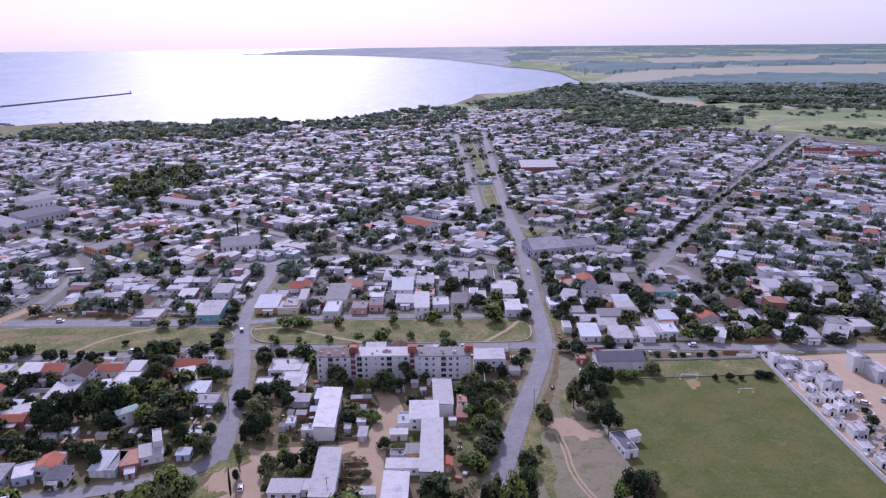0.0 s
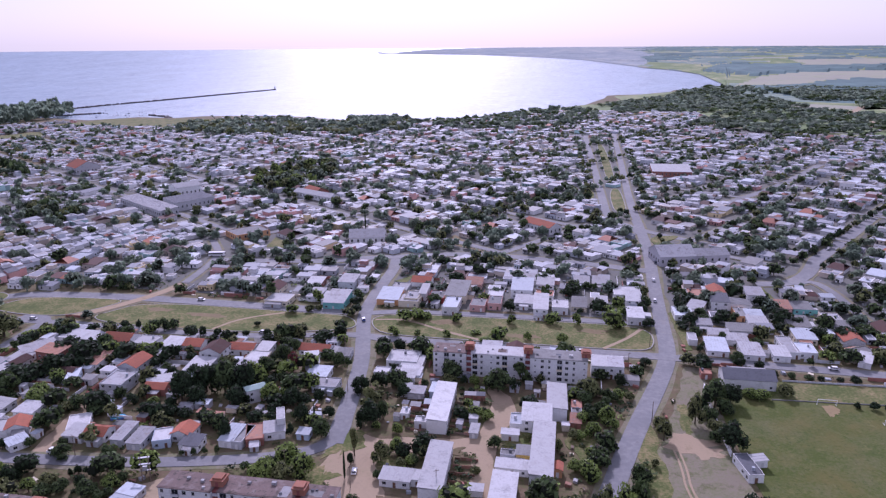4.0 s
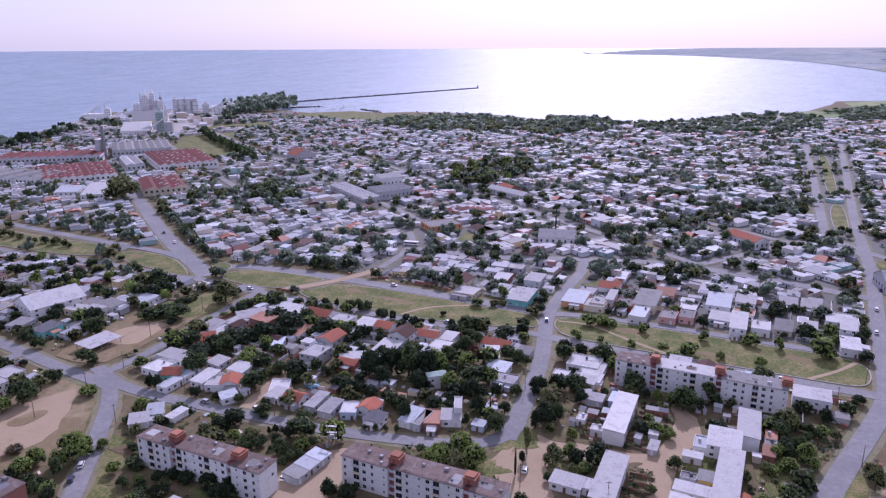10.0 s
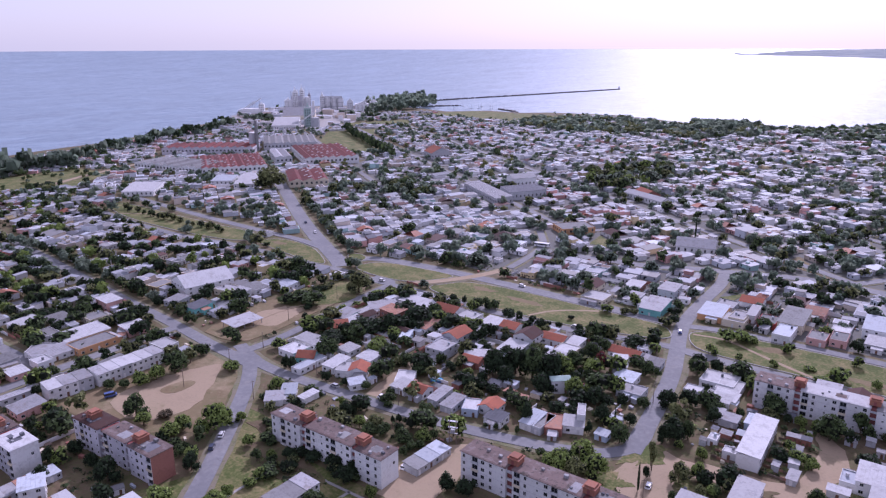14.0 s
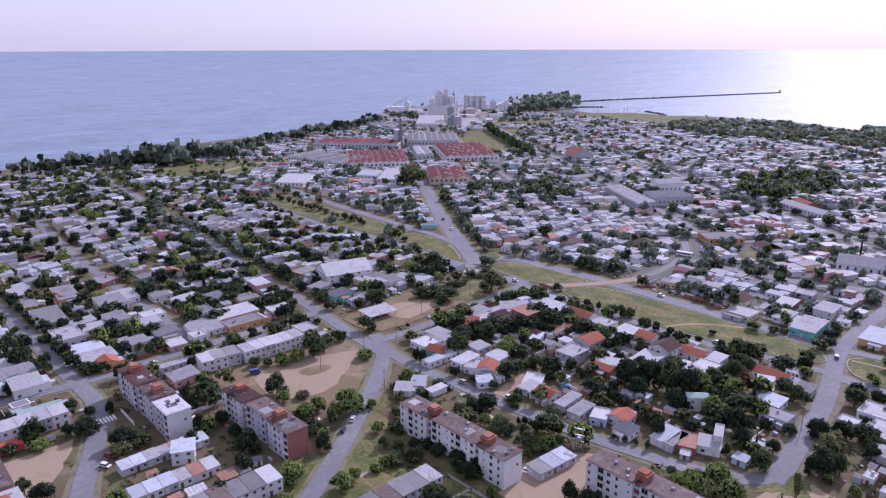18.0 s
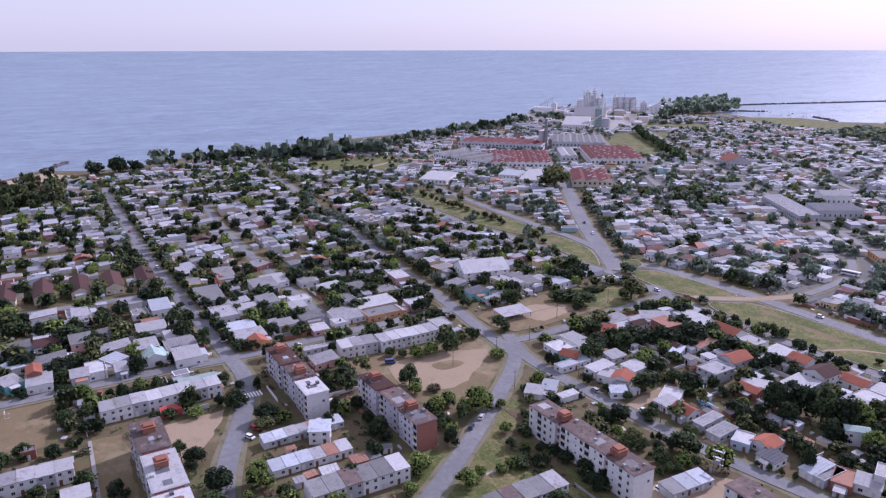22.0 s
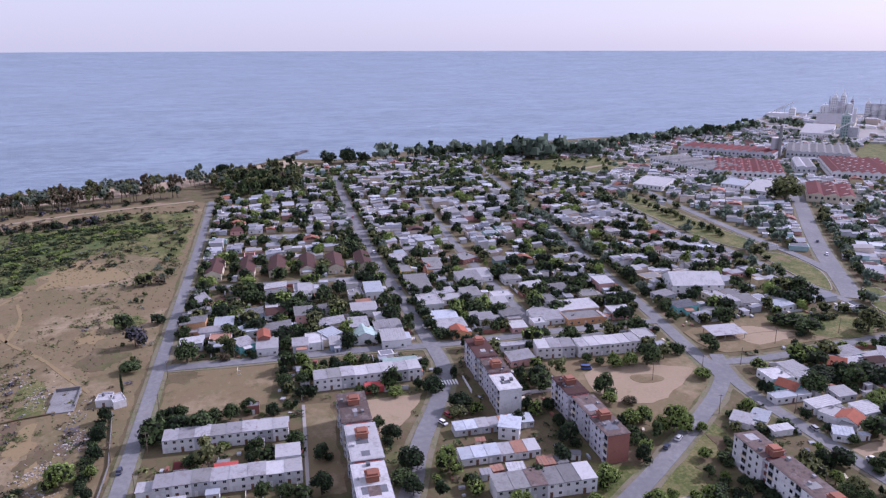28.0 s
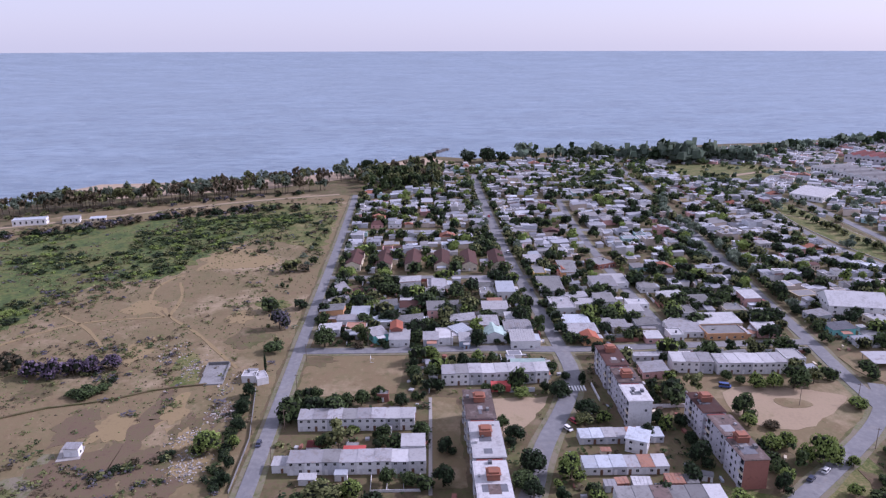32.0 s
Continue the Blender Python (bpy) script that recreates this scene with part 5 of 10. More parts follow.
house(-104.8, 224.5, 23, 7.6, 7.5, 3.4, 'white', 'white')
house(-104.4, 230.0, 23, 3.0, 9.1, 6.0, 'white', 'white')
house(-185.6, 249.2, 1, 9.9, 12.7, 5.0, 'grey', 'grey')
house(-168.3, 253.3, 32, 11.5, 6.5, 4.0, 'white', 'white')
house(-167.4, 248.7, 1, 9.5, 6.3, 3.2, 'tile', 'brick')
house(-214.2, 293.7, -1, 14.5, 10.6, 3.2, 'tile', 'white')
house(-200.1, 293.3, -1, 11.0, 9.9, 3.0, 'white', 'white')
house(-184.5, 291.8, -1, 9.8, 9.9, 3.4, 'white', 'white')
house(-174.2, 293.6, -1, 9.3, 9.0, 3.2, 'tile', 'white')
house(-149.2, 293.0, 1, 12.4, 8.0, 3.2, 'tile', 'white')
house(-138.9, 294.3, -1, 6.7, 9.5, 3.0, 'white', 'white')
house(-246.3, 276.7, 54, 15.4, 9.7, 3.4, 'grey', 'white')
house(-234.6, 292.7, -1, 20.4, 9.0, 3.4, 'white', 'white')
house(-216.6, 256.1, -1, 10.7, 7.1, 3.0, 'brown', 'grey')
house(-210.5, 253.2, 23, 4.6, 8.7, 3.0, 'blue', 'blue')
house(-181.0, 216.8, 29, 7.9, 11.3, 3.0, 'white', 'white')
house(-123.6, 249.0, 42, 8.1, 4.4, 6.0, 'green', 'white')
house(-114.6, 297.8, -1, 14.6, 7.8, 3.0, 'tile', 'white')
house(-112.2, 285.0, 22, 6.4, 11.4, 3.4, 'white', 'white')
house(-104.4, 273.3, -1, 9.3, 8.8, 3.0, 'blue', 'white')
house(-97.7, 263.5, 1, 10.6, 8.6, 3.0, 'grey', 'grey')
house(-99.8, 294.9, 1, 6.6, 7.7, 2.8, 'concrete', 'grey')
house(-125.6, 363.8, 1, 11.7, 18.3, 4.0, 'grey', 'teal')
house(-131.9, 366.9, 1, 6.0, 11.8, 3.0, 'white', 'white')
house(-97.5, 374.3, 1, 12.2, 17.1, 3.6, 'blue', 'orange')
house(-85.2, 370.9, 1, 11.1, 12.8, 3.4, 'white', 'cream')
house(-158.8, 361.0, -1, 13.7, 13.7, 3.0, 'white', 'cream')
house(-140.9, 371.4, -1, 8.0, 12.9, 3.0, 'grey', 'white')
house(-93.1, 224.6, 1, 4.7, 4.2, 2.6, 'blue', 'blue')
house(-71.0, 294.5, 1, 14.0, 12.2, 3.2, 'white', 'white')
house(-68.1, 278.6, -1, 7.4, 10.1, 2.8, 'grey', 'grey')
house(-64.5, 280.0, -1, 9.1, 7.3, 3.0, 'white', 'white')
house(-77.4, 279.5, 1, 6.7, 5.8, 2.8, 'white', 'grey')
house(-244.1, 220.7, -1, 14.8, 8.0, 3.2, 'white', 'white')
house(-242.3, 208.8, -1, 10.6, 10.4, 3.2, 'white', 'white')
house(-231.9, 207.4, 28, 8.4, 8.4, 3.2, 'tile', 'teal')
house(-225.5, 202.6, 91, 17.1, 5.3, 2.8, 'blue', 'white')
house(-215.3, 209.4, 1, 6.8, 11.4, 3.2, 'white', 'white')
house(-208.5, 208.4, 27, 7.1, 9.8, 3.2, 'white', 'white')
house(-202.9, 211.2, 30, 8.2, 8.8, 3.2, 'tile', 'white')
house(-194.9, 201.0, 59, 6.9, 5.8, 3.0, 'blue', 'white')
house(-221.8, 224.4, 91, 8.4, 7.1, 3.0, 'white', 'grey')
house(-208.3, 223.7, -1, 8.8, 8.1, 2.8, 'white', 'white')
house(-247.1, 241.9, 50, 10.9, 10.3, 3.4, 'tile', 'brick')
house(-245.4, 251.4, 91, 12.9, 5.9, 3.2, 'white', 'white')
house(-244.3, 260.9, -1, 6.3, 10.2, 3.2, 'brown', 'white')
house(-247.1, 265.1, 91, 10.0, 8.2, 3.0, 'white', 'white')
house(-212.9, 171.4, 43, 7.1, 7.4, 2.8, 'grey', 'white')
house(-212.8, 179.3, 41, 6.0, 8.2, 2.8, 'blue', 'white')
house(-203.0, 181.0, 91, 8.4, 3.5, 2.8, 'white', 'white')
house(-325.2, 131.3, 1, 8.2, 7.0, 3.4, 'white', 'white')
house(-339.5, 137.9, 42, 10.8, 10.7, 3.0, 'grey', 'white')
house(-355.9, 148.3, 91, 8.3, 11.6, 3.4, 'concrete', 'white')
house(-330.8, 138.5, 89, 16.7, 10.7, 3.0, 'grey', 'white')
house(-341.5, 159.0, 91, 22.1, 12.4, 3.4, 'white', 'cream')
house(-327.1, 156.2, 91, 19.7, 11.2, 3.4, 'concrete', 'orange')
house(-328.4, 178.8, 89, 11.4, 10.0, 3.6, 'white', 'pink')
house(-329.8, 175.0, 51, 6.7, 8.6, 3.0, 'grey', 'white')
house(-300.4, 110.0, 89, 13.6, 3.5, 3.0, 'grey', 'grey')
house(-226.1, 82.5, 64, 7.6, 7.3, 5.4, 'blue', 'white')
house(-352.3, -30.6, 89, 14.5, 6.6, 3.2, 'grey', 'white')
house(-330.9, -16.0, 115, 7.7, 9.1, 4.0, 'grey', 'teal')
house(-326.1, -4.9, 89, 9.8, 11.4, 4.0, 'white', 'white')
house(-333.3, -6.5, 91, 5.8, 9.8, 6.0, 'tile', 'brick')
house(-322.6, 10.3, 89, 7.1, 8.4, 4.5, 'grey', 'grey')
house(-327.3, 17.0, 91, 7.9, 12.7, 4.0, 'white', 'white')
house(-332.7, 25.2, 123, 8.7, 8.4, 4.0, 'blue', 'white')
house(-322.9, 26.7, 89, 5.2, 9.1, 3.4, 'white', 'blue')
house(-329.0, 41.2, 91, 12.2, 12.4, 3.4, 'green', 'white')
house(-320.9, 54.5, 89, 11.5, 12.3, 4.4, 'white', 'white')
house(-335.6, 54.3, 91, 13.6, 11.1, 4.0, 'grey', 'white')
house(-366.1, 46.2, 89, 13.8, 10.6, 3.4, 'white', 'white')
house(-373.6, 47.3, 91, 8.0, 8.8, 3.0, 'rust', 'cream')
house(-393.6, 44.6, 91, 8.2, 11.9, 3.0, 'concrete', 'white')
house(-394.1, 55.3, 89, 10.0, 15.3, 4.4, 'blue', 'white')
house(-413.2, 42.4, 91, 11.3, 9.8, 3.0, 'grey', 'white')
house(-409.4, 16.3, 91, 11.9, 13.7, 3.0, 'grey', 'white')
house(-406.2, 16.9, 89, 8.0, 11.8, 3.6, 'grey', 'white')
house(-403.2, -40.8, 113, 6.9, 12.4, 3.0, 'grey', 'grey')
house(-367.1, 83.0, 91, 12.3, 17.8, 4.4, 'grey', 'white')
house(-370.2, 97.6, 89, 13.3, 7.9, 3.4, 'white', 'white')
house(-373.0, 108.3, 91, 10.5, 11.9, 4.4, 'concrete', 'white')
house(-344.4, 85.7, 89, 13.4, 9.5, 3.4, 'blue', 'teal')
house(-331.7, 86.4, 91, 14.6, 10.6, 3.2, 'grey', 'blue')
house(-321.7, 88.0, 91, 7.6, 9.2, 3.6, 'tile', 'orange')
house(-400.0, 82.8, 89, 13.6, 21.1, 3.6, 'concrete', 'white')
house(-403.2, 115.3, 91, 14.3, 16.0, 3.6, 'grey', 'white')
house(-407.7, 123.4, 91, 13.6, 14.7, 3.6, 'white', 'white')
house(-428.3, 80.4, 89, 7.7, 17.8, 4.4, 'concrete', 'yellow')
house(-433.8, 96.0, 91, 7.1, 14.6, 3.4, 'tile', 'pink')
house(-432.2, 99.6, 89, 10.7, 20.3, 4.0, 'concrete', 'orange')
house(-453.6, 81.6, 91, 11.7, 14.0, 3.4, 'grey', 'cream')
house(-448.4, 125.2, 114, 13.9, 15.3, 3.0, 'concrete', 'brick')
house(-370.2, 125.9, 89, 11.5, 9.2, 3.0, 'white', 'white')
house(-359.8, 119.7, 91, 11.2, 8.8, 3.0, 'white', 'white')
house(-397.4, 140.2, 91, 9.7, 10.0, 3.4, 'concrete', 'white')
house(-337.1, 106.4, 91, 8.5, 8.5, 3.4, 'grey', 'white')
house(-322.2, 119.2, 89, 7.8, 8.0, 3.2, 'white', 'pink')
house(-289.9, 59.7, 91, 6.5, 7.9, 3.2, 'white', 'white')
house(-290.5, 52.4, 89, 14.8, 8.9, 4.4, 'green', 'white')
house(-288.1, -69.3, 89, 6.0, 6.0, 3.0, 'white', 'white')
house(-286.4, -64.2, 114, 4.8, 7.4, 3.0, 'white', 'white')
house(-230.7, -119.2, 89, 5.2, 3.5, 3.6, 'grey', 'white')
house(-266.9, -10.6, 89, 4.7, 3.7, 3.4, 'concrete', 'brick')

far_plants = []
# ---- factory, church, harbour and other large buildings ----
def hall(x, y, rot, w, d, h, roof, wall, label, bays=6, stripes=True, category="factory hall"):
    """A long works hall under a saw-tooth roof, bay by bay, with windows along the front."""
    ob = thing("factory_hall", x, y, 0, rot, label, category, "factory halls")
    v, f = box(-w / 2, -d / 2, -0.4, w / 2, d / 2, h)
    part("wall", mesh_of("wall", v, f[2:], "wall_" + wall), ob)
    step = w / bays
    for i in range(bays):
        x0, x1 = -w / 2 + i * step, -w / 2 + (i + 1) * step
        xm = x0 + step * 0.68
        v = [(x0, -d / 2 - 0.3, h), (xm, -d / 2 - 0.3, h + step * 0.2), (x1, -d / 2 - 0.3, h), (x0, d / 2 + 0.3, h), (xm, d / 2 + 0.3, h + step * 0.2), (x1, d / 2 + 0.3, h)]
        f = [(0, 1, 4, 3), (1, 2, 5, 4), (0, 2, 1), (3, 4, 5), (0, 3, 5, 2)]
        part("roof_bay", mesh_of("roof_bay", v, f, ["roof_" + roof, "wall_" + wall], [0, 0, 1, 1, 0]), ob)
        if stripes:
            for k, n in [(k, max(1, int(d / 17))) for k in range(max(1, int(d / 17))) if (i * 7 + k * 5) % 5]:
                yy = -d / 2 + (k + 0.3 + 0.4 * ((i * 5 + k * 3) % 7) / 7) * d / n
                a = 0.25 + 0.25 * ((i + k) % 2)
                za, zb = h + step * 0.2 * a / 0.68, h + step * 0.2 * (a + 0.3) / 0.68
                xa, xb = x0 + step * a, x0 + step * (a + 0.3)
                v = [(xa, yy, za + 0.05), (xb, yy, zb + 0.05), (xb, yy + 2.6, zb + 0.05), (xa, yy + 2.6, za + 0.05), (xa, yy, za - 0.1), (xb, yy, zb - 0.1), (xb, yy + 2.6, zb - 0.1), (xa, yy + 2.6, za - 0.1)]
                part("skylight", mesh_of("skylight", v, [(0, 1, 2, 3), (0, 4, 5, 1), (1, 5, 6, 2), (2, 6, 7, 3), (3, 7, 4, 0)], "roof_white"), ob)
    for k in range(int(w / 5)):
        part("window", window_mesh(2.2, 2.4), ob, m=pose(-w / 2 + (k + 0.5) * 5, -d / 2, h * 0.45))
    for k in range(int(d / 6)):
        part("window", window_mesh(2.2, 2.4), ob, m=pose(w / 2, -d / 2 + (k + 0.5) * 6, h * 0.45, 0, 0, 90))
        part("window", window_mesh(2.2, 2.4), ob, m=pose(-w / 2, -d / 2 + (k + 0.5) * 6, h * 0.45, 0, 0, -90))
    mark(corners(x, y, rot, w, d, 4), 3)
    return ob


hall(-711, 533, 56, 72, 100, 8, "factory_red", "white", "broad white-walled factory hall with red-brown saw-tooth roof", 9)
hall(-752, 489, 11, 97, 46, 7.5, "concrete", "white", "grey-roofed factory wing with white arcaded wall", 9)
hall(-838, 597, 40, 120, 50, 9, "factory_red", "lilac", "long red-roofed factory hall behind the main works", 12, False)
hall(-676, 650, 56, 66, 120, 9, "factory_red", "white", "factory hall with red roof striped by white skylights", 7)
hall(-704, 602, 56, 20, 70, 9, "grey", "grey", "narrow grey-roofed factory wing", 2, False)
hall(-802, 705, 50, 74, 90, 9, "concrete", "grey", "grey factory hall with low saw-tooth roofs", 8, False)
hall(-571, 522, 52, 40, 70, 6.5, "factory_red", "cream", "cream works building with three red saw-tooth roofs", 3)
chimney = thing("factory_chimney", -797, 641, 0, 0, "tall square brick factory chimney beside a tank tower", "chimney")
v, f = [], []
for z, r in ((0, 3.0), (14, 2.6), (40, 1.7), (41.5, 2.1)):
    v += [(math.cos(a) * r, math.sin(a) * r, z) for a in np.arange(12) * math.pi / 6]
f = [(k * 12 + i, k * 12 + (i + 1) % 12, (k + 1) * 12 + (i + 1) % 12, (k + 1) * 12 + i) for k in range(3) for i in range(12)] + [tuple(range(36, 48))]
part("shaft", mesh_of("shaft", v, f, "roof_concrete"), chimney)
v, f = box(-10, -5, 0, -2.5, 5, 24)
part("tower", mesh_of("tower", v, f, "wall_grey"), chimney)
v, f = box(-10.6, -5.6, 24, -1.9, 5.6, 25)
part("cornice", mesh_of("cornice", v, f, "wall_white"), chimney)


def big_house(x, y, rot, w, d, h, roof, wall, label, category, kind="gable", tall=2.2):
    ob = thing(category.replace(" ", "_"), x, y, 0, rot, label, category)
    part("wall", wall_shape(w, d, h, kind, "wall_" + wall), ob)
    part("roof", roof_shape(w, d, h, kind, mat="roof_" + roof, wall="wall_" + wall), ob)
    for length, m in ((w, pose(0, -d / 2, 0)), (d, pose(w / 2, 0, 0, 0, 0, 90)), (d, pose(-w / 2, 0, 0, 0, 0, -90))):
        for k in range(int(length / 4)):
            part("window", window_mesh(1.4, tall), ob, m=m @ pose(-length / 2 + (k + 0.5) * length / int(length / 4), 0, h * 0.35))
    mark(corners(x, y, rot, w, d, 2), 3)
    return ob


big_house(-339, 585, 58, 38, 22, 8, "dark", "grey", "long grey school with a slate-coloured roof and tall windows", "school", "lean")
big_house(-368, 630, 56, 26, 15, 10, "white", "white", "large white church nave with a pitched roof", "church", "gable")
big_house(-369, 568, -34, 82, 16, 6.5, "grey", "grey", "long hall with a grey metal roof", "hall", "lean")
big_house(-236, 635, -28, 51, 12, 5, "white", "white", "long white-roofed market hall", "hall", "gable")
big_house(-556, 737, 56, 28, 30, 8, "tile", "grey", "large grey building under an orange roof", "church", "gable")
big_house(-242, 649, 50, 17, 22, 5, "tile", "brick", "low building under a brick-red roof among trees", "house", "gable")
big_house(-19, 545, -43, 29, 13, 6, "tile", "white", "white school building with an orange tiled roof", "school", "gable")
big_house(110, 814, 0, 41, 34, 6, "white", "brick", "warehouse with a wide white roof", "warehouse", "lean")
big_house(-654, 382, 40, 30, 34, 5, "white", "white", "large white depot with a shallow metal roof", "warehouse", "lean")
big_house(-631, 462, 36, 22, 24, 5, "blue", "white", "white store with a pale blue roof", "warehouse", "lean")
big_house(-598, 470, 38, 25, 44, 6, "white", "white", "white store shed beside the factory", "warehouse", "lean")
big_house(-241, 496, 50, 27, 20, 4.5, "concrete", "orange", "orange-walled corner store with a flat roof", "store", "flat")
big_house(-146, 496, 14, 26, 19, 5, "grey", "white", "wide grey-roofed workshop by the street", "workshop", "gable")
big_house(70, 477, 14, 24, 22, 6.5, "grey", "lilac", "lilac-grey warehouse hall by the avenue", "warehouse", "gable")
big_house(94, 481, 14, 23, 14, 6, "grey", "lilac", "lilac-grey warehouse hall behind a yard", "warehouse", "gable")
big_house(-985, 860, 44, 44, 80, 8, "white", "white", "long white harbour warehouse", "warehouse", "lean")
big_house(-1060, 960, 44, 60, 60, 12, "grey", "cream", "cream harbour mill building", "mill", "gable")
big_house(-583, -312, 105, 25, 10, 5, "blue", "white", "white shore pavilion with a pale roof", "pavilion", "flat")
big_house(-590, -282, 105, 13, 9, 4, "grey", "white", "low white beach house with a grey roof", "pavilion", "lean")
big_house(-592, -261, 105, 12, 6, 3.2, "blue", "cream", "small cream beach hut beside the track", "hut", "lean")
big_house(478, 905, -15, 34, 12, 6, "factory_red", "pink", "red-roofed housing estate block", "housing block", "gable")
big_house(516, 872, -15, 36, 12, 6, "factory_red", "pink", "red-roofed housing estate block", "housing block", "gable")


def tower_works(x, y, rot, parts_of, label):
    ob = thing("harbour_silo", x, y, 0, rot, label, "silo", "harbour works")
    for name, a, b, w, d, h, mat in parts_of:
        if name == "silo":
            n = 14
            v = [(a + math.cos(i * 2 * math.pi / n) * w / 2, b + math.sin(i * 2 * math.pi / n) * w / 2, z) for z in (0, h) for i in range(n)] + [(a, b, h + w * 0.18)]
            f = [(i, (i + 1) % n, n + (i + 1) % n, n + i) for i in range(n)] + [(n + i, n + (i + 1) % n, 2 * n) for i in range(n)]
        else:
            v, f = box(a - w / 2, b - d / 2, 0, a + w / 2, b + d / 2, h)
        body = part(name, mesh_of(name, v, f, mat), ob)
        if name == "tower" and h > 15:
            # a smaller head, a rail and rows of dark openings
            v, f = boxes((a - w * 0.3, b - d * 0.3, h, a + w * 0.3, b + d * 0.3, h * 1.1), (a - w * 0.08, b - d * 0.08, h * 1.1, a + w * 0.08, b + d * 0.08, h * 1.25))
            part("head", mesh_of("head", v, f, mat), body)
            for level in range(int(h / 4.5)):
                for k in (-0.3, 0.0, 0.3):
                    v, f = box(a + k * w - 0.7, b - d / 2 - 0.08, level * 4.5 + 1.5, a + k * w + 0.7, b - d / 2 + 0.1, level * 4.5 + 3.3)
                    part("window", mesh_of("window", v, f, "glass_dark"), body)
        if name == "silo":
            for z in (h * 0.33, h * 0.66, h * 0.98):
                n = 14
                v = [(a + math.cos(i * 2 * math.pi / n) * (w / 2 + 0.25), b + math.sin(i * 2 * math.pi / n) * (w / 2 + 0.25), zz) for zz in (z, z + 0.8) for i in range(n)]
                part("hoop", mesh_of("hoop", v, [(i, (i + 1) % n, n + (i + 1) % n, n + i) for i in range(n)], "steel"), body)
    # sloping conveyors between the towers
    for k in range(2):
        x0, z0 = -20 + k * 14, 4 + k * 6
        v = [(x0, -8 + k * 3, z0), (x0 + 30, -8 + k * 3, z0 + 20), (x0 + 30, -6 + k * 3, z0 + 20), (x0, -6 + k * 3, z0), (x0, -8 + k * 3, z0 + 2), (x0 + 30, -8 + k * 3, z0 + 22), (x0 + 30, -6 + k * 3, z0 + 22), (x0, -6 + k * 3, z0 + 2)]
        part("conveyor", mesh_of("conveyor", v, box(0, 0, 0, 1, 1, 1)[1], "wall_white"), ob, "pale sloping conveyor bridge")
        v, f = boxes(*[(x0 + u - 0.4, -7.4 + k * 3, -0.5, x0 + u + 0.4, -6.6 + k * 3, z0 + u * 0.66) for u in (6, 16, 26)])
        part("trestle", mesh_of("trestle", v, f, "steel"), ob)
    mark(corners(x, y, rot, 60, 60), 3)


tower_works(-1216, 1091, 44, [("tower", 0, 0, 12, 12, 42, "wall_white"), ("tower", 14, 3, 9, 10, 46, "wall_white"), ("silo", 26, 0, 12, 0, 30, "wall_white"), ("tower", -16, 5, 16, 12, 24, "wall_white"), ("headhouse", 3, 0, 22, 6, 34, "wall_lilac"), ("gantry", 10, 0, 44, 3, 26, "wall_white"), ("mast", 20, 5, 0.9, 0.9, 52, "wall_white"), ("mast", 6, -8, 0.9, 0.9, 48, "wall_white"), ("chute", 38, 2, 5, 5, 22, "wall_white"), ("tower", 30, 10, 6, 6, 36, "wall_lilac"), ("mast", -9, 0, 1.2, 1.2, 44, "steel")], "pale harbour silo works with towers and gantries")
tower_works(-1165, 1139, 44, [("silo", 0, 0, 13, 0, 29, "wall_white"), ("silo", 14, 0, 13, 0, 29, "wall_white"), ("silo", 28, 0, 13, 0, 27, "wall_white"), ("tower", -12, 0, 9, 12, 33, "wall_white"), ("headhouse", 12, 0, 40, 5, 32, "wall_grey"), ("mast", 8, 0, 1.0, 1.0, 40, "steel")], "row of pale grain silos under a conveyor house")
tower_works(-964, 892, 44, [("tower", 0, 0, 12, 12, 33, "roof_green"), ("headhouse", 0, 0, 14, 8, 35, "wall_white"), ("annex", 12, 0, 14, 14, 16, "wall_grey")], "pale lilac-grey harbour tower block")
tower_works(-1105, 1185, 44, [("tower", 0, 0, 30, 18, 16, "wall_white"), ("tower", 26, 4, 16, 14, 20, "wall_white"), ("annex", 50, 0, 26, 14, 10, "wall_white"), ("tower", -26, 0, 14, 10, 22, "wall_white")], "cluster of pale harbour buildings")
tower_works(-1270, 1010, 44, [("annex", 0, 0, 40, 20, 9, "wall_white"), ("tower", 24, 0, 12, 12, 18, "wall_white"), ("annex", -20, 8, 14, 10, 6, "wall_white")], "low pale buildings at the harbour's edge")


# breakwaters of heaped stone
def mole(pts, width, name, label, top=1.2):
    r = random.Random(3)
    verts, faces = [], []
    p = smooth_line(pts)
    for a, b in zip(p, p[1:]):
        length = math.dist(a, b)
        for k in range(max(1, int(length / 4))):
            t = (k + 0.5) / max(1, int(length / 4))
            for _ in range(2):
                x, y = a[0] + (b[0] - a[0]) * t + r.uniform(-1, 1) * width / 2, a[1] + (b[1] - a[1]) * t + r.uniform(-1, 1) * width / 2
                s = r.uniform(1.6, 3.4)
                v, f = box(-s, -s, -4.4, s, s, top - 3 + r.uniform(-0.5, 1.1))
                c, q = math.cos(r.uniform(0, 3)), math.sin(r.uniform(0, 3))
                n = len(verts)
                verts += [(x + (u * c - w_ * q) * (0.75 if z > -4 else 1), y + (u * q + w_ * c) * (0.75 if z > -4 else 1), z) for u, w_, z in v]
                faces += [tuple(i + n for i in g) for g in f]
    ob = new(name, mesh_of(name, verts, faces, "rock"))
    tagged(ob, label, "breakwater", kind="stuff")


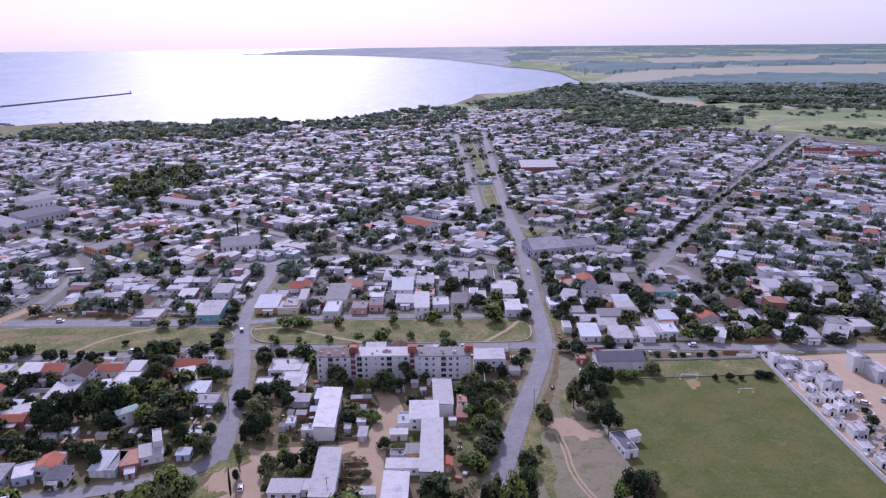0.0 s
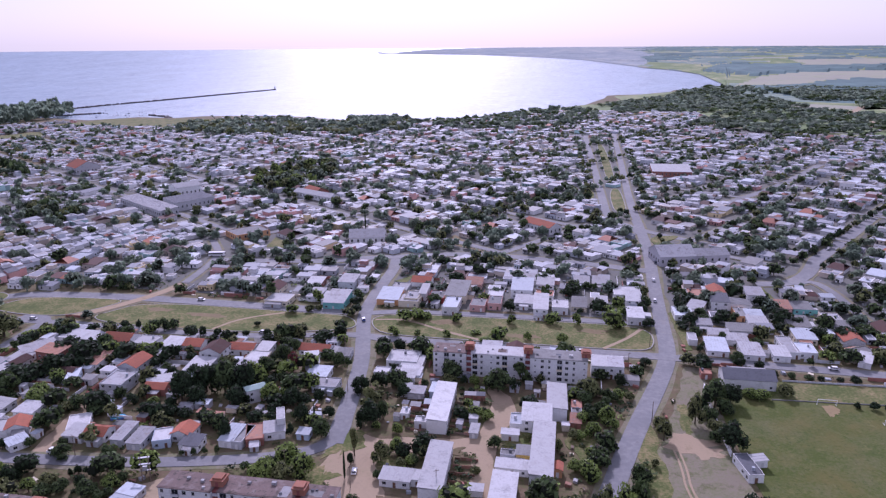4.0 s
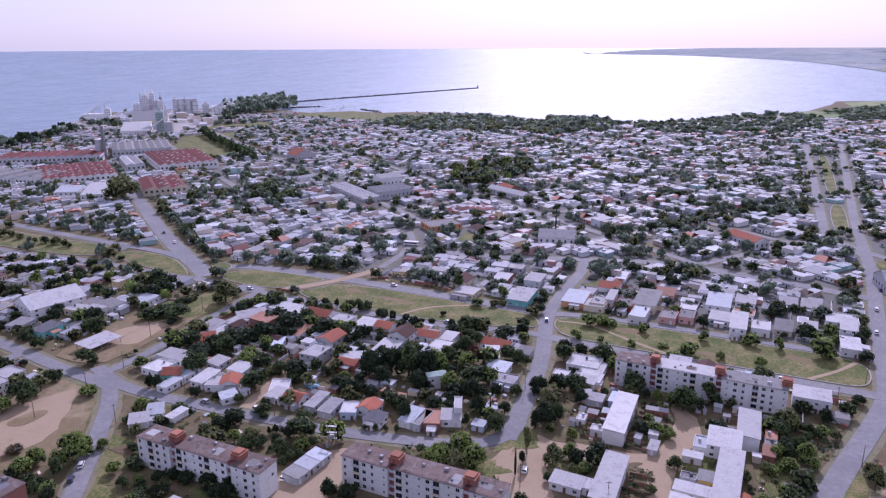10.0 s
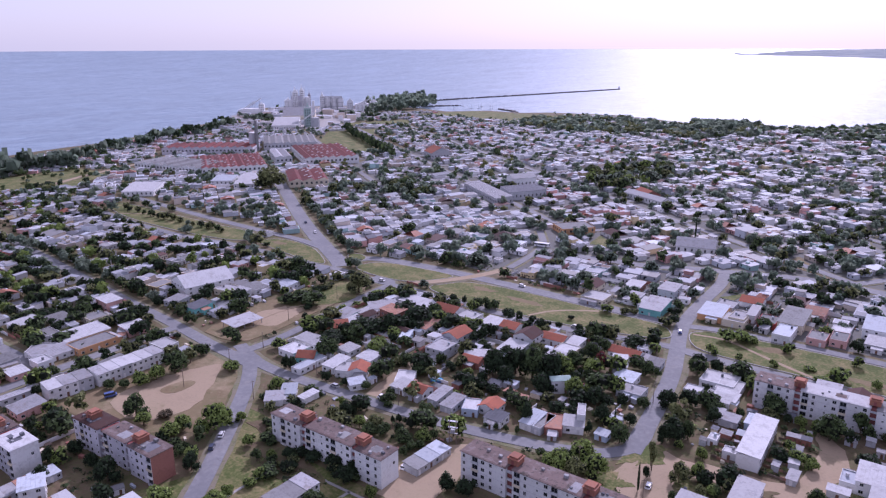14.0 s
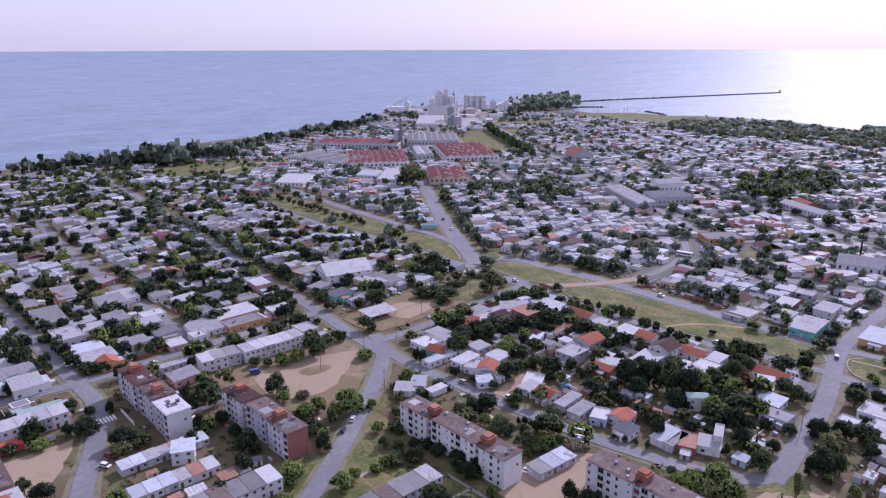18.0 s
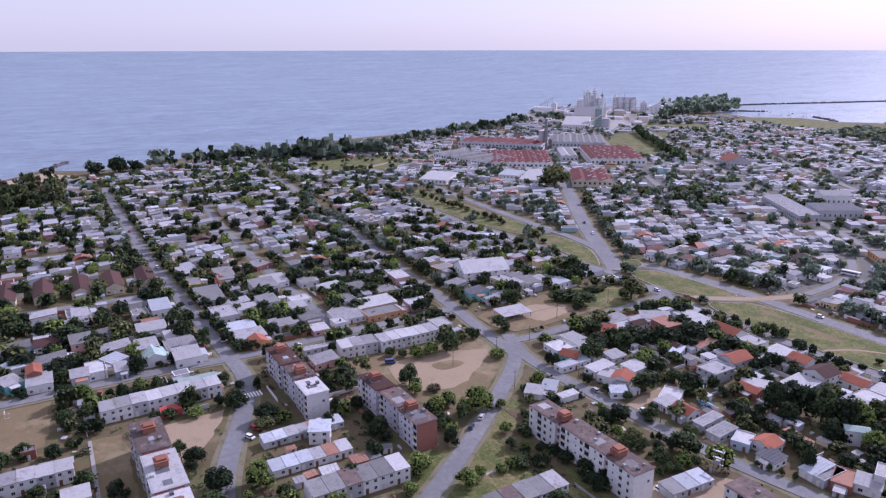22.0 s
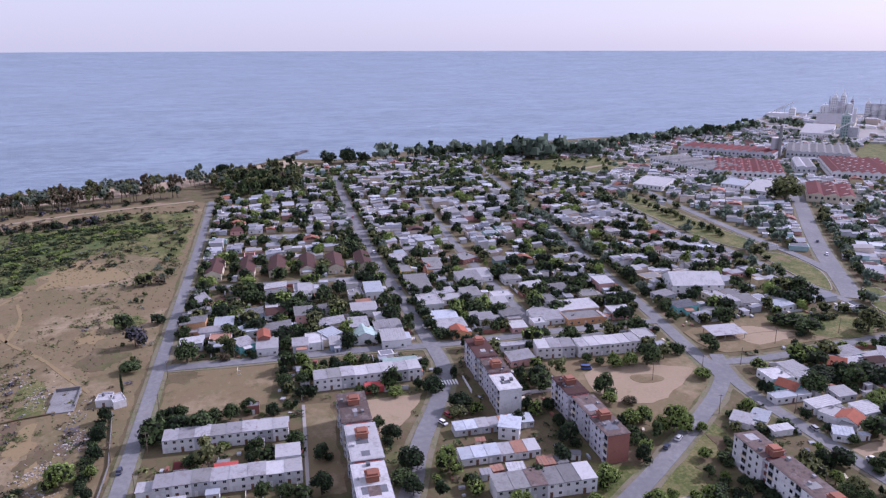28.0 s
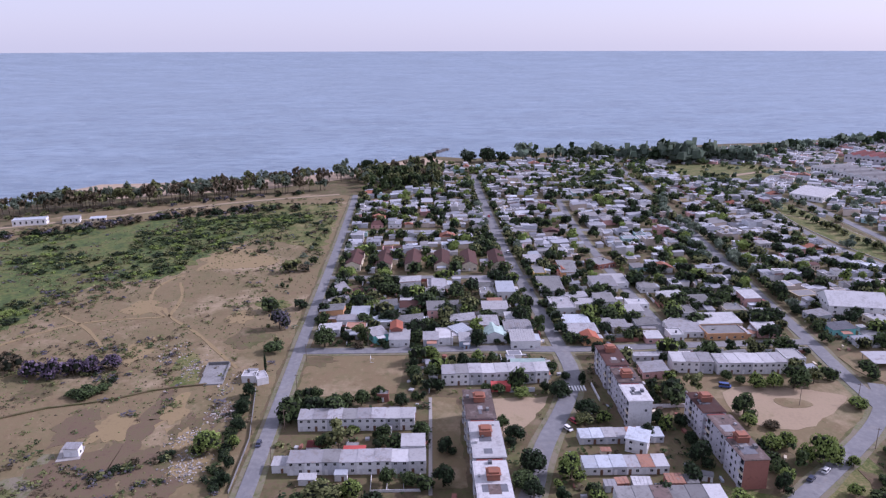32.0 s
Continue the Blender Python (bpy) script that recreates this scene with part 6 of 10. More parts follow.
mole([(-1108, 1335), (-1160, 1450), (-1179, 1527), (-1095, 1806), (-967, 2269)], 7, "breakwater", "long dark stone breakwater reaching into the bay", 2.6)
mole([(-770, 1292), (-830, 1385), (-848, 1391), (-889, 1410)], 6, "breakwater", "short curved stone mole of the small harbour", 2.2)
mole([(-1113, 1344), (-1060, 1400), (-1020, 1440)], 7, "breakwater", "stone quay of the small harbour", 2.2)
mole([(-955, 17), (-990, 34), (-1022, 49)], 3, "breakwater", "narrow dark groyne at the beach", 2.0)
light = thing("harbour_beacon", -967, 2269, -1, 0, "small beacon at the end of the breakwater", "beacon")
v, f = box(-1.5, -1.5, 0, 1.5, 1.5, 8)
part("tower", mesh_of("tower", v, f, "wall_grey"), light)
boat_rng = random.Random(4)
for k in range(22):
    x, y = -1000 + boat_rng.uniform(-70, 120), 1400 + boat_rng.uniform(-50, 60)
    boat = thing("sailing_boat", x, y, -3, boat_rng.uniform(0, 360), "small white sailing boat moored in the harbour", "boat", "moored boats")
    v = [(-3.2, -1, 0.8), (3.0, -0.9, 0.8), (4.6, 0, 1.0), (3.0, 0.9, 0.8), (-3.2, 1, 0.8), (-2.6, 0, -0.3), (3.2, 0, -0.3)]
    part("hull", mesh_of("hull", v, [(0, 1, 2, 3, 4), (0, 5, 6, 1), (1, 6, 2), (2, 6, 3), (3, 6, 5, 4), (4, 5, 0)], "car_white"), boat)
    v, f = box(-0.08, -0.08, 0.8, 0.08, 0.08, 10)
    part("mast", mesh_of("mast", v, f, "steel"), boat)

# ---- football ground, cemetery, walls ----
def long_wall(pts, height, thick, mat, name, label):
    p = [Vector(q) for q in pts]
    n = len(p)
    left, right = [], []
    for i, q in enumerate(p):
        d = (p[min(i + 1, n - 1)] - p[max(i - 1, 0)]).normalized()
        s = Vector((-d.y, d.x)) * thick / 2
        left.append(q + s)
        right.append(q - s)
    verts = [(q.x, q.y, z) for z in (-0.3, height) for side in (left, right) for q in side]
    faces = []
    for i in range(n - 1):
        a, b, c, d = i, n + i, 2 * n + i, 3 * n + i
        faces += [(a + 1, a, c, c + 1), (b, b + 1, d + 1, d), (c, d, d + 1, c + 1)]
    faces += [(0, n, 3 * n, 2 * n), (n - 1, 3 * n - 1, 4 * n - 1, 2 * n - 1)]
    return tagged(new(name, mesh_of(name, verts, faces, mat)), label, "wall", kind="structure")


long_wall([(60.4, 290), (60.1, 259), (61, 237)], 2.2, 0.25, "wall_white", "wall_pitch", "whitewashed wall along the football ground")
long_wall([(147, 304.4), (146.1, 272), (146.1, 248), (146, 228), (146.5, 190)], 2.0, 0.3, "wall_grey", "wall_cemetery", "grey-white cemetery wall beside the pitch")
long_wall([(86, 283.3), (145.5, 286.2)], 0.5, 0.2, "roof_concrete", "kerb_pitch", "low earth bank behind the goals")
long_wall([(94.7, 301.5), (144.7, 303)], 0.9, 0.15, "wall_grey", "wall_pitch_end", "low wall at the end of the pitch")
long_wall([(-258, -160), (-265.6, -145.7), (-269.5, -129), (-274, -118), (-279, -108.7), (-282, -98.3), (-284, -87)], 0.7, 0.9, "dry_soil", "bank_field", "low dark earth bank across the field")
long_wall([(-213.6, -12.3), (-203.6, -12.3), (-203.6, 4.1), (-213.6, 4.1)], 1.0, 0.15, "wall_white", "wall_garden", "low white garden wall before the terrace")
long_wall([(-213.6, -6.9), (-203.8, -6.9)], 1.0, 0.15, "wall_white", "wall_garden_side", "low white garden wall before the terrace")
long_wall([(-213.6, -1.4), (-203.8, -1.4)], 1.0, 0.15, "wall_white", "wall_garden_middle", "low white garden wall before the terrace")
long_wall([(-205, -58.4), (-238, -58.8), (-279, -65)], 1.0, 0.2, "roof_concrete", "fence_field", "old fence along the field road")
house(64.6, 228, -78, 13, 5, 3, "dark", "white", kind="flat")
house(68, 233, -78, 4, 7, 2.6, "white", "white", kind="lean")


def goal(x, y, rot, w, h):
    ob = thing("football_goal", x, y, 0.12, rot, "white football goal frame on the worn grass", "goal", "goals")
    for name, b in (("post", (-w / 2 - 0.06, -0.06, 0, -w / 2 + 0.06, 0.06, h)), ("post", (w / 2 - 0.06, -0.06, 0, w / 2 + 0.06, 0.06, h)), ("crossbar", (-w / 2 - 0.06, -0.07, h, w / 2 + 0.06, 0.07, h + 0.14))):
        v, f = box(*b)
        part(name, mesh_of(name, v, f, "road_paint"), ob)
    for s in (-1, 1):
        v, f = box(s * w / 2 - 0.05, 0.07, 0, s * w / 2 + 0.05, 1.6, 0.1)
        part("foot", mesh_of("foot", v, f, "road_paint"), ob)


goal(106.5, 282, 0, 7.3, 2.4)
goal(126, 268.8, 0, 6, 2.2)
goal(-305, -18, 0, 4, 1.8)
vrng = random.Random(15)
for x, y, w, d, h in ((150.5, 297, 5, 7, 5.5), (152, 288, 7, 6, 3.2), (157.5, 294, 8, 6, 4), (163, 288, 7, 7, 4.2), (156, 280, 8, 6, 3.6), (162, 272, 8, 8, 5.2), (153, 271, 5, 6, 3), (151, 262, 4, 6, 2.8), (157, 262, 5, 5, 3.2), (164, 262, 6, 5, 3.4), (151.5, 252, 4, 5, 2.8), (158, 254, 6, 5, 4.0), (163, 280, 5, 5, 3.2), (168, 292, 6, 6, 3.4), (150, 243, 3.6, 4, 2.6), (153, 235, 6, 7, 5.2), (151, 226, 4, 6, 2.8), (152, 216, 5, 6, 3), (184, 290, 7, 7, 7.2), (189, 282, 8, 12, 5), (196, 276, 8, 12, 4.6), (203, 268, 8, 12, 4.6)):
    units = 1 if w < 4.5 else vrng.choice((2, 3))
    for k in range(units):
        uw, ud, uh = w / units - 0.15, d * vrng.uniform(0.75, 1.0), h * vrng.uniform(0.65, 1.05)
        vault = thing("burial_vault", x - w / 2 + (k + 0.5) * w / units, y + vrng.uniform(-0.8, 0.8), 0, vrng.uniform(-2, 2), "whitewashed flat-roofed burial vault in the cemetery", "vault", "burial vaults")
        tone = vrng.choice(("white", "white", "white", "grey", "lilac"))
        v, f = box(-uw / 2, -ud / 2, -0.3, uw / 2, ud / 2, uh)
        part("wall", mesh_of("wall", v, f[2:], "wall_" + tone), vault)
        part("roof", roof_shape(uw, ud, uh, vrng.choice(("flat", "flat", "gable")), 0.12, mat=vrng.choice(("roof_white", "roof_white", "roof_grey", "roof_concrete")), wall="wall_" + tone), vault)
        v, f = boxes((-0.45, -ud / 2 - 0.03, 0, 0.45, -ud / 2 + 0.1, 1.9))
        part("door", mesh_of("door", v, f, "glass_dark"), vault)
        if vrng.random() < 0.6:
            v, f = boxes((-0.08, -ud / 2 + 0.1, uh, 0.08, -ud / 2 + 0.25, uh + 1.3), (-0.4, -ud / 2 + 0.1, uh + 0.8, 0.4, -ud / 2 + 0.25, uh + 0.95))
            part("cross", mesh_of("cross", v, f, "wall_white"), vault)
for k in range(60):
    x, y = vrng.uniform(149, 168), vrng.uniform(205, 300)
    grave = thing("grave", x, y, 0.1, vrng.choice((0, 90)), "low white tomb slab with a headstone", "grave", "graves")
    v, f = box(-0.6, -1.1, 0, 0.6, 1.1, 0.6)
    part("slab", mesh_of("slab", v, f, "wall_white" if k % 3 else "wall_grey"), grave)
    v, f = box(-0.5, 1.1, 0, 0.5, 1.3, 1.5)
    part("headstone", mesh_of("headstone", v, f, "wall_grey"), grave)

# zebra crossing
for k in range(7):
    v, f = box(-275, 66.4 + k * 1.25, 0.10, -270.8, 67.0 + k * 1.25, LAYER[0] + 0.19)
    tagged(new("crossing_stripe", mesh_of("crossing_stripe", v, f, "road_paint")), "white painted crossing stripe on the asphalt", "road marking", kind="structure")

# the pump hut and the ruin in the field
slab = thing("concrete_slab", -231, -120.5, 0, 12, "pale concrete slab under the hut", "slab")
v, f = box(-4.5, -4, 0, 4.5, 4, 0.25)
part("slab", mesh_of("slab", v, f, "kerb"), slab)
ruin = thing("ruined_slab", -293.5, -86, 0, 4, "grey broken concrete floor of a ruin", "ruin")
v, f = box(-10, -5, 0, 10, 5, 0.5)
part("floor", mesh_of("floor", v, f, "roof_concrete"), ruin)
for b in ((-10, -5, 0.5, 2, -4.6, 1.6), (-10, 4.6, 0.5, 6, 5, 1.3), (-10, -4.6, 0.5, -9.6, 4.6, 1.9)):
    v, f = box(*b)
    part("broken_wall", mesh_of("broken_wall", v, f, "roof_concrete"), ruin)

# builders' rubble and litter tipped at the edge of the field
rub = random.Random(15)
verts, faces = [], []
for cx, cy, rx, ry, count in ((-259, -74, 9, 6, 200), (-240, -82, 8, 6, 150), (-221, -77, 9, 8, 260), (-300, -98, 14, 6, 120), (-318, -112, 12, 6, 110), (-282, -78, 14, 4, 70)):
    for _ in range(count):
        x, y, s = cx + rub.gauss(0, 0.5) * rx, cy + rub.gauss(0, 0.5) * ry, rub.uniform(0.08, 0.3) * rub.choice((1, 1, 1.6))
        if y > -63:
            continue
        v, f = box(-s, -s * rub.uniform(0.4, 1), -0.1, s, s * rub.uniform(0.4, 1), s * rub.uniform(0.3, 0.9))
        a, n = rub.uniform(0, 3.1), len(verts)
        verts += [(x + p * math.cos(a) - q * math.sin(a), y + p * math.sin(a) + q * math.cos(a), z + 0.15) for p, q, z in v]
        faces += [tuple(i + n for i in g) for g in f[1:]]
tufts = {}
for _ in range(15000):
    x, y = rub.uniform(-560, -150), rub.uniform(-300, -60)
    if noise.noise((x * 0.05, y * 0.05, 3)) + rub.uniform(-0.5, 0.5) < 0.05 or plan_at(x, y) in (1, 3):
        continue
    s, t = rub.uniform(0.25, 0.75), rub.uniform(0, 1.5)
    tv, tf = tufts.setdefault(rub.choice(("leaf_brown", "leaf_olive", "leaf_olive")), ([], []))
    n = len(tv)
    tv += [(x + math.cos(t + a) * s * rub.uniform(0.7, 1.3), y + math.sin(t + a) * s * rub.uniform(0.7, 1.3), 0.05) for a in (0, 1.57, 3.14, 4.71)] + [(x + rub.uniform(-0.2, 0.2), y + rub.uniform(-0.2, 0.2), s * rub.uniform(0.6, 1.1))]
    tf += [(n + i, n + (i + 1) % 4, n + 4) for i in range(4)]
for key, (tv, tf) in tufts.items():
    tagged(new("tussocks", mesh_of("tussocks", tv, tf, key)), "low dry grass tussocks scattered over the field", "grass", kind="stuff")
tagged(new("rubble", mesh_of("rubble", verts, faces, "rubble")), "pale builders' rubble and litter strewn on the ground", "rubble", kind="stuff")


# ---- vehicles ----
def car(x, y, rot, paint, word, z=0.2, van=False):
    ob = thing("van" if van else "car", x, y, z, rot, f"{word} {'van' if van else 'car'} parked by the street", "van" if van else "car", "parked vehicles")
    L, W, h1, h2 = (4.9, 1.95, 1.15, 2.0) if van else (4.1, 1.7, 0.85, 1.42)
    a, b = (-2.3, 1.35) if van else (-1.5, 0.75)
    v = []
    for yy, s in ((-W / 2, 1), (W / 2, -1)):
        i = yy + s * 0.16
        v += [(-L / 2, yy, 0.3), (L / 2, yy, 0.3), (L / 2, yy, h1 - 0.15), (L / 2 - 0.9, yy, h1), (-L / 2 + 0.1, yy, h1), (-L / 2, yy, h1 - 0.1)]
    f = [(0, 1, 2, 3, 4, 5), (11, 10, 9, 8, 7, 6)] + [(i, i + 6, (i + 1) % 6 + 6, (i + 1) % 6) for i in range(6)]
    part("body", mesh_of("body", v, f, paint), ob)
    v = [(a - 0.35, -W / 2 + 0.05, h1), (b + 0.6, -W / 2 + 0.05, h1), (b, -W / 2 + 0.18, h2), (a, -W / 2 + 0.18, h2), (a - 0.35, W / 2 - 0.05, h1), (b + 0.6, W / 2 - 0.05, h1), (b, W / 2 - 0.18, h2), (a, W / 2 - 0.18, h2)]
    part("cabin", mesh_of("cabin", v, [(0, 1, 2, 3), (5, 4, 7, 6), (1, 5, 6, 2), (4, 0, 3, 7)], "glass_dark"), ob)
    v, f = box(a - 0.05, -W / 2 + 0.16, h2 - 0.06, b + 0.05, W / 2 - 0.16, h2 + 0.04)
    part("roof", mesh_of("roof", v, f, paint), ob)
    for wx in (-L * 0.31, L * 0.31):
        for wy in (-W / 2 + 0.02, W / 2 - 0.02):
            n = 10
            v = [(wx + math.cos(i * 2 * math.pi / n) * 0.31, wy + s, 0.31 + math.sin(i * 2 * math.pi / n) * 0.31) for s in (-0.1, 0.1) for i in range(n)]
            f = [(i, (i + 1) % n, n + (i + 1) % n, n + i) for i in range(n)] + [tuple(range(n))[::-1], tuple(range(n, 2 * n))]
            wheel = part("wheel", mesh_of("wheel", v, f, "rubber"), ob)


car(20.5, 236, 68, "car_dark", "dark blue", 0.35)
car(171, 266, 20, "car_white", "white")
car(169.6, 258.7, -30, "car_white", "white")
car(179, 261, 40, "car_silver", "silver")
car(-68, 205.5, 100, "car_white", "white")
car(-178.5, 199, 175, "car_white", "white", 0.3, van=True)
car(-139.8, 166.6, 95, "car_white", "white")
car(-208.4, 142, 130, "car_white", "white", 0.3)
car(-202.6, 195.5, 178, "car_silver", "silver", 0.3)
car(-204, 134.5, 130, "car_dark", "dark", 0.3)
car(-271.5, 134, 70, "car_blue", "blue", 0.2, van=True)
car(-239.6, 60.2, 28, "car_white", "white", 0.4)
car(-245, 63.6, 28, "car_red", "red", 0.4)
car(-233.9, -54.5, 0, "car_dark", "dark", 0.3)
car(-336, 74, 0, "car_white", "white", 0.4)
car(-399, 72, 0, "car_dark", "dark", 0.4)
car(-104, 341, 110, "car_blue", "blue", 0.4)
car(-86.4, 315, 170, "car_dark", "dark", 0.4)
car(51, 395, 88, "car_white", "white", 0.35)
car(-400, 372, -34, "car_white", "white", 0.35)
car(24, 205, 72, "car_silver", "silver", 0.3)

for x, y, turn, paint, word in ((-311, 104, 90, "car_white", "white"), (-421, 92, 91, "car_silver", "silver"), (-541, 20, 90, "car_dark", "dark"), (-372, 199, 5, "car_red", "red"), (-205, 356, 0, "car_white", "white"), (-150, 316, 172, "car_silver", "silver"), (59, 470, 90, "car_dark", "dark"), (54, 432, 88, "car_white", "white"), (181, 520, 58, "car_white", "white"), (-116, 400, 98, "car_white", "white"), (-480, 68, 2, "car_white", "white"), (-590, 66, 0, "car_red", "red"), (-430, 390, -34, "car_dark", "dark"), (-280, 314, 0, "car_white", "white"), (10, 318, 0, "car_silver", "silver"), (120, 317, 177, "car_white", "white")):
    car(x, y, turn, paint, word, 0.42)
bus = thing("bus", -238.5, 440.7, 0.35, 12, "white city bus standing at the roadside", "bus", "parked vehicles")
v, f = box(-5.5, -1.25, 0.4, 5.5, 1.25, 3.0)
part("body", mesh_of("body", v, f, "car_white"), bus)
v, f = boxes((-5.3, -1.29, 1.5, 4.4, -1.24, 2.4), (-5.3, 1.24, 1.5, 4.4, 1.29, 2.4), (5.48, -1.1, 1.3, 5.54, 1.1, 2.6))
part("window_band", mesh_of("window_band", v, f, "glass_dark"), bus)
for wx in (-3.4, 3.4):
    for wy in (-1.2, 1.2):
        v = [(wx + math.cos(i * math.pi / 5) * 0.48, wy + s, 0.48 + math.sin(i * math.pi / 5) * 0.48) for s in (-0.14, 0.14) for i in range(10)]
        part("wheel", mesh_of("wheel", v, [(i, (i + 1) % 10, 10 + (i + 1) % 10, 10 + i) for i in range(10)] + [tuple(range(10))[::-1], tuple(range(10, 20))], "rubber"), bus)


# ---- poles ----
def pole(x, y, rot=0, h=8.5):
    ob = thing("utility_pole", x, y, 0, rot, "slim wooden utility pole with a crossarm", "utility pole", "utility poles")
    n = 6
    v = [(math.cos(i * math.pi / 3) * r, math.sin(i * math.pi / 3) * r, z) for z, r in ((-0.3, 0.16), (h, 0.1)) for i in range(n)]
    f = [(i, (i + 1) % n, n + (i + 1) % n, n + i) for i in range(n)] + [tuple(range(n, 2 * n))]
    part("pole", mesh_of("pole", v, f, "pole_wood"), ob)
    v, f = box(-0.9, -0.06, h - 0.7, 0.9, 0.06, h - 0.55)
    part("crossarm", mesh_of("crossarm", v, f, "pole_wood"), ob)


for q in ((-91.9, 202.9), (-72.1, 217.9), (-256.3, 182.4), (-259.4, 204.2), (-254.6, 157.3), (-306, -47.5), (-241.6, -58.6), (-218.9, -47), (-38.2, 199.6), (14, 224), (30, 303), (-66.7, 196.9), (36, 258), (42, 330), (62, 345), (63, 385), (64, 425), (-88, 262), (-101, 300), (-120, 384), (-320, -20), (-320, 20), (-320, 100), (-222, 168), (-170, 199), (-215, 197), (-276, 235), (-280, 275), (-245, -47), (-275, -47), (-350, -47), (-390, -47)):
    pole(*q, rot=(q[0] * 37) % 180)
trafo = thing("transformer_platform", -135.8, 189.2, 0, 20, "steel transformer platform carried by two poles", "transformer")
for a in (-1.3, 1.3):
    v, f = box(a - 0.15, -0.15, 0, a + 0.15, 0.15, 9.5)
    part("pole", mesh_of("pole", v, f, "pole_wood"), trafo)
for z in (4.2, 6.5, 9.0):
    v, f = box(-1.8, -0.4, z, 1.8, 0.4, z + 0.2)
    part("beam", mesh_of("beam", v, f, "steel"), trafo)
v, f = box(-0.7, -0.5, 4.4, 0.7, 0.5, 5.8)
part("transformer", mesh_of("transformer", v, f, "steel"), trafo)
# garden plots beside the white rows
plot_rng = random.Random(8)
for x, y0, y1 in ((-36.5, 236, 266), (-31, 196, 220), (-53, 236, 264)):
    for y in np.arange(y0, y1, 4.6):
        fence = thing("garden_fence", x, y, 0, plot_rng.uniform(-4, 4), "low brown board fence between garden plots", "fence", "garden fences")
        for k in range(4):
            v, f = box(-4.2 + k * 2.1, -0.05, 0, -2.14 + k * 2.1, 0.05, plot_rng.uniform(0.8, 1.3))
            part("board", mesh_of("board", v, f, plot_rng.choice(("pole_wood", "door_wood", "roof_rust"))), fence)
        for k in range(3):
            h = plot_rng.uniform(0.7, 1.9)
            far_plants.append((x + plot_rng.uniform(-4, 4), y + 2.3 + plot_rng.uniform(-1, 1), h))
# small extras on the terraces
awning = thing("canopy", -274.2, 38.5, 0, 91, "bright red canopy in front of the terrace", "canopy")
v, f = box(-4, -3, 2.6, 4, 2, 3.0)
part("roof", mesh_of("roof", v, f, "wall_red"), awning)
for a in (-3.7, 3.7):
    v, f = box(a - 0.1, -2.8, 0, a + 0.1, -2.6, 2.6)
    part("post", mesh_of("post", v, f, "steel"), awning)
v, f = box(-4, -3.06, 0.4, 4, -2.96, 2.6)
part("panel", mesh_of("panel", v, f, "wall_red"), awning)
shade = thing("canopy", -226, -19, 0, 89, "flat red canopy behind the terrace", "canopy")
v, f = box(-4, -2, 2.6, 4, 2, 2.8)
part("roof", mesh_of("roof", v, f, "wall_red"), shade)
for a, b in ((-3.8, -1.8), (3.8, -1.8), (-3.8, 1.8), (3.8, 1.8)):
    v, f = box(a - 0.08, b - 0.08, 0, a + 0.08, b + 0.08, 2.6)
    part("post", mesh_of("post", v, f, "steel"), shade)
pool = thing("garden_pool", -171, 226, 0, 20, "round blue plastic garden pool", "pool")
v = [(math.cos(i * math.pi / 8) * 3, math.sin(i * math.pi / 8) * 2.2, z) for z in (0, 0.9) for i in range(16)]
part("rim", mesh_of("rim", v, [(i, (i + 1) % 16, 16 + (i + 1) % 16, 16 + i) for i in range(16)], "car_blue"), pool)
part("water", mesh_of("water", [(a * 0.97, b * 0.97, 0.75) for a, b, c in v[:16]], [tuple(range(16))], "pool_water"), pool)

# ---- trees ----
def leaf_cards(centres, outward, size, r):
    """Small leaf clumps: tilted four-cornered cards round the given places."""
    n = len(centres)
    nrm = outward + r.normal(0, 0.55, (n, 3))
    nrm /= np.linalg.norm(nrm, axis=1)[:, None]
    side = np.cross(nrm, r.normal(0, 1, (n, 3)))
    side /= np.linalg.norm(side, axis=1)[:, None]
    up = np.cross(nrm, side)
    s = (size * r.uniform(0.6, 1.35, n))[:, None]
    v = np.stack([centres - side * s - up * s * 0.55, centres + side * s * 0.9 - up * s * 0.7, centres + side * s + up * s * 0.6, centres - side * s * 0.8 + up * s * 0.75], 1)
    v[:, 1:3] += nrm[:, None] * (s * 0.35)[:, None]
    return v.reshape(-1, 3), np.arange(n * 4).reshape(n, 4)


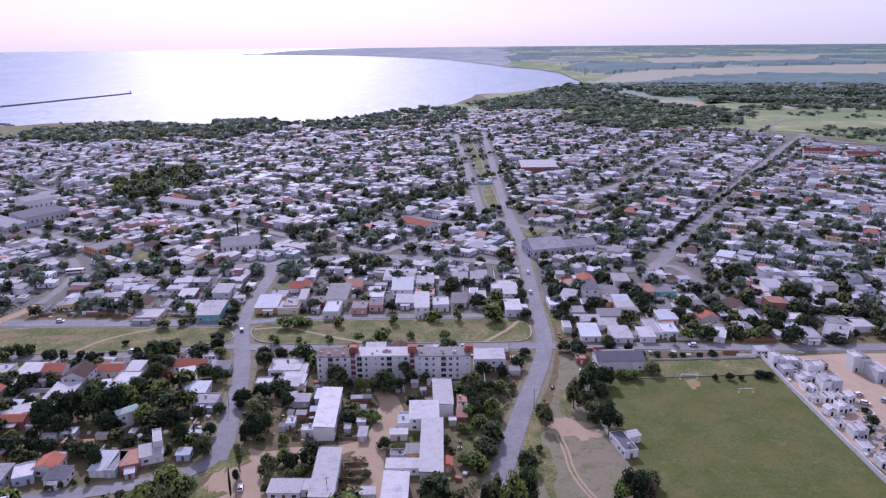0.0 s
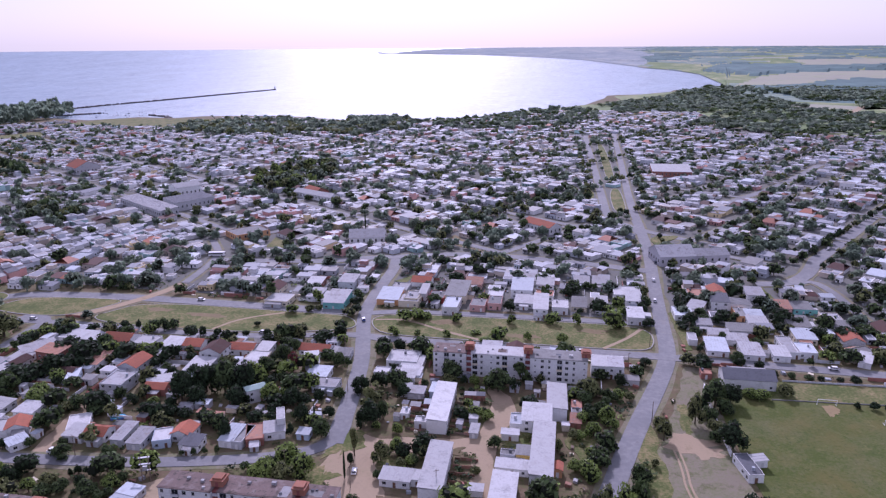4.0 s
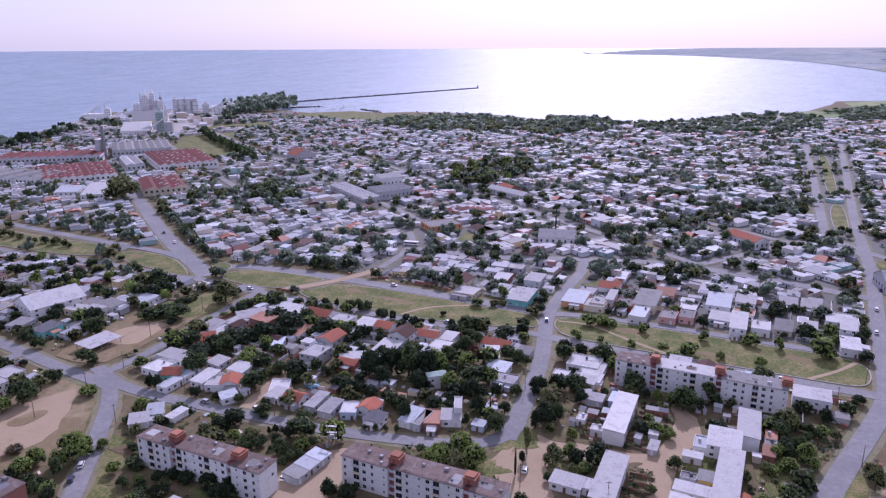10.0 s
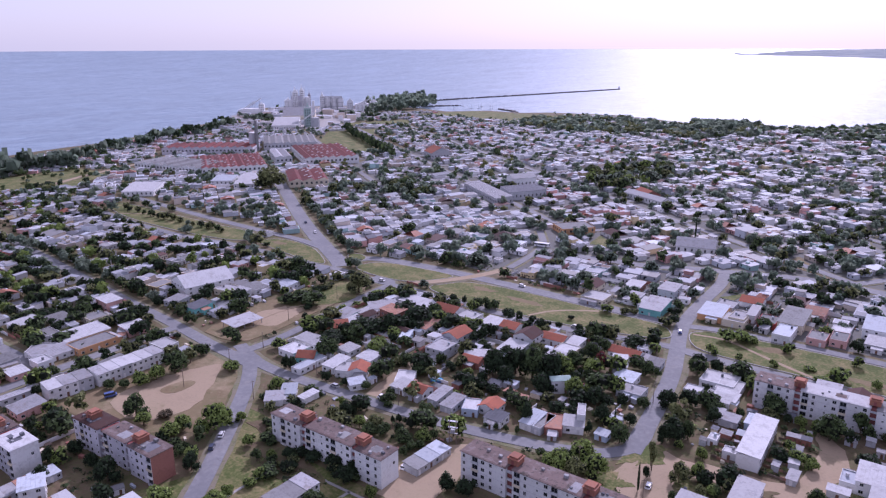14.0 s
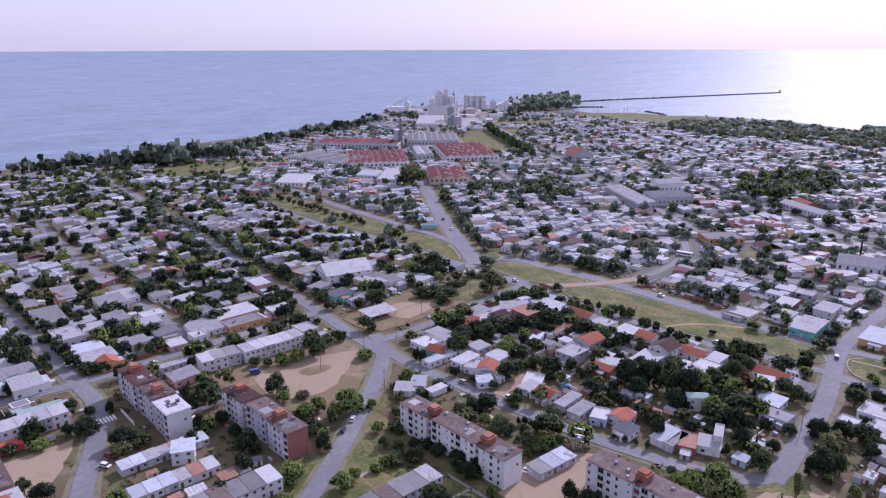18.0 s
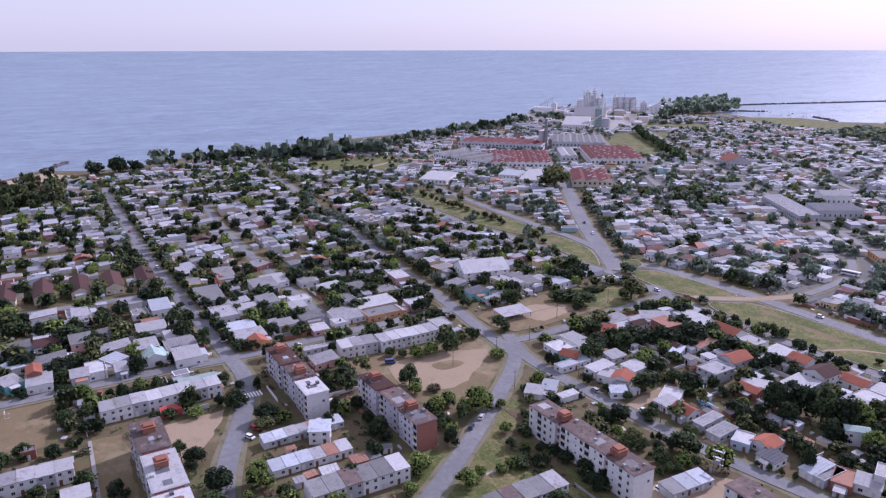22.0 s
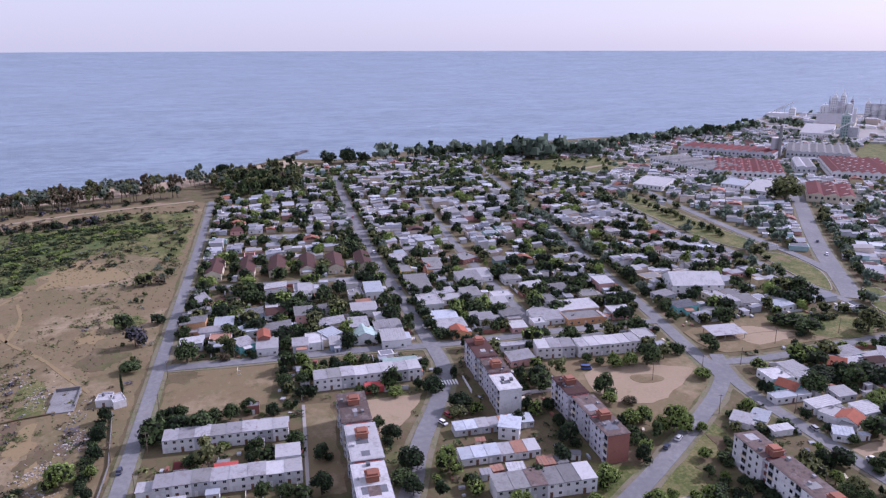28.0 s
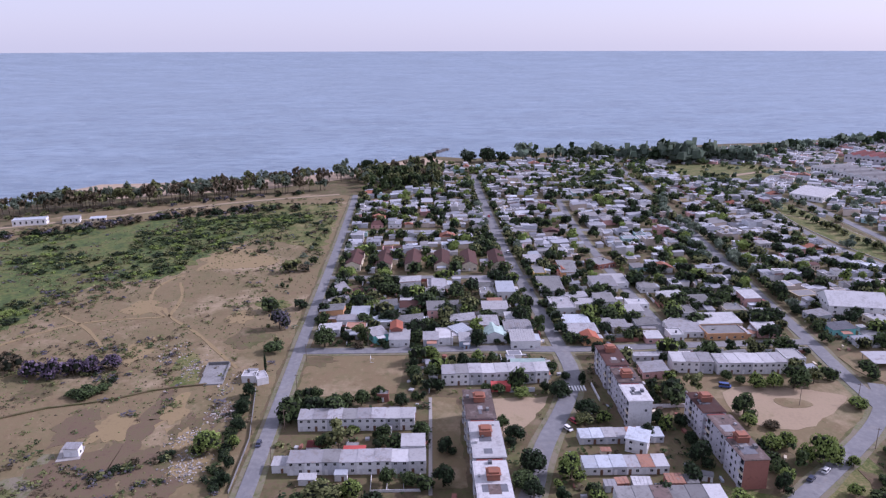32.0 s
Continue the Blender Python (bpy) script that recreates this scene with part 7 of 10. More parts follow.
def lobes(shape, r):
    """Centres and radii of the crown's lobes, for a tree one unit high and about one wide."""
    if shape == "cypress":
        return np.array([[0, 0, z] for z in np.linspace(0.1, 0.92, 9)]), np.array([0.10, 0.13, 0.14, 0.14, 0.13, 0.12, 0.10, 0.08, 0.05])
    if shape == "tall":
        k = 11
        c = np.stack([r.normal(0, 0.17, k), r.normal(0, 0.17, k), r.uniform(0.4, 0.92, k)], 1)
        return c, r.uniform(0.09, 0.17, k)
    if shape == "gum":
        # a few loose clumps high up on long bare limbs
        k = 9
        a, rad = r.uniform(0, 2 * np.pi, k), np.sqrt(r.uniform(0.03, 1, k)) * 0.34
        c = np.stack([np.cos(a) * rad, np.sin(a) * rad, 0.86 - 0.9 * rad + r.uniform(-0.12, 0.08, k)], 1)
        return c, r.uniform(0.085, 0.15, k)
    if shape == "bush":
        k = 7
        c = np.stack([r.normal(0, 0.28, k), r.normal(0, 0.28, k), r.uniform(0.25, 0.6, k)], 1)
        return c, r.uniform(0.2, 0.34, k)
    k = 13
    a, rad = r.uniform(0, 2 * np.pi, k), np.sqrt(r.uniform(0.02, 1, k)) * 0.34
    c = np.stack([np.cos(a) * rad, np.sin(a) * rad, 0.60 - 0.24 * (rad / 0.34) ** 2 + r.uniform(-0.12, 0.13, k)], 1)
    return c, r.uniform(0.17, 0.26, k)


def crown_arrays(shape, seed, cards, size, core=1.0, keep=None, sides=6):
    """Leaf cards laid over the crown's lobes, and an inner mass of that many sides (none for 0), near-black in nearer
    trees as painted shade; keep: how many lobes are left.
    """
    r = np.random.default_rng(seed)
    c, rad = lobes(shape, r)
    if keep and keep < len(c):
        c, rad = c[::max(1, len(c) // keep)], rad[::max(1, len(c) // keep)] * (1.3 if shape != "cypress" else 1.0)
    which = r.choice(len(c), cards, p=rad ** 2 / (rad ** 2).sum())
    d = r.normal(0, 1, (cards, 3))
    d[:, 2] += 0.25
    d /= np.linalg.norm(d, axis=1)[:, None]
    pos = c[which] + d * (rad[which] * r.uniform(0.82, 1.05, cards))[:, None]
    pos[:, 2] = np.maximum(pos[:, 2], 0.06)
    v, f = leaf_cards(pos, d, size, r)
    if not sides:
        return v, f
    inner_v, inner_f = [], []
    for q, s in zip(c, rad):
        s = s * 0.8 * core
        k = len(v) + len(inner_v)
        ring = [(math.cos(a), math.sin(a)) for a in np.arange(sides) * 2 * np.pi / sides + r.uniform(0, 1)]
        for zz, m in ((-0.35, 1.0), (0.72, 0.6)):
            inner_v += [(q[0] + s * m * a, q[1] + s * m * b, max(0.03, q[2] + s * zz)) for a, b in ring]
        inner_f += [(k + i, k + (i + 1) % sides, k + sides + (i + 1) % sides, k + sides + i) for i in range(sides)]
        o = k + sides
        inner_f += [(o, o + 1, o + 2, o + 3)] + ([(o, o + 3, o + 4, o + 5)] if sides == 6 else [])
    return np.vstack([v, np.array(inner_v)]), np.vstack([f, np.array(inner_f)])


def trunk_mesh(shape, seed):
    r = np.random.default_rng(seed + 50)
    c, rad = lobes(shape, np.random.default_rng(seed))
    v, f = [], []

    def limb(a, b, ra, rb):
        a, b = Vector(a), Vector(b)
        q = (b - a).to_track_quat("Z", "Y")
        k = len(v)
        for p, rr in ((a, ra), (a.lerp(b, 0.5), (ra + rb) / 2 * 0.95), (b, rb)):
            for i in range(6):
                v.append(p + q @ Vector((math.cos(i * math.pi / 3) * rr, math.sin(i * math.pi / 3) * rr, 0)))
        for row in (0, 6):
            f.extend([(k + row + i, k + row + (i + 1) % 6, k + row + 6 + (i + 1) % 6, k + row + 6 + i) for i in range(6)])

    fork = (0, 0, 0.3 if shape not in ("bush",) else 0.15)
    limb((0, 0, -0.05), fork, 0.045, 0.032)
    for q in c[:5]:
        limb(fork, (q[0] * 0.9, q[1] * 0.9, max(q[2], 0.35)), 0.026, 0.01)
    return mesh_of("trunk", v, f, "bark", smooth=True)


PROTO = {}
TREE_WORD = {"dark": "dark green", "broad": "green", "light": "bright green", "olive": "olive-green", "gum": "grey-green", "pine": "deep blue-green", "grey": "grey-leaved", "brown": "brownish", "red": "dark red-leaved", "lilac": "purple-grey, half-bare"}
SHAPE_WORD = {"round": "round-crowned tree", "tall": "tall airy tree", "bush": "bushy shrub", "cypress": "slim cypress", "gum": "slender gum tree"}


def proto(shape, leaf, seed):
    key = (shape, leaf, seed)
    if key not in PROTO:
        cards = 900 if shape != "bush" else 420
        v, f = crown_arrays(shape, seed, cards, {"cypress": 0.032, "bush": 0.055}.get(shape, 0.040))
        # second slot: near-black inner mass, crown shade put into its colour
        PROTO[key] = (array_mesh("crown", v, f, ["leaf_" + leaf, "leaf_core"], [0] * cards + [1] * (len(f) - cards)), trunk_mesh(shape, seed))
    return PROTO[key]


def tree(x, y, height, spread=None, shape="round", leaf="broad", rot=None):
    """One tree of its own: a tapered trunk with limbs, and a crown."""
    spread = spread or height * (1.0 if shape in ("round", "bush") else 0.9)
    rot = trng.uniform(0, 360) if rot is None else rot
    crown, trunk = proto(shape, leaf, trng.randrange(4))
    ob = thing("bush" if shape == "bush" else "tree", x, y, 0, rot, f"{TREE_WORD[leaf]} {SHAPE_WORD[shape]}" + (" on the dry ground" if shape == "bush" else " with a leafy crown"), "bush" if shape == "bush" else "tree", "trees of the town")
    m = Matrix.Diagonal((spread * 0.98, spread * 0.98, height, 1))
    part("trunk", trunk, ob, m=m)
    part("crown", crown, ob, m=m)
    mark(corners(x, y, 0, spread * 0.5, spread * 0.5), 4)
    TREES[0] += 1
    return ob


TREES = [0]
trng = random.Random(11)
FAR_TREES, FAR_HOUSES = [], []  # joined further down


def far_tree(x, y, height, spread, shape="round", leaf="broad"):
    FAR_TREES.append((x, y, height, spread, shape, leaf))


def any_tree(x, y, height, spread, shape="round", leaf="broad"):
    near = math.hypot(x, y) < 330 and TREES[0] < 300 and -32 < bearing_of(x, y) < 121
    (tree if near else far_tree)(x, y, height, spread, shape, leaf)

# ---- trees that stand out ----
any_tree(20.7, 187.1, 19.0, 9.3, 'round', 'light')
any_tree(13.1, 192.8, 10.4, 5.7, 'round', 'dark')
any_tree(16.3, 192.7, 13.8, 7.6, 'round', 'olive')
any_tree(-61.8, 183.5, 8.5, 5.7, 'round', 'broad')
any_tree(25.5, 192.6, 18.6, 8.6, 'round', 'broad')
any_tree(-149.7, 131.7, 7.0, 8.6, 'round', 'broad')
any_tree(-198.9, -26.4, 8.4, 13.5, 'round', 'olive')
any_tree(-200.3, -18.4, 8.3, 7.7, 'round', 'light')
any_tree(-197.8, 40.4, 7.3, 7.7, 'round', 'dark')
any_tree(-32.3, 199.5, 2.8, 4.3, 'round', 'light')
any_tree(-114.4, 166.7, 6.1, 7.8, 'round', 'dark')
any_tree(-179.6, 95.4, 4.6, 5.8, 'round', 'light')
any_tree(-120.6, 164.7, 7.3, 5.9, 'round', 'dark')
any_tree(56.6, 197.6, 8.4, 6.9, 'round', 'light')
any_tree(-205.7, 11.7, 9.1, 7.9, 'round', 'dark')
any_tree(-206.9, 0.6, 5.7, 5.9, 'round', 'broad')
any_tree(-173.6, 113.1, 6.9, 8.3, 'round', 'light')
any_tree(60.8, 198.1, 12.8, 10.0, 'round', 'dark')
any_tree(64.8, 197.4, 8.4, 6.0, 'round', 'brown')
any_tree(-208.1, -6.9, 7.2, 5.9, 'round', 'broad')
any_tree(-204.6, 38.7, 6.1, 9.9, 'round', 'broad')
any_tree(-150.4, 147.3, 7.2, 8.0, 'round', 'dark')
any_tree(-59.3, 203.5, 3.9, 3.6, 'round', 'broad')
any_tree(-175.5, 119.4, 5.4, 5.0, 'round', 'light')
any_tree(-26.9, 211.6, 3.5, 4.1, 'round', 'olive')
any_tree(-70.1, 201.5, 11.1, 2.8, 'cypress', 'dark')
any_tree(-188.4, 103.6, 8.6, 9.1, 'round', 'light')
any_tree(67.7, 204.7, 6.8, 7.2, 'round', 'olive')
any_tree(-208.7, 54.6, 10.1, 10.1, 'round', 'light')
any_tree(-89.9, 196.1, 8.6, 8.2, 'round', 'olive')
any_tree(-151.6, 153.7, 6.3, 8.1, 'round', 'dark')
any_tree(10.2, 216.0, 3.8, 4.1, 'round', 'light')
any_tree(-212.5, 41.9, 10.3, 10.2, 'round', 'dark')
any_tree(-174.9, 127.9, 3.3, 5.1, 'round', 'light')
any_tree(28.1, 215.1, 8.0, 7.8, 'round', 'broad')
any_tree(-84.3, 200.3, 10.5, 9.2, 'round', 'light')
any_tree(-53.1, 211.5, 4.1, 4.1, 'round', 'olive')
any_tree(-209.5, -60.6, 5.5, 4.1, 'round', 'dark')
any_tree(-96.5, 196.3, 9.9, 9.3, 'round', 'light')
any_tree(-48.8, 214.1, 4.1, 3.7, 'round', 'broad')
any_tree(6.4, 219.6, 4.6, 6.2, 'round', 'light')
any_tree(-175.2, 133.0, 4.3, 5.1, 'round', 'light')
any_tree(-50.1, 214.3, 3.7, 5.2, 'round', 'light')
any_tree(-159.0, 152.7, 6.4, 8.2, 'round', 'dark')
any_tree(-70.6, 209.8, 5.7, 2.5, 'round', 'dark')
any_tree(-100.3, 197.4, 5.6, 6.2, 'round', 'light')
any_tree(-60.9, 213.9, 8.7, 6.7, 'round', 'olive')
any_tree(-168.0, 150.2, 5.4, 6.3, 'round', 'dark')
any_tree(-145.7, 172.7, 4.1, 3.2, 'round', 'broad')
any_tree(-92.4, 206.6, 9.3, 9.5, 'round', 'light')
any_tree(-226.1, 13.6, 6.5, 7.4, 'round', 'dark')
any_tree(-56.4, 219.7, 6.7, 5.9, 'round', 'light')
any_tree(-70.9, 215.6, 10.5, 5.9, 'tall', 'olive')
any_tree(-219.4, -61.7, 6.1, 4.2, 'round', 'dark')
any_tree(-145.1, 176.7, 4.5, 4.3, 'round', 'broad')
any_tree(34.1, 226.3, 3.6, 3.0, 'round', 'olive')
any_tree(-143.5, 179.3, 3.9, 3.8, 'round', 'broad')
any_tree(-22.1, 229.1, 5.8, 5.4, 'round', 'broad')
any_tree(0.5, 230.6, 5.4, 3.9, 'round', 'olive')
any_tree(-177.3, 147.5, 4.5, 5.3, 'round', 'dark')
any_tree(-184.5, 138.8, 5.6, 4.3, 'round', 'broad')
any_tree(-181.8, 143.2, 3.9, 3.8, 'round', 'light')
any_tree(-229.8, -29.7, 6.6, 8.6, 'round', 'broad')
any_tree(-198.2, 122.2, 7.4, 6.4, 'round', 'dark')
any_tree(-145.8, 184.2, 5.7, 6.1, 'round', 'light')
any_tree(-143.2, 187.3, 4.7, 3.9, 'round', 'broad')
any_tree(-232.6, 38.8, 7.1, 8.6, 'round', 'dark')
any_tree(-236.0, 4.6, 7.8, 7.6, 'round', 'broad')
any_tree(-236.6, -9.0, 6.7, 6.5, 'round', 'broad')
any_tree(-236.8, -12.1, 3.5, 2.6, 'round', 'dark')
any_tree(-215.1, 101.6, 9.3, 9.8, 'round', 'dark')
any_tree(-58.6, 231.7, 5.4, 3.3, 'round', 'light')
any_tree(-155.5, 182.2, 4.0, 4.0, 'round', 'broad')
any_tree(-160.9, 177.9, 4.6, 4.4, 'round', 'broad')
any_tree(-230.5, -72, 9.6, 11.4, 'round', 'light')
any_tree(-155.9, 182.7, 5.4, 3.9, 'round', 'dark')
any_tree(-59.7, 232.7, 5.3, 4.0, 'round', 'light')
any_tree(-232.0, -62.8, 6.3, 4.4, 'round', 'light')
any_tree(-164.6, 175.2, 5.7, 5.5, 'round', 'broad')
any_tree(-119.9, 208.4, 4.4, 2.2, 'round', 'broad')
any_tree(6.0, 240.4, 4.4, 5.5, 'round', 'olive')
any_tree(-163.7, 176.7, 4.2, 4.0, 'round', 'broad')
any_tree(-160.6, 180.1, 4.8, 4.4, 'round', 'broad')
any_tree(-86.9, 225.8, 8.9, 7.1, 'round', 'broad')
any_tree(-241.2, -20.8, 3.5, 5.3, 'round', 'light')
any_tree(11.4, 242.3, 4.0, 3.6, 'round', 'light')
any_tree(-124.7, 208.2, 3.1, 2.2, 'round', 'broad')
any_tree(-208.6, 124.3, 5.7, 4.4, 'round', 'broad')
any_tree(-195.3, 144.3, 4.9, 5.5, 'round', 'light')
any_tree(-240.7, 35.6, 7.3, 5.5, 'round', 'broad')
any_tree(-128.8, 206.9, 2.9, 2.7, 'round', 'broad')
any_tree(13.6, 243.5, 6.1, 6.3, 'round', 'light')
any_tree(-131.8, 205.6, 2.9, 2.7, 'round', 'broad')
any_tree(-166.1, 179.8, 6.8, 6.7, 'round', 'olive')
any_tree(-155.2, 189.4, 3.9, 3.1, 'round', 'dark')
any_tree(-98.7, 224.4, 6.5, 3.1, 'round', 'dark')
any_tree(-74.1, 234.7, 8.7, 4.5, 'round', 'dark')
any_tree(-171.0, 177.1, 5.8, 5.6, 'round', 'light')
any_tree(-158.4, 189.3, 3.3, 2.3, 'round', 'dark')
any_tree(38.8, 243.9, 9.6, 6.8, 'round', 'olive')
any_tree(-163.1, 187.3, 3.7, 1.8, 'round', 'dark')
any_tree(-237.0, 74.5, 2.6, 2.7, 'round', 'dark')
any_tree(-161.5, 189.3, 3.9, 2.7, 'round', 'dark')
any_tree(20.5, 248.5, 5.7, 5.7, 'round', 'light')
any_tree(-71.6, 239.0, 10.6, 9.1, 'round', 'dark')
any_tree(-180.2, 172.6, 9.2, 6.8, 'round', 'olive')
any_tree(-26.8, 248.1, 5.2, 5.0, 'round', 'light')
any_tree(-121.6, 218.1, 9.5, 5.0, 'round', 'dark')
any_tree(-233.5, 88.5, 6.0, 6.8, 'round', 'dark')
any_tree(-227.8, 102.9, 5.9, 5.6, 'round', 'dark')
any_tree(62.8, 242.6, 11.7, 10.3, 'round', 'dark')
any_tree(8.5, 250.9, 5.7, 5.0, 'round', 'light')
any_tree(-32.1, 249.5, 5.2, 6.9, 'round', 'light')
any_tree(-67.6, 243.0, 9.1, 4.6, 'round', 'broad')
any_tree(-235.7, 90.1, 3.9, 5.7, 'round', 'dark')
any_tree(-96.9, 233.2, 10.3, 6.4, 'round', 'dark')
any_tree(-92.8, 234.9, 8.5, 2.7, 'cypress', 'dark')
any_tree(-243.5, 67.5, 5.8, 8.0, 'round', 'olive')
any_tree(-245.1, -63.8, 5.7, 5.0, 'round', 'dark')
any_tree(18.6, 252.9, 8.1, 6.9, 'round', 'light')
any_tree(-179.9, 179.8, 8.0, 6.9, 'round', 'dark')
any_tree(-214.5, 137.8, 8.0, 6.9, 'round', 'light')
any_tree(-88.5, 239.1, 6.2, 5.5, 'round', 'dark')
any_tree(-213.2, 142.9, 13.2, 10.4, 'round', 'light')
any_tree(-159.6, 202.2, 3.8, 4.6, 'round', 'broad')
any_tree(12.1, 257.6, 5.8, 7.0, 'round', 'dark')
any_tree(-248.6, 69.8, 8.6, 10.4, 'round', 'dark')
any_tree(-223.5, 130.4, 6.9, 8.1, 'round', 'light')
any_tree(16.7, 258.9, 7.0, 5.9, 'round', 'broad')
any_tree(-181.7, 186.2, 4.6, 5.1, 'round', 'broad')
any_tree(-214.4, 148.6, 7.5, 7.0, 'round', 'light')
any_tree(-243.2, 94.8, 4.6, 4.7, 'round', 'dark')
any_tree(-240.0, 103.4, 6.7, 5.8, 'round', 'dark')
any_tree(-211.6, 153.6, 4.7, 4.7, 'round', 'light')
any_tree(-243.5, 95.7, 6.2, 4.7, 'round', 'dark')
any_tree(-259.2, -36.9, 7.1, 7.0, 'round', 'broad')
any_tree(-261.0, -24.7, 7.2, 7.0, 'round', 'broad')
any_tree(-262.4, -3.2, 6.1, 5.9, 'round', 'dark')
any_tree(-224.5, 136.3, 7.0, 7.0, 'round', 'light')
any_tree(-261.2, -30.4, 6.7, 8.2, 'round', 'broad')
any_tree(-174.2, 197.5, 5.4, 7.6, 'round', 'broad')
any_tree(52.0, 258.2, 13.9, 7.1, 'round', 'olive')
any_tree(-263.1, -19.2, 7.7, 7.1, 'round', 'broad')
any_tree(-258.2, -65.3, 7.0, 5.2, 'round', 'dark')
any_tree(-266.9, 2.6, 4.1, 4.3, 'round', 'broad')
any_tree(9.7, 267.1, 7.2, 8.4, 'round', 'broad')
any_tree(-267.6, -12.5, 6.2, 7.2, 'round', 'broad')
any_tree(-106.5, 246.9, 9.6, 8.4, 'round', 'dark')
any_tree(-63.7, 261.4, 7.0, 6.0, 'round', 'dark')
any_tree(-31.8, 269.4, 2.9, 2.9, 'round', 'light')
any_tree(-267.5, 45.9, 4.5, 8.4, 'round', 'light')
any_tree(-90.0, 256.5, 5.3, 5.3, 'round', 'broad')
any_tree(-36.5, 269.5, 2.9, 3.4, 'round', 'dark')
any_tree(-239.5, 129.4, 5.9, 7.2, 'round', 'light')
any_tree(11.6, 272.0, 10.9, 9.7, 'round', 'olive')
any_tree(-40.4, 270.6, 2.4, 2.9, 'round', 'broad')
any_tree(-266.7, 62.3, 7.9, 9.7, 'round', 'dark')
any_tree(-25.4, 272.8, 12.1, 11.0, 'round', 'broad')
any_tree(-111.8, 250.2, 6.6, 4.9, 'round', 'light')
any_tree(19.5, 273.4, 4.9, 5.4, 'round', 'broad')
any_tree(-116.2, 248.3, 9.7, 8.5, 'round', 'light')
any_tree(23.6, 273.3, 5.4, 6.1, 'round', 'light')
any_tree(-237.8, 137.7, 3.6, 6.1, 'round', 'brown')
any_tree(15.3, 274.5, 5.4, 6.1, 'round', 'broad')
any_tree(-273.1, 32.4, 3.9, 4.9, 'round', 'broad')
any_tree(-128.4, 243.3, 9.7, 9.8, 'round', 'dark')
any_tree(-82.0, 262.6, 9.0, 8.6, 'round', 'dark')
any_tree(65.4, 267.5, 6.7, 6.1, 'round', 'broad')
any_tree(28.5, 274.2, 4.4, 4.4, 'round', 'olive')
any_tree(-56.6, 270.9, 4.8, 3.9, 'round', 'broad')
any_tree(-47.0, 273.2, 3.7, 3.5, 'round', 'light')
any_tree(-65.5, 269.5, 5.8, 7.9, 'round', 'broad')
any_tree(-190.8, 202.0, 4.4, 4.9, 'round', 'broad')
any_tree(-272.0, 57.3, 4.9, 4.9, 'round', 'dark')
any_tree(-40.1, 275.7, 5.4, 3.7, 'round', 'dark')
any_tree(-46.7, 274.8, 5.9, 7.4, 'round', 'olive')
any_tree(61.7, 272.5, 13.3, 11.9, 'round', 'broad')
any_tree(-35.9, 277.1, 5.4, 5.0, 'round', 'light')
any_tree(-247.7, 131.3, 10.1, 10.4, 'round', 'broad')
any_tree(-272.5, -66.2, 7.3, 5.5, 'round', 'dark')
any_tree(-262.6, 100.1, 4.9, 3.7, 'round', 'dark')
any_tree(-199.1, 198.4, 4.9, 3.7, 'round', 'dark')
any_tree(-146.5, 241.4, 9.8, 10.0, 'round', 'dark')
any_tree(-220.5, 179.2, 7.0, 7.0, 'round', 'light')
any_tree(-284.8, 10.0, 7.7, 7.5, 'round', 'broad')
any_tree(-130.9, 253.7, 16.6, 12.6, 'round', 'dark')
any_tree(68.8, 277.6, 9.8, 8.9, 'round', 'dark')
any_tree(-286.2, 2.6, 6.8, 7.5, 'round', 'broad')
any_tree(-277.5, 74.2, 6.2, 3.8, 'round', 'dark')
any_tree(-153.8, 244.1, 15.4, 11.4, 'round', 'dark')
any_tree(-210.2, 197.8, 5.5, 4.6, 'round', 'dark')
any_tree(-139.1, 253.2, 16.8, 12.7, 'round', 'broad')
any_tree(-163.5, 238.9, 3.5, 5.1, 'round', 'light')
any_tree(-282.2, 67.8, 4.2, 4.6, 'round', 'dark')
any_tree(-181.4, 226.8, 6.6, 8.9, 'round', 'broad')
any_tree(-128.8, 260.6, 13.1, 10.2, 'round', 'light')
any_tree(-195.5, 216.4, 6.0, 6.4, 'round', 'dark')
any_tree(-147.4, 252.8, 14.4, 12.9, 'round', 'dark')
any_tree(77.6, 283.8, 5.0, 7.2, 'round', 'light')
any_tree(-288.0, 62.7, 7.3, 6.4, 'round', 'broad')
any_tree(82.5, 283.7, 5.0, 7.3, 'round', 'light')
any_tree(-298.5, 24.0, 7.5, 5.2, 'round', 'dark')
any_tree(-192.2, 231.1, 6.8, 7.9, 'round', 'broad')
any_tree(-297.6, 43.3, 3.6, 3.9, 'round', 'dark')
any_tree(-118.3, 277.6, 9.9, 6.9, 'round', 'red')
any_tree(-129.1, 273.1, 9.2, 9.2, 'round', 'broad')
any_tree(-100.3, 285.1, 7.9, 7.9, 'round', 'broad')
any_tree(-301.7, 19.5, 4.2, 4.2, 'round', 'dark')
any_tree(92.4, 287.9, 6.5, 6.6, 'round', 'olive')
any_tree(-230.1, 196.4, 7.6, 4.7, 'round', 'dark')
any_tree(-301.2, 31.2, 6.8, 6.6, 'round', 'light')
any_tree(-300.9, 37.7, 6.0, 5.3, 'round', 'broad')
any_tree(-197.6, 230.1, 4.3, 6.6, 'round', 'broad')
any_tree(-296.6, -64.4, 9.1, 4.0, 'cypress', 'dark')
any_tree(117.7, 281.9, 2.9, 2.7, 'round', 'dark')
any_tree(-234.3, 196.2, 6.8, 4.0, 'round', 'dark')
any_tree(-275.5, -133.7, 5.1, 10.7, 'round', 'broad')
any_tree(123.8, 281.7, 3.7, 4.3, 'round', 'dark')
any_tree(-270.8, 147.1, 7.5, 8.0, 'round', 'light')
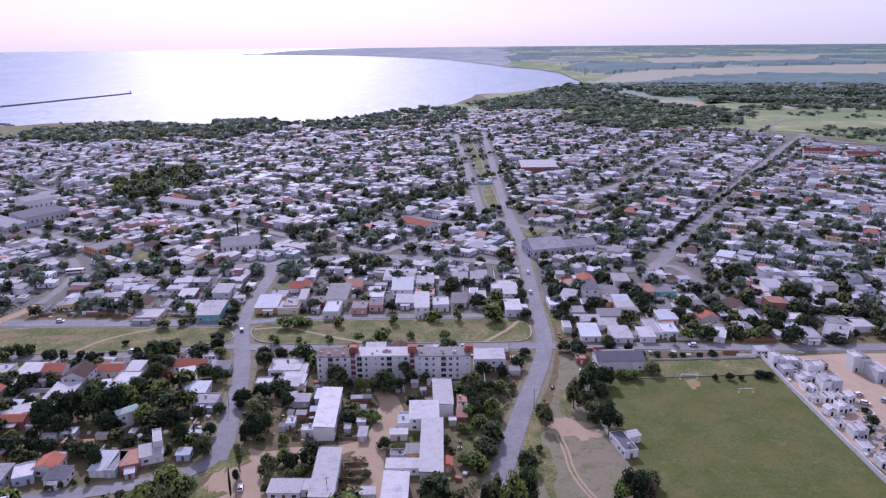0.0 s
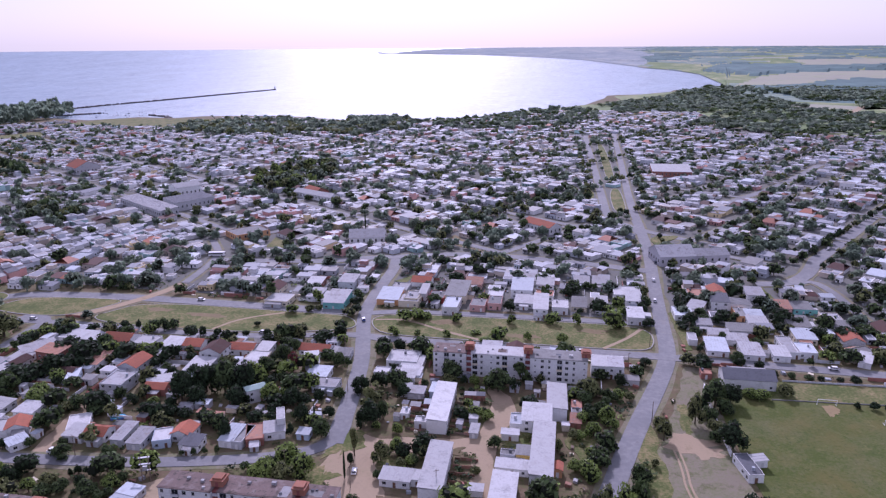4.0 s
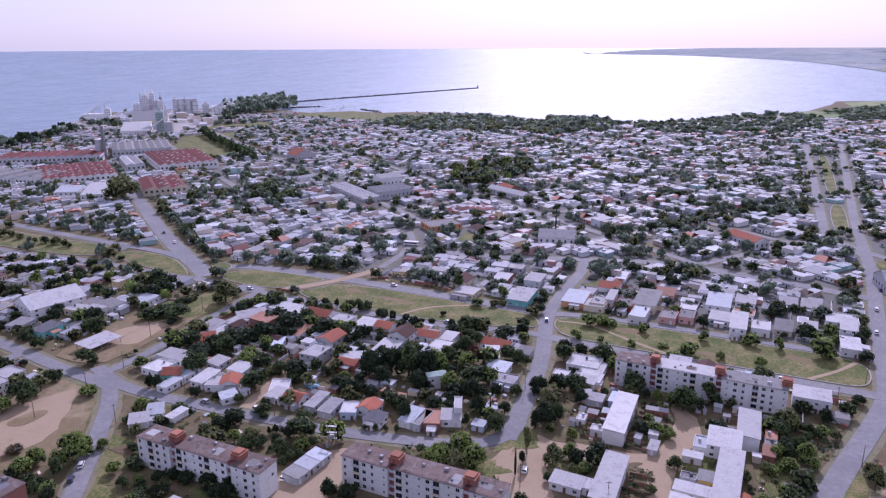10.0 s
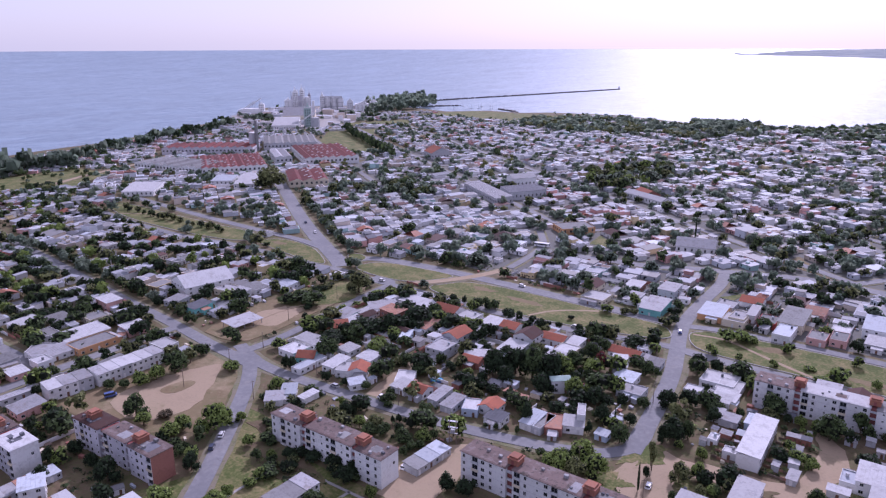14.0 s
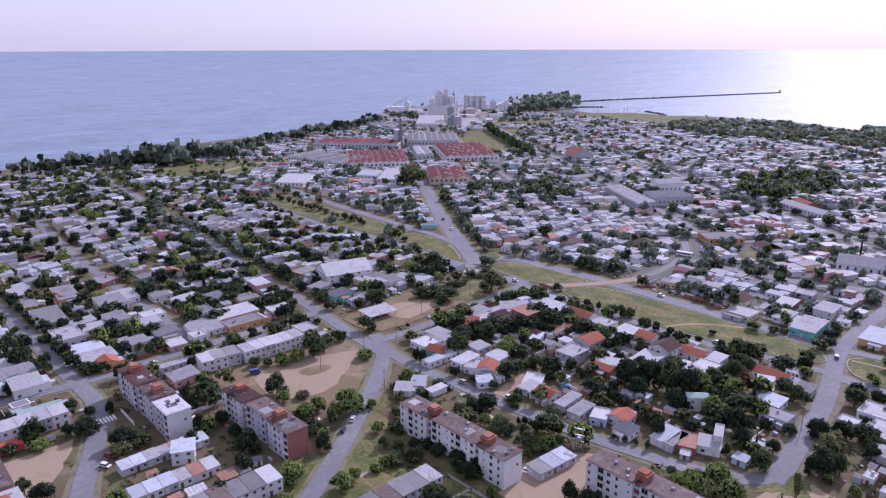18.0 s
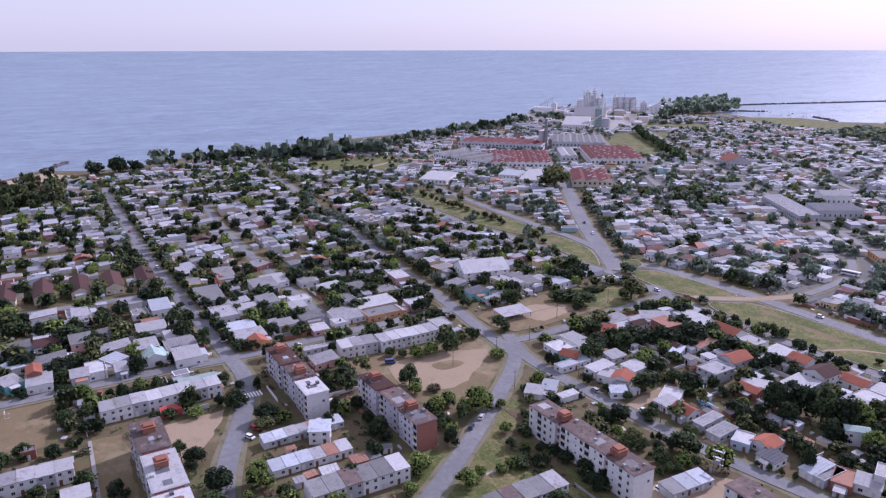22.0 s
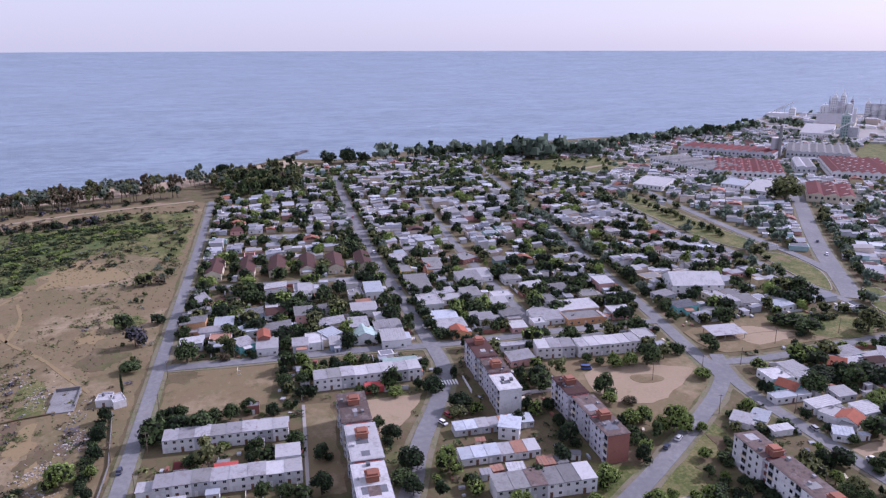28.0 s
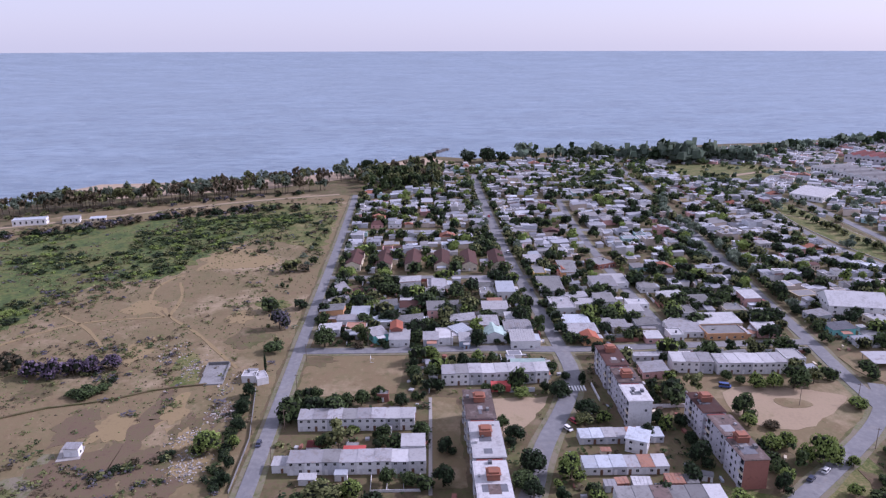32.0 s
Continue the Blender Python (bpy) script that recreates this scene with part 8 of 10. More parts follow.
any_tree(-63.4, 301.8, 3.9, 3.2, 'round', 'dark')
any_tree(-280.3, -128.8, 3.8, 6.7, 'round', 'broad')
any_tree(-275.7, -139.6, 3.3, 6.7, 'round', 'broad')
any_tree(-251.8, 179.8, 5.3, 8.0, 'round', 'light')
any_tree(-274.9, 142.1, 4.4, 4.8, 'round', 'broad')
any_tree(128.7, 281.6, 2.5, 3.2, 'round', 'dark')
any_tree(38.1, 308.1, 4.8, 6.0, 'round', 'dark')
any_tree(-278.7, 137.5, 5.2, 5.4, 'round', 'broad')
any_tree(-270.9, 154.7, 7.4, 8.1, 'round', 'light')
any_tree(-127.0, 287.6, 9.5, 8.2, 'round', 'broad')
any_tree(-212.8, 232.0, 7.0, 9.5, 'round', 'light')
any_tree(-269.7, 163.1, 12.0, 12.2, 'round', 'broad')
any_tree(138.1, 283.6, 3.5, 6.0, 'round', 'dark')
any_tree(141.3, 282.4, 3.7, 4.9, 'round', 'dark')
any_tree(-290.9, 124.6, 5.2, 6.8, 'round', 'broad')
any_tree(-74.9, 307.9, 4.0, 3.3, 'round', 'dark')
any_tree(-71.9, 309.1, 3.5, 2.7, 'round', 'dark')
any_tree(-69.5, 310.1, 3.5, 2.7, 'round', 'dark')
any_tree(-317.8, 1.3, 3.8, 3.8, 'round', 'dark')
any_tree(-318.4, -11.4, 4.1, 3.9, 'round', 'dark')
any_tree(92.2, 305.7, 3.7, 3.9, 'round', 'dark')
any_tree(-297.6, 116.5, 5.2, 5.5, 'round', 'dark')
any_tree(-174.4, 267.9, 4.6, 6.1, 'round', 'broad')
any_tree(-319.7, -24.5, 4.3, 5.5, 'round', 'brown')
any_tree(-124.6, 295.8, 8.2, 6.9, 'round', 'broad')
any_tree(99.5, 305.5, 3.2, 3.9, 'round', 'broad')
any_tree(-215.6, 238.5, 6.5, 8.3, 'round', 'light')
any_tree(63.8, 316.6, 4.6, 6.2, 'round', 'dark')
any_tree(106.6, 305.3, 2.6, 4.5, 'round', 'broad')
any_tree(-319.7, 49.3, 3.3, 3.3, 'round', 'dark')
any_tree(-323.6, -6.9, 2.8, 3.3, 'round', 'dark')
any_tree(-321.4, 42.6, 3.3, 3.9, 'round', 'dark')
any_tree(-273.8, 173.7, 8.2, 8.4, 'round', 'olive')
any_tree(-318.2, -64.7, 5.6, 11.2, 'round', 'broad')
any_tree(111.3, 305.2, 2.6, 3.4, 'round', 'dark')
any_tree(-35.9, 322.9, 2.8, 8.4, 'round', 'light')
any_tree(-322.4, -41.1, 11.7, 11.2, 'round', 'broad')
any_tree(-326.4, -22.2, 9.9, 6.2, 'round', 'broad')
any_tree(119.1, 305.0, 2.6, 3.4, 'round', 'dark')
any_tree(79.3, 318.9, 6.0, 7.1, 'round', 'broad')
any_tree(0.1, 329.0, 5.6, 6.2, 'round', 'light')
any_tree(-300.8, -133.4, 8.3, 9.6, 'round', 'lilac')
any_tree(-318.1, 84.9, 5.7, 7.0, 'round', 'dark')
any_tree(124.9, 304.9, 3.9, 5.1, 'round', 'dark')
any_tree(-237.8, 228.1, 7.0, 14.1, 'round', 'dark')
any_tree(-170.3, 282.1, 3.6, 5.7, 'round', 'dark')
any_tree(-16.5, 329.4, 4.8, 4.6, 'round', 'light')
any_tree(-298.3, -141.1, 8.4, 9.7, 'round', 'lilac')
any_tree(-160.9, 288.2, 3.9, 4.0, 'round', 'light')
any_tree(-29.7, 329.0, 7.3, 10.0, 'round', 'light')
any_tree(-295.8, -148.6, 9.1, 9.7, 'round', 'lilac')
any_tree(-321.8, 78.8, 7.1, 8.5, 'round', 'broad')
any_tree(-115.6, 310.8, 7.6, 11.4, 'round', 'dark')
any_tree(-57.0, 326.9, 4.2, 4.3, 'round', 'light')
any_tree(-71.5, 325.3, 3.1, 3.4, 'round', 'light')
any_tree(-294.5, -156.6, 9.7, 9.8, 'round', 'lilac')
any_tree(-108.5, 316.1, 8.5, 7.2, 'round', 'dark')
any_tree(-83.8, 324.0, 5.9, 6.3, 'round', 'light')
any_tree(-42.8, 332.2, 2.8, 5.8, 'round', 'light')
any_tree(-335.5, 12.7, 7.4, 5.7, 'round', 'dark')
any_tree(-187.7, 278.6, 5.6, 5.8, 'round', 'dark')
any_tree(-161.7, 295.6, 6.3, 6.4, 'round', 'light')
any_tree(-322.3, 98.5, 4.1, 5.2, 'round', 'dark')
any_tree(-72.1, 329.3, 2.3, 2.9, 'round', 'light')
any_tree(-238.5, 238.6, 8.5, 8.6, 'round', 'dark')
any_tree(-311.8, 129.8, 4.9, 5.8, 'round', 'broad')
any_tree(111.0, 319.5, 5.4, 3.5, 'round', 'broad')
any_tree(-295.4, -165.6, 9.7, 9.9, 'round', 'lilac')
any_tree(-135.5, 310.5, 10.9, 11.6, 'round', 'broad')
any_tree(-306.3, 145.1, 3.3, 3.5, 'round', 'broad')
any_tree(-227.6, 251.7, 9.3, 11.6, 'round', 'dark')
any_tree(-300.6, 157.6, 4.8, 4.6, 'round', 'olive')
any_tree(-199.4, 276.1, 9.8, 13.1, 'round', 'dark')
any_tree(-304.2, 153.3, 4.8, 5.8, 'round', 'olive')
any_tree(-332.6, 75.9, 8.2, 7.3, 'round', 'dark')
any_tree(-220.4, 260.5, 10.1, 13.1, 'round', 'dark')
any_tree(-214.2, 266.1, 7.5, 11.7, 'round', 'dark')
any_tree(-234.8, 248.9, 8.8, 14.6, 'round', 'dark')
any_tree(-130.3, 316.7, 8.1, 7.3, 'round', 'dark')
any_tree(-194.8, 281.9, 7.7, 8.8, 'round', 'light')
any_tree(-169.9, 298.6, 4.9, 5.9, 'round', 'broad')
any_tree(-254.0, 231.5, 6.3, 5.9, 'round', 'dark')
any_tree(-325.1, 113.4, 6.9, 5.9, 'round', 'olive')
any_tree(-145.7, 312.0, 5.2, 4.7, 'round', 'dark')
any_tree(-341.5, 44.9, 7.5, 8.8, 'round', 'dark')
any_tree(-267.2, 217.9, 3.5, 2.3, 'round', 'dark')
any_tree(-112.7, 328.1, 6.1, 7.4, 'round', 'broad')
any_tree(-156.2, 310.1, 5.0, 4.2, 'round', 'dark')
any_tree(120.0, 326.1, 6.9, 7.4, 'round', 'light')
any_tree(-161.6, 307.9, 5.0, 4.2, 'round', 'dark')
any_tree(-299.9, -176.5, 9.8, 10.4, 'round', 'brown')
any_tree(-217.4, 272.5, 12.4, 14.9, 'round', 'dark')
any_tree(-25.9, 348.2, 6.5, 5.4, 'round', 'light')
any_tree(-348.5, -23.7, 7.6, 10.4, 'round', 'broad')
any_tree(-165.5, 308.8, 5.0, 3.6, 'round', 'dark')
any_tree(-344.4, 65.9, 6.1, 4.5, 'round', 'broad')
any_tree(-54.1, 346.6, 6.4, 6.0, 'round', 'light')
any_tree(-351.9, -10.6, 9.1, 12.0, 'round', 'dark')
any_tree(-170.3, 308.5, 5.6, 4.8, 'round', 'dark')
any_tree(7.1, 352.9, 7.4, 4.8, 'round', 'light')
any_tree(-346.7, -67.1, 11.7, 10.5, 'round', 'grey')
any_tree(-4.6, 353.2, 6.8, 9.0, 'round', 'light')
any_tree(-348.8, 57.6, 12.0, 9.0, 'round', 'dark')
any_tree(-288.5, 204.4, 3.5, 3.0, 'round', 'dark')
any_tree(-213.9, 282.1, 7.8, 9.1, 'round', 'dark')
any_tree(25.4, 353.2, 11.3, 12.7, 'round', 'light')
any_tree(-75.3, 346.1, 7.6, 8.4, 'round', 'light')
any_tree(-351.2, -47.4, 5.8, 5.4, 'round', 'broad')
any_tree(-82.5, 344.9, 7.6, 8.5, 'round', 'light')
any_tree(-259.9, 242.8, 5.6, 7.2, 'round', 'light')
any_tree(143.6, 325.6, 4.9, 6.1, 'round', 'broad')
any_tree(66.9, 349.8, 2.9, 5.5, 'round', 'dark')
any_tree(-347.9, 76.9, 7.6, 6.0, 'round', 'dark')
any_tree(-71.4, 349.3, 4.4, 5.5, 'round', 'light')
any_tree(-306.0, -183.5, 8.7, 9.1, 'round', 'brown')
any_tree(-179.2, 309.2, 5.6, 4.3, 'round', 'dark')
any_tree(149.1, 325.4, 4.1, 4.3, 'round', 'olive')
any_tree(-77.4, 349.5, 6.5, 8.5, 'round', 'light')
any_tree(-358.6, 19.5, 9.3, 12.2, 'round', 'dark')
any_tree(-359.5, 1.3, 7.8, 9.1, 'round', 'dark')
any_tree(-326.6, 152.0, 4.4, 7.6, 'round', 'dark')
any_tree(-184.6, 309.6, 5.7, 4.3, 'round', 'dark')
any_tree(-156.6, 324.7, 3.6, 3.7, 'round', 'dark')
any_tree(-189.1, 309.5, 3.6, 2.5, 'round', 'dark')
any_tree(-358.7, 54.5, 6.0, 6.1, 'round', 'dark')
any_tree(-232.6, 278.5, 10.1, 13.9, 'round', 'dark')
any_tree(62.2, 357.9, 4.5, 9.3, 'round', 'dark')
any_tree(-113.8, 345.1, 6.4, 7.7, 'round', 'olive')
any_tree(-356.1, 75.4, 7.7, 6.2, 'round', 'broad')
any_tree(-361.7, -45.7, 10.7, 7.7, 'round', 'dark')
any_tree(-347.6, 117.3, 7.3, 9.3, 'round', 'broad')
any_tree(-366.5, 32.2, 11.0, 10.9, 'round', 'olive')
any_tree(34.3, 368.8, 7.1, 6.3, 'round', 'broad')
any_tree(-369.5, -31.2, 6.4, 7.8, 'round', 'light')
any_tree(-201.7, 311.5, 7.9, 6.3, 'round', 'broad')
any_tree(-198.3, 314.8, 6.7, 6.3, 'round', 'broad')
any_tree(-372.1, 7.5, 11.1, 12.6, 'round', 'dark')
any_tree(-356.1, 110.6, 6.0, 12.6, 'round', 'broad')
any_tree(-264.4, 263.8, 3.7, 5.7, 'round', 'light')
any_tree(124.2, 352.3, 7.3, 9.5, 'round', 'dark')
any_tree(-206.9, 311.2, 7.3, 6.3, 'round', 'broad')
any_tree(191.4, 321.0, 5.4, 12.7, 'round', 'dark')
any_tree(-373.3, -19.1, 6.5, 6.9, 'round', 'light')
any_tree(73.1, 367.8, 5.5, 6.4, 'round', 'broad')
any_tree(-343.6, 150.5, 7.5, 12.6, 'round', 'broad')
any_tree(-369.4, 65.3, 8.0, 6.3, 'round', 'dark')
any_tree(-145.8, 346.0, 6.2, 7.9, 'round', 'light')
any_tree(-137.0, 349.6, 5.3, 5.7, 'round', 'olive')
any_tree(160.7, 339.7, 4.3, 5.7, 'round', 'broad')
any_tree(-133.3, 353.1, 3.8, 4.5, 'round', 'olive')
any_tree(-281.0, 253.5, 3.8, 5.1, 'round', 'dark')
any_tree(-262.6, 273.0, 3.7, 5.7, 'round', 'light')
any_tree(-365.0, 103.6, 7.6, 9.6, 'round', 'dark')
any_tree(-371.6, -77.7, 10.0, 11.2, 'round', 'broad')
any_tree(-216.6, 312.0, 6.1, 3.2, 'round', 'dark')
any_tree(-375.3, -61.3, 6.4, 9.0, 'round', 'dark')
any_tree(-373.5, 73.9, 5.0, 6.4, 'round', 'broad')
any_tree(-222.4, 309.5, 6.8, 5.1, 'round', 'dark')
any_tree(-305.4, 228.3, 9.7, 9.0, 'round', 'broad')
any_tree(137.5, 356.0, 7.4, 11.3, 'round', 'dark')
any_tree(-380.5, -38.5, 6.2, 6.4, 'round', 'dark')
any_tree(-229.6, 306.5, 6.8, 6.5, 'round', 'broad')
any_tree(62.6, 380.6, 6.9, 6.5, 'round', 'dark')
any_tree(-284.5, 260.9, 9.5, 14.6, 'round', 'broad')
any_tree(-386.2, -2.0, 9.8, 8.1, 'round', 'dark')
any_tree(-383.6, -45.1, 9.7, 6.5, 'round', 'dark')
any_tree(118.7, 369.2, 6.1, 9.8, 'round', 'dark')
any_tree(148.0, 359.8, 7.5, 11.5, 'round', 'broad')
any_tree(-296.3, 254.1, 8.0, 11.5, 'round', 'broad')
any_tree(-257.3, 295.1, 6.8, 8.2, 'round', 'light')
any_tree(-293.6, 260.4, 8.0, 13.1, 'round', 'broad')
any_tree(-392.1, -24.9, 8.3, 9.9, 'round', 'dark')
any_tree(-345.8, 189.7, 5.7, 8.3, 'round', 'dark')
any_tree(-264.1, 293.0, 4.8, 8.3, 'round', 'light')
any_tree(173.3, 355.0, 8.8, 10.0, 'round', 'broad')
any_tree(-258.9, 299.3, 4.8, 8.3, 'round', 'light')
any_tree(62.7, 391.9, 6.5, 6.0, 'round', 'dark')
any_tree(-252.9, 306.7, 4.7, 7.3, 'round', 'broad')
any_tree(-394.7, 65.9, 4.9, 4.7, 'round', 'broad')
any_tree(-364.4, 167.1, 7.9, 11.7, 'round', 'broad')
any_tree(-397.2, 76.4, 6.9, 5.1, 'round', 'light')
any_tree(190.2, 358.7, 8.9, 11.9, 'round', 'broad')
any_tree(-405.0, -45.8, 5.6, 5.1, 'round', 'dark')
any_tree(-402.4, 75.5, 6.9, 5.1, 'round', 'broad')
any_tree(-363.1, 191.9, 4.9, 6.9, 'round', 'broad')
any_tree(214.9, 354.0, 7.3, 12.1, 'round', 'olive')
any_tree(-381.9, 161.2, 8.1, 10.4, 'round', 'dark')
any_tree(-389.3, 152.2, 6.5, 8.7, 'round', 'broad')
any_tree(225.3, 353.7, 7.2, 12.3, 'round', 'dark')
any_tree(175.2, 381.1, 7.8, 12.3, 'round', 'dark')
any_tree(153.1, 391.3, 6.4, 8.8, 'round', 'dark')
any_tree(211.8, 371.0, 7.6, 8.9, 'round', 'dark')
any_tree(-428.5, -16.5, 7.2, 8.9, 'round', 'light')
any_tree(-431.8, -38.1, 7.3, 7.9, 'round', 'light')
any_tree(192.1, 390.1, 6.4, 9.1, 'round', 'dark')
any_tree(-443.0, -77.1, 9.2, 11.2, 'round', 'olive')
any_tree(-445.0, -68.4, 5.0, 7.5, 'round', 'brown')
any_tree(-461.1, -65.1, 5.9, 5.8, 'round', 'broad')

# ---- woods, shrubs and street trees ----
wrng = random.Random(31)
for x, y, h in far_plants:
    far_tree(x, y, h, h * 1.4, "bush", wrng.choice(("dark", "broad", "olive")))


def inside(x, y, pts):
    odd = False
    for (x1, y1), (x2, y2) in zip(pts, pts[1:] + pts[:1]):
        if (y1 > y) != (y2 > y) and x < (x2 - x1) * (y - y1) / (y2 - y1) + x1:
            odd = not odd
    return odd


def wood(pts, count, low, high, leaves, shapes=("round",), slim=1.0, free=False):
    xs, ys = [p[0] for p in pts], [p[1] for p in pts]
    made = tries = 0
    while made < count and tries < count * 8:
        tries += 1
        x, y = wrng.uniform(min(xs), max(xs)), wrng.uniform(min(ys), max(ys))
        if not inside(x, y, pts) or plan_at(x, y) in (1, 3) or (free and plan_at(x, y) != 0):
            continue
        h = wrng.uniform(low, high)
        far_tree(x, y, h, h * slim * wrng.uniform(0.75, 1.15), wrng.choice(shapes), wrng.choice(leaves))
        mark(corners(x, y, 0, 4, 4), 4)
        made += 1


def row(pts, gap, low, high, leaves, shapes=("round",), jitter=2.0, slim=1.0):
    for a, b in zip(pts, pts[1:]):
        n = max(1, int(math.dist(a, b) / gap))
        for k in range(n):
            t = (k + wrng.random() * 0.6) / n
            x, y = a[0] + (b[0] - a[0]) * t + wrng.uniform(-jitter, jitter), a[1] + (b[1] - a[1]) * t + wrng.uniform(-jitter, jitter)
            h = wrng.uniform(low, high)
            far_tree(x, y, h, h * slim * wrng.uniform(0.8, 1.15), wrng.choice(shapes), wrng.choice(leaves))


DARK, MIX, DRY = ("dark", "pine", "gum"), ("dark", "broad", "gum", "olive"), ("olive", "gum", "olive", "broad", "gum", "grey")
# the shore from the open field round to the factory
GUMS = ("gum", "olive", "brown", "gum", "brown")
row([(-605, -352), (-630, -319), (-648, -273), (-663, -227), (-688, -171), (-704, -116), (-722, -80)], 5, 13, 21, GUMS, ("gum",), 6, 0.85)
row([(-620, -352), (-652, -290), (-680, -225), (-716, -160), (-765, -90)], 5, 13, 21, GUMS, ("gum",), 7, 0.85)
row([(-640, -352), (-672, -290), (-702, -225), (-742, -160), (-790, -100)], 8, 12, 19, GUMS, ("gum",), 6, 0.85)
row([(-600, -345), (-625, -300), (-645, -245), (-668, -190), (-690, -140), (-700, -100)], 4, 1.5, 5, ("brown", "dark", "grey", "olive"), ("bush", "round"), 7, 1.3)
row([(-540, -320), (-549, -276), (-575, -243), (-603, -206), (-622, -154), (-632, -100)], 2.2, 2.5, 6.5, ("dark", "brown", "dark", "brown", "grey"), ("round", "bush"), 7, 1.3)
wood([(-806, -82), (-843, -60), (-861, -6), (-838, 41), (-740, 30), (-700, -5), (-690, -30), (-736, -52)], 95, 11, 20, ("dark", "brown", "olive", "broad", "gum", "olive"), ("gum", "tall", "round"), 0.85)
wood([(-760, -75), (-800, -90), (-790, -55), (-750, -55)], 16, 11, 18, ("olive", "gum"), ("gum",), 0.85)
for x, y, h in ((-914, 245, 13), (-903, 272, 13), (-897, 288, 20), (-883, 303, 16), (-881, 321, 25), (-869, 333, 27), (-872, 345, 22), (-889, 373, 22), (-880, 395, 10), (-867, 407, 18), (-930, 464, 14), (-930, 488, 9), (-967, 535, 11), (-965, 582, 14), (-1001, 646, 14), (-1007, 694, 11), (-878, 312, 20), (-890, 380, 18)):
    for k in range(2):
        far_tree(x + wrng.uniform(-7, 7), y + wrng.uniform(-7, 7), h * wrng.uniform(1.15, 1.4), h * 1.2, "round", wrng.choice(DARK))
row([(-885, 60), (-900, 150), (-915, 245), (-890, 320), (-885, 400), (-935, 480), (-975, 560), (-1005, 650), (-1040, 740), (-1110, 840)], 7, 10, 21, DARK, ("round", "tall"), 9, 0.9)
row([(-800, 80), (-835, 160), (-850, 240)], 8, 5, 9, MIX, ("round",), 8)
row([(-560, 300), (-650, 312), (-780, 330)], 9, 5, 9, MIX, ("round", "bush"), 8)
wood([(-860, 300), (-770, 300), (-745, 360), (-790, 425), (-850, 420)], 30, 3, 7, MIX, ("round", "bush"))
# round the factory and the harbour
tree(-563, 467, 27, 33, "round", "olive")
row([(-866, 887), (-760, 812), (-690, 763), (-600, 699)], 6, 12, 16, ("dark", "broad"), ("round",), 3, 0.8)
wood([(-500, 488), (-410, 537), (-459, 591), (-540, 560), (-516, 513)], 46, 7, 11, MIX)
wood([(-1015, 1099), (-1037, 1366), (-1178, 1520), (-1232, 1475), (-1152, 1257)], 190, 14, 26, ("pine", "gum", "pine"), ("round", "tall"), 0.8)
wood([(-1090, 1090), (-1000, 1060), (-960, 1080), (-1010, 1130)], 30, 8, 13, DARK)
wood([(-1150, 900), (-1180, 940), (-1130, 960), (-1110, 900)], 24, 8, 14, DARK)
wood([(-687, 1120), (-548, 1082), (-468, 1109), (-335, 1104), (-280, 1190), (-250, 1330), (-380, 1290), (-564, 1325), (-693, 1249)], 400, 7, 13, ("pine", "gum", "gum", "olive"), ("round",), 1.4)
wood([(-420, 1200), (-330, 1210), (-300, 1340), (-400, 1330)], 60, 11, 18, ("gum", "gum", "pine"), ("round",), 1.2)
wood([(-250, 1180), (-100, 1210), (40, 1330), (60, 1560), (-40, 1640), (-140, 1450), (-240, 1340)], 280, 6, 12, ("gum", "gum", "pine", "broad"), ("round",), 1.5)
wood([(-317, 648), (-284, 661), (-251, 712), (-284, 833), (-351, 767)], 64, 9, 16, ("light", "light", "olive", "gum", "broad"), ("round",), 1.0)
row([(-95, 541), (-68, 578), (-38, 630), (28, 716)], 12, 5.5, 9, ("broad", "olive", "gum"), ("round",), 2)
row([(-115, 528), (-88, 566), (-56, 632), (10, 724)], 13, 5, 8.5, ("broad", "gum", "pine"), ("round",), 2)
row([(-587, 200), (-520, 206), (-454, 198)], 8, 6, 9, DARK, ("round",), 2)
row([(-660, 238), (-587, 216), (-520, 224), (-440, 216)], 8, 6, 9, DARK, ("round",), 2)
far_tree(-153.5, 517, 19, 4, "cypress", "dark")
# trees against the pitch wall, and light round shrubs between the white rows and the avenue
for x, y, h, leaf in ((55.6, 270, 6, "dark"), (58, 262.5, 6.4, "broad"), (58.4, 254, 5.6, "olive"), (57.8, 247, 5, "broad"), (38.3, 252.3, 6, "olive"), (10, 254.7, 4.5, "light"), (17, 259.7, 5, "light"), (23, 272, 4.5, "broad"), (8.5, 239.6, 4.2, "light"), (12.5, 229, 4.6, "light"), (9.5, 220.8, 4.2, "light"), (13, 247, 4, "broad"), (18.5, 268, 4.4, "broad")):
    tree(x, y, h, h * 1.08, "round", leaf)
# the cemetery's trees and hedges
for x, y, h in ((158, 236, 4), (163, 243, 5), (160, 224, 6), (157, 212, 5), (166, 252, 3), (164, 231, 4), (176, 246, 5), (181, 240, 4), (184, 233, 6), (172, 236, 4), (190, 226, 5), (178, 222, 6), (168, 215, 5), (196, 244, 4), (205, 262, 5), (198, 280, 4), (214, 290, 5), (162, 228, 3), (186, 256, 3), (208, 240, 6)):
    far_tree(x, y, h, h * 1.1, "round", wrng.choice(("dark", "broad", "dark")))
row([(186, 300), (190, 262), (196, 226)], 5, 1.2, 2.4, ("dark", "broad"), ("bush",), 2)
tree(-278, 291, 14, 15, "round", "olive")
for k in range(14):
    far_tree(-302 + k * 0.35 + wrng.uniform(-2, 2), 256 + k * 2.5, wrng.uniform(2.5, 4.5), wrng.uniform(4, 6), "round", wrng.choice(("broad", "dark", "olive")))
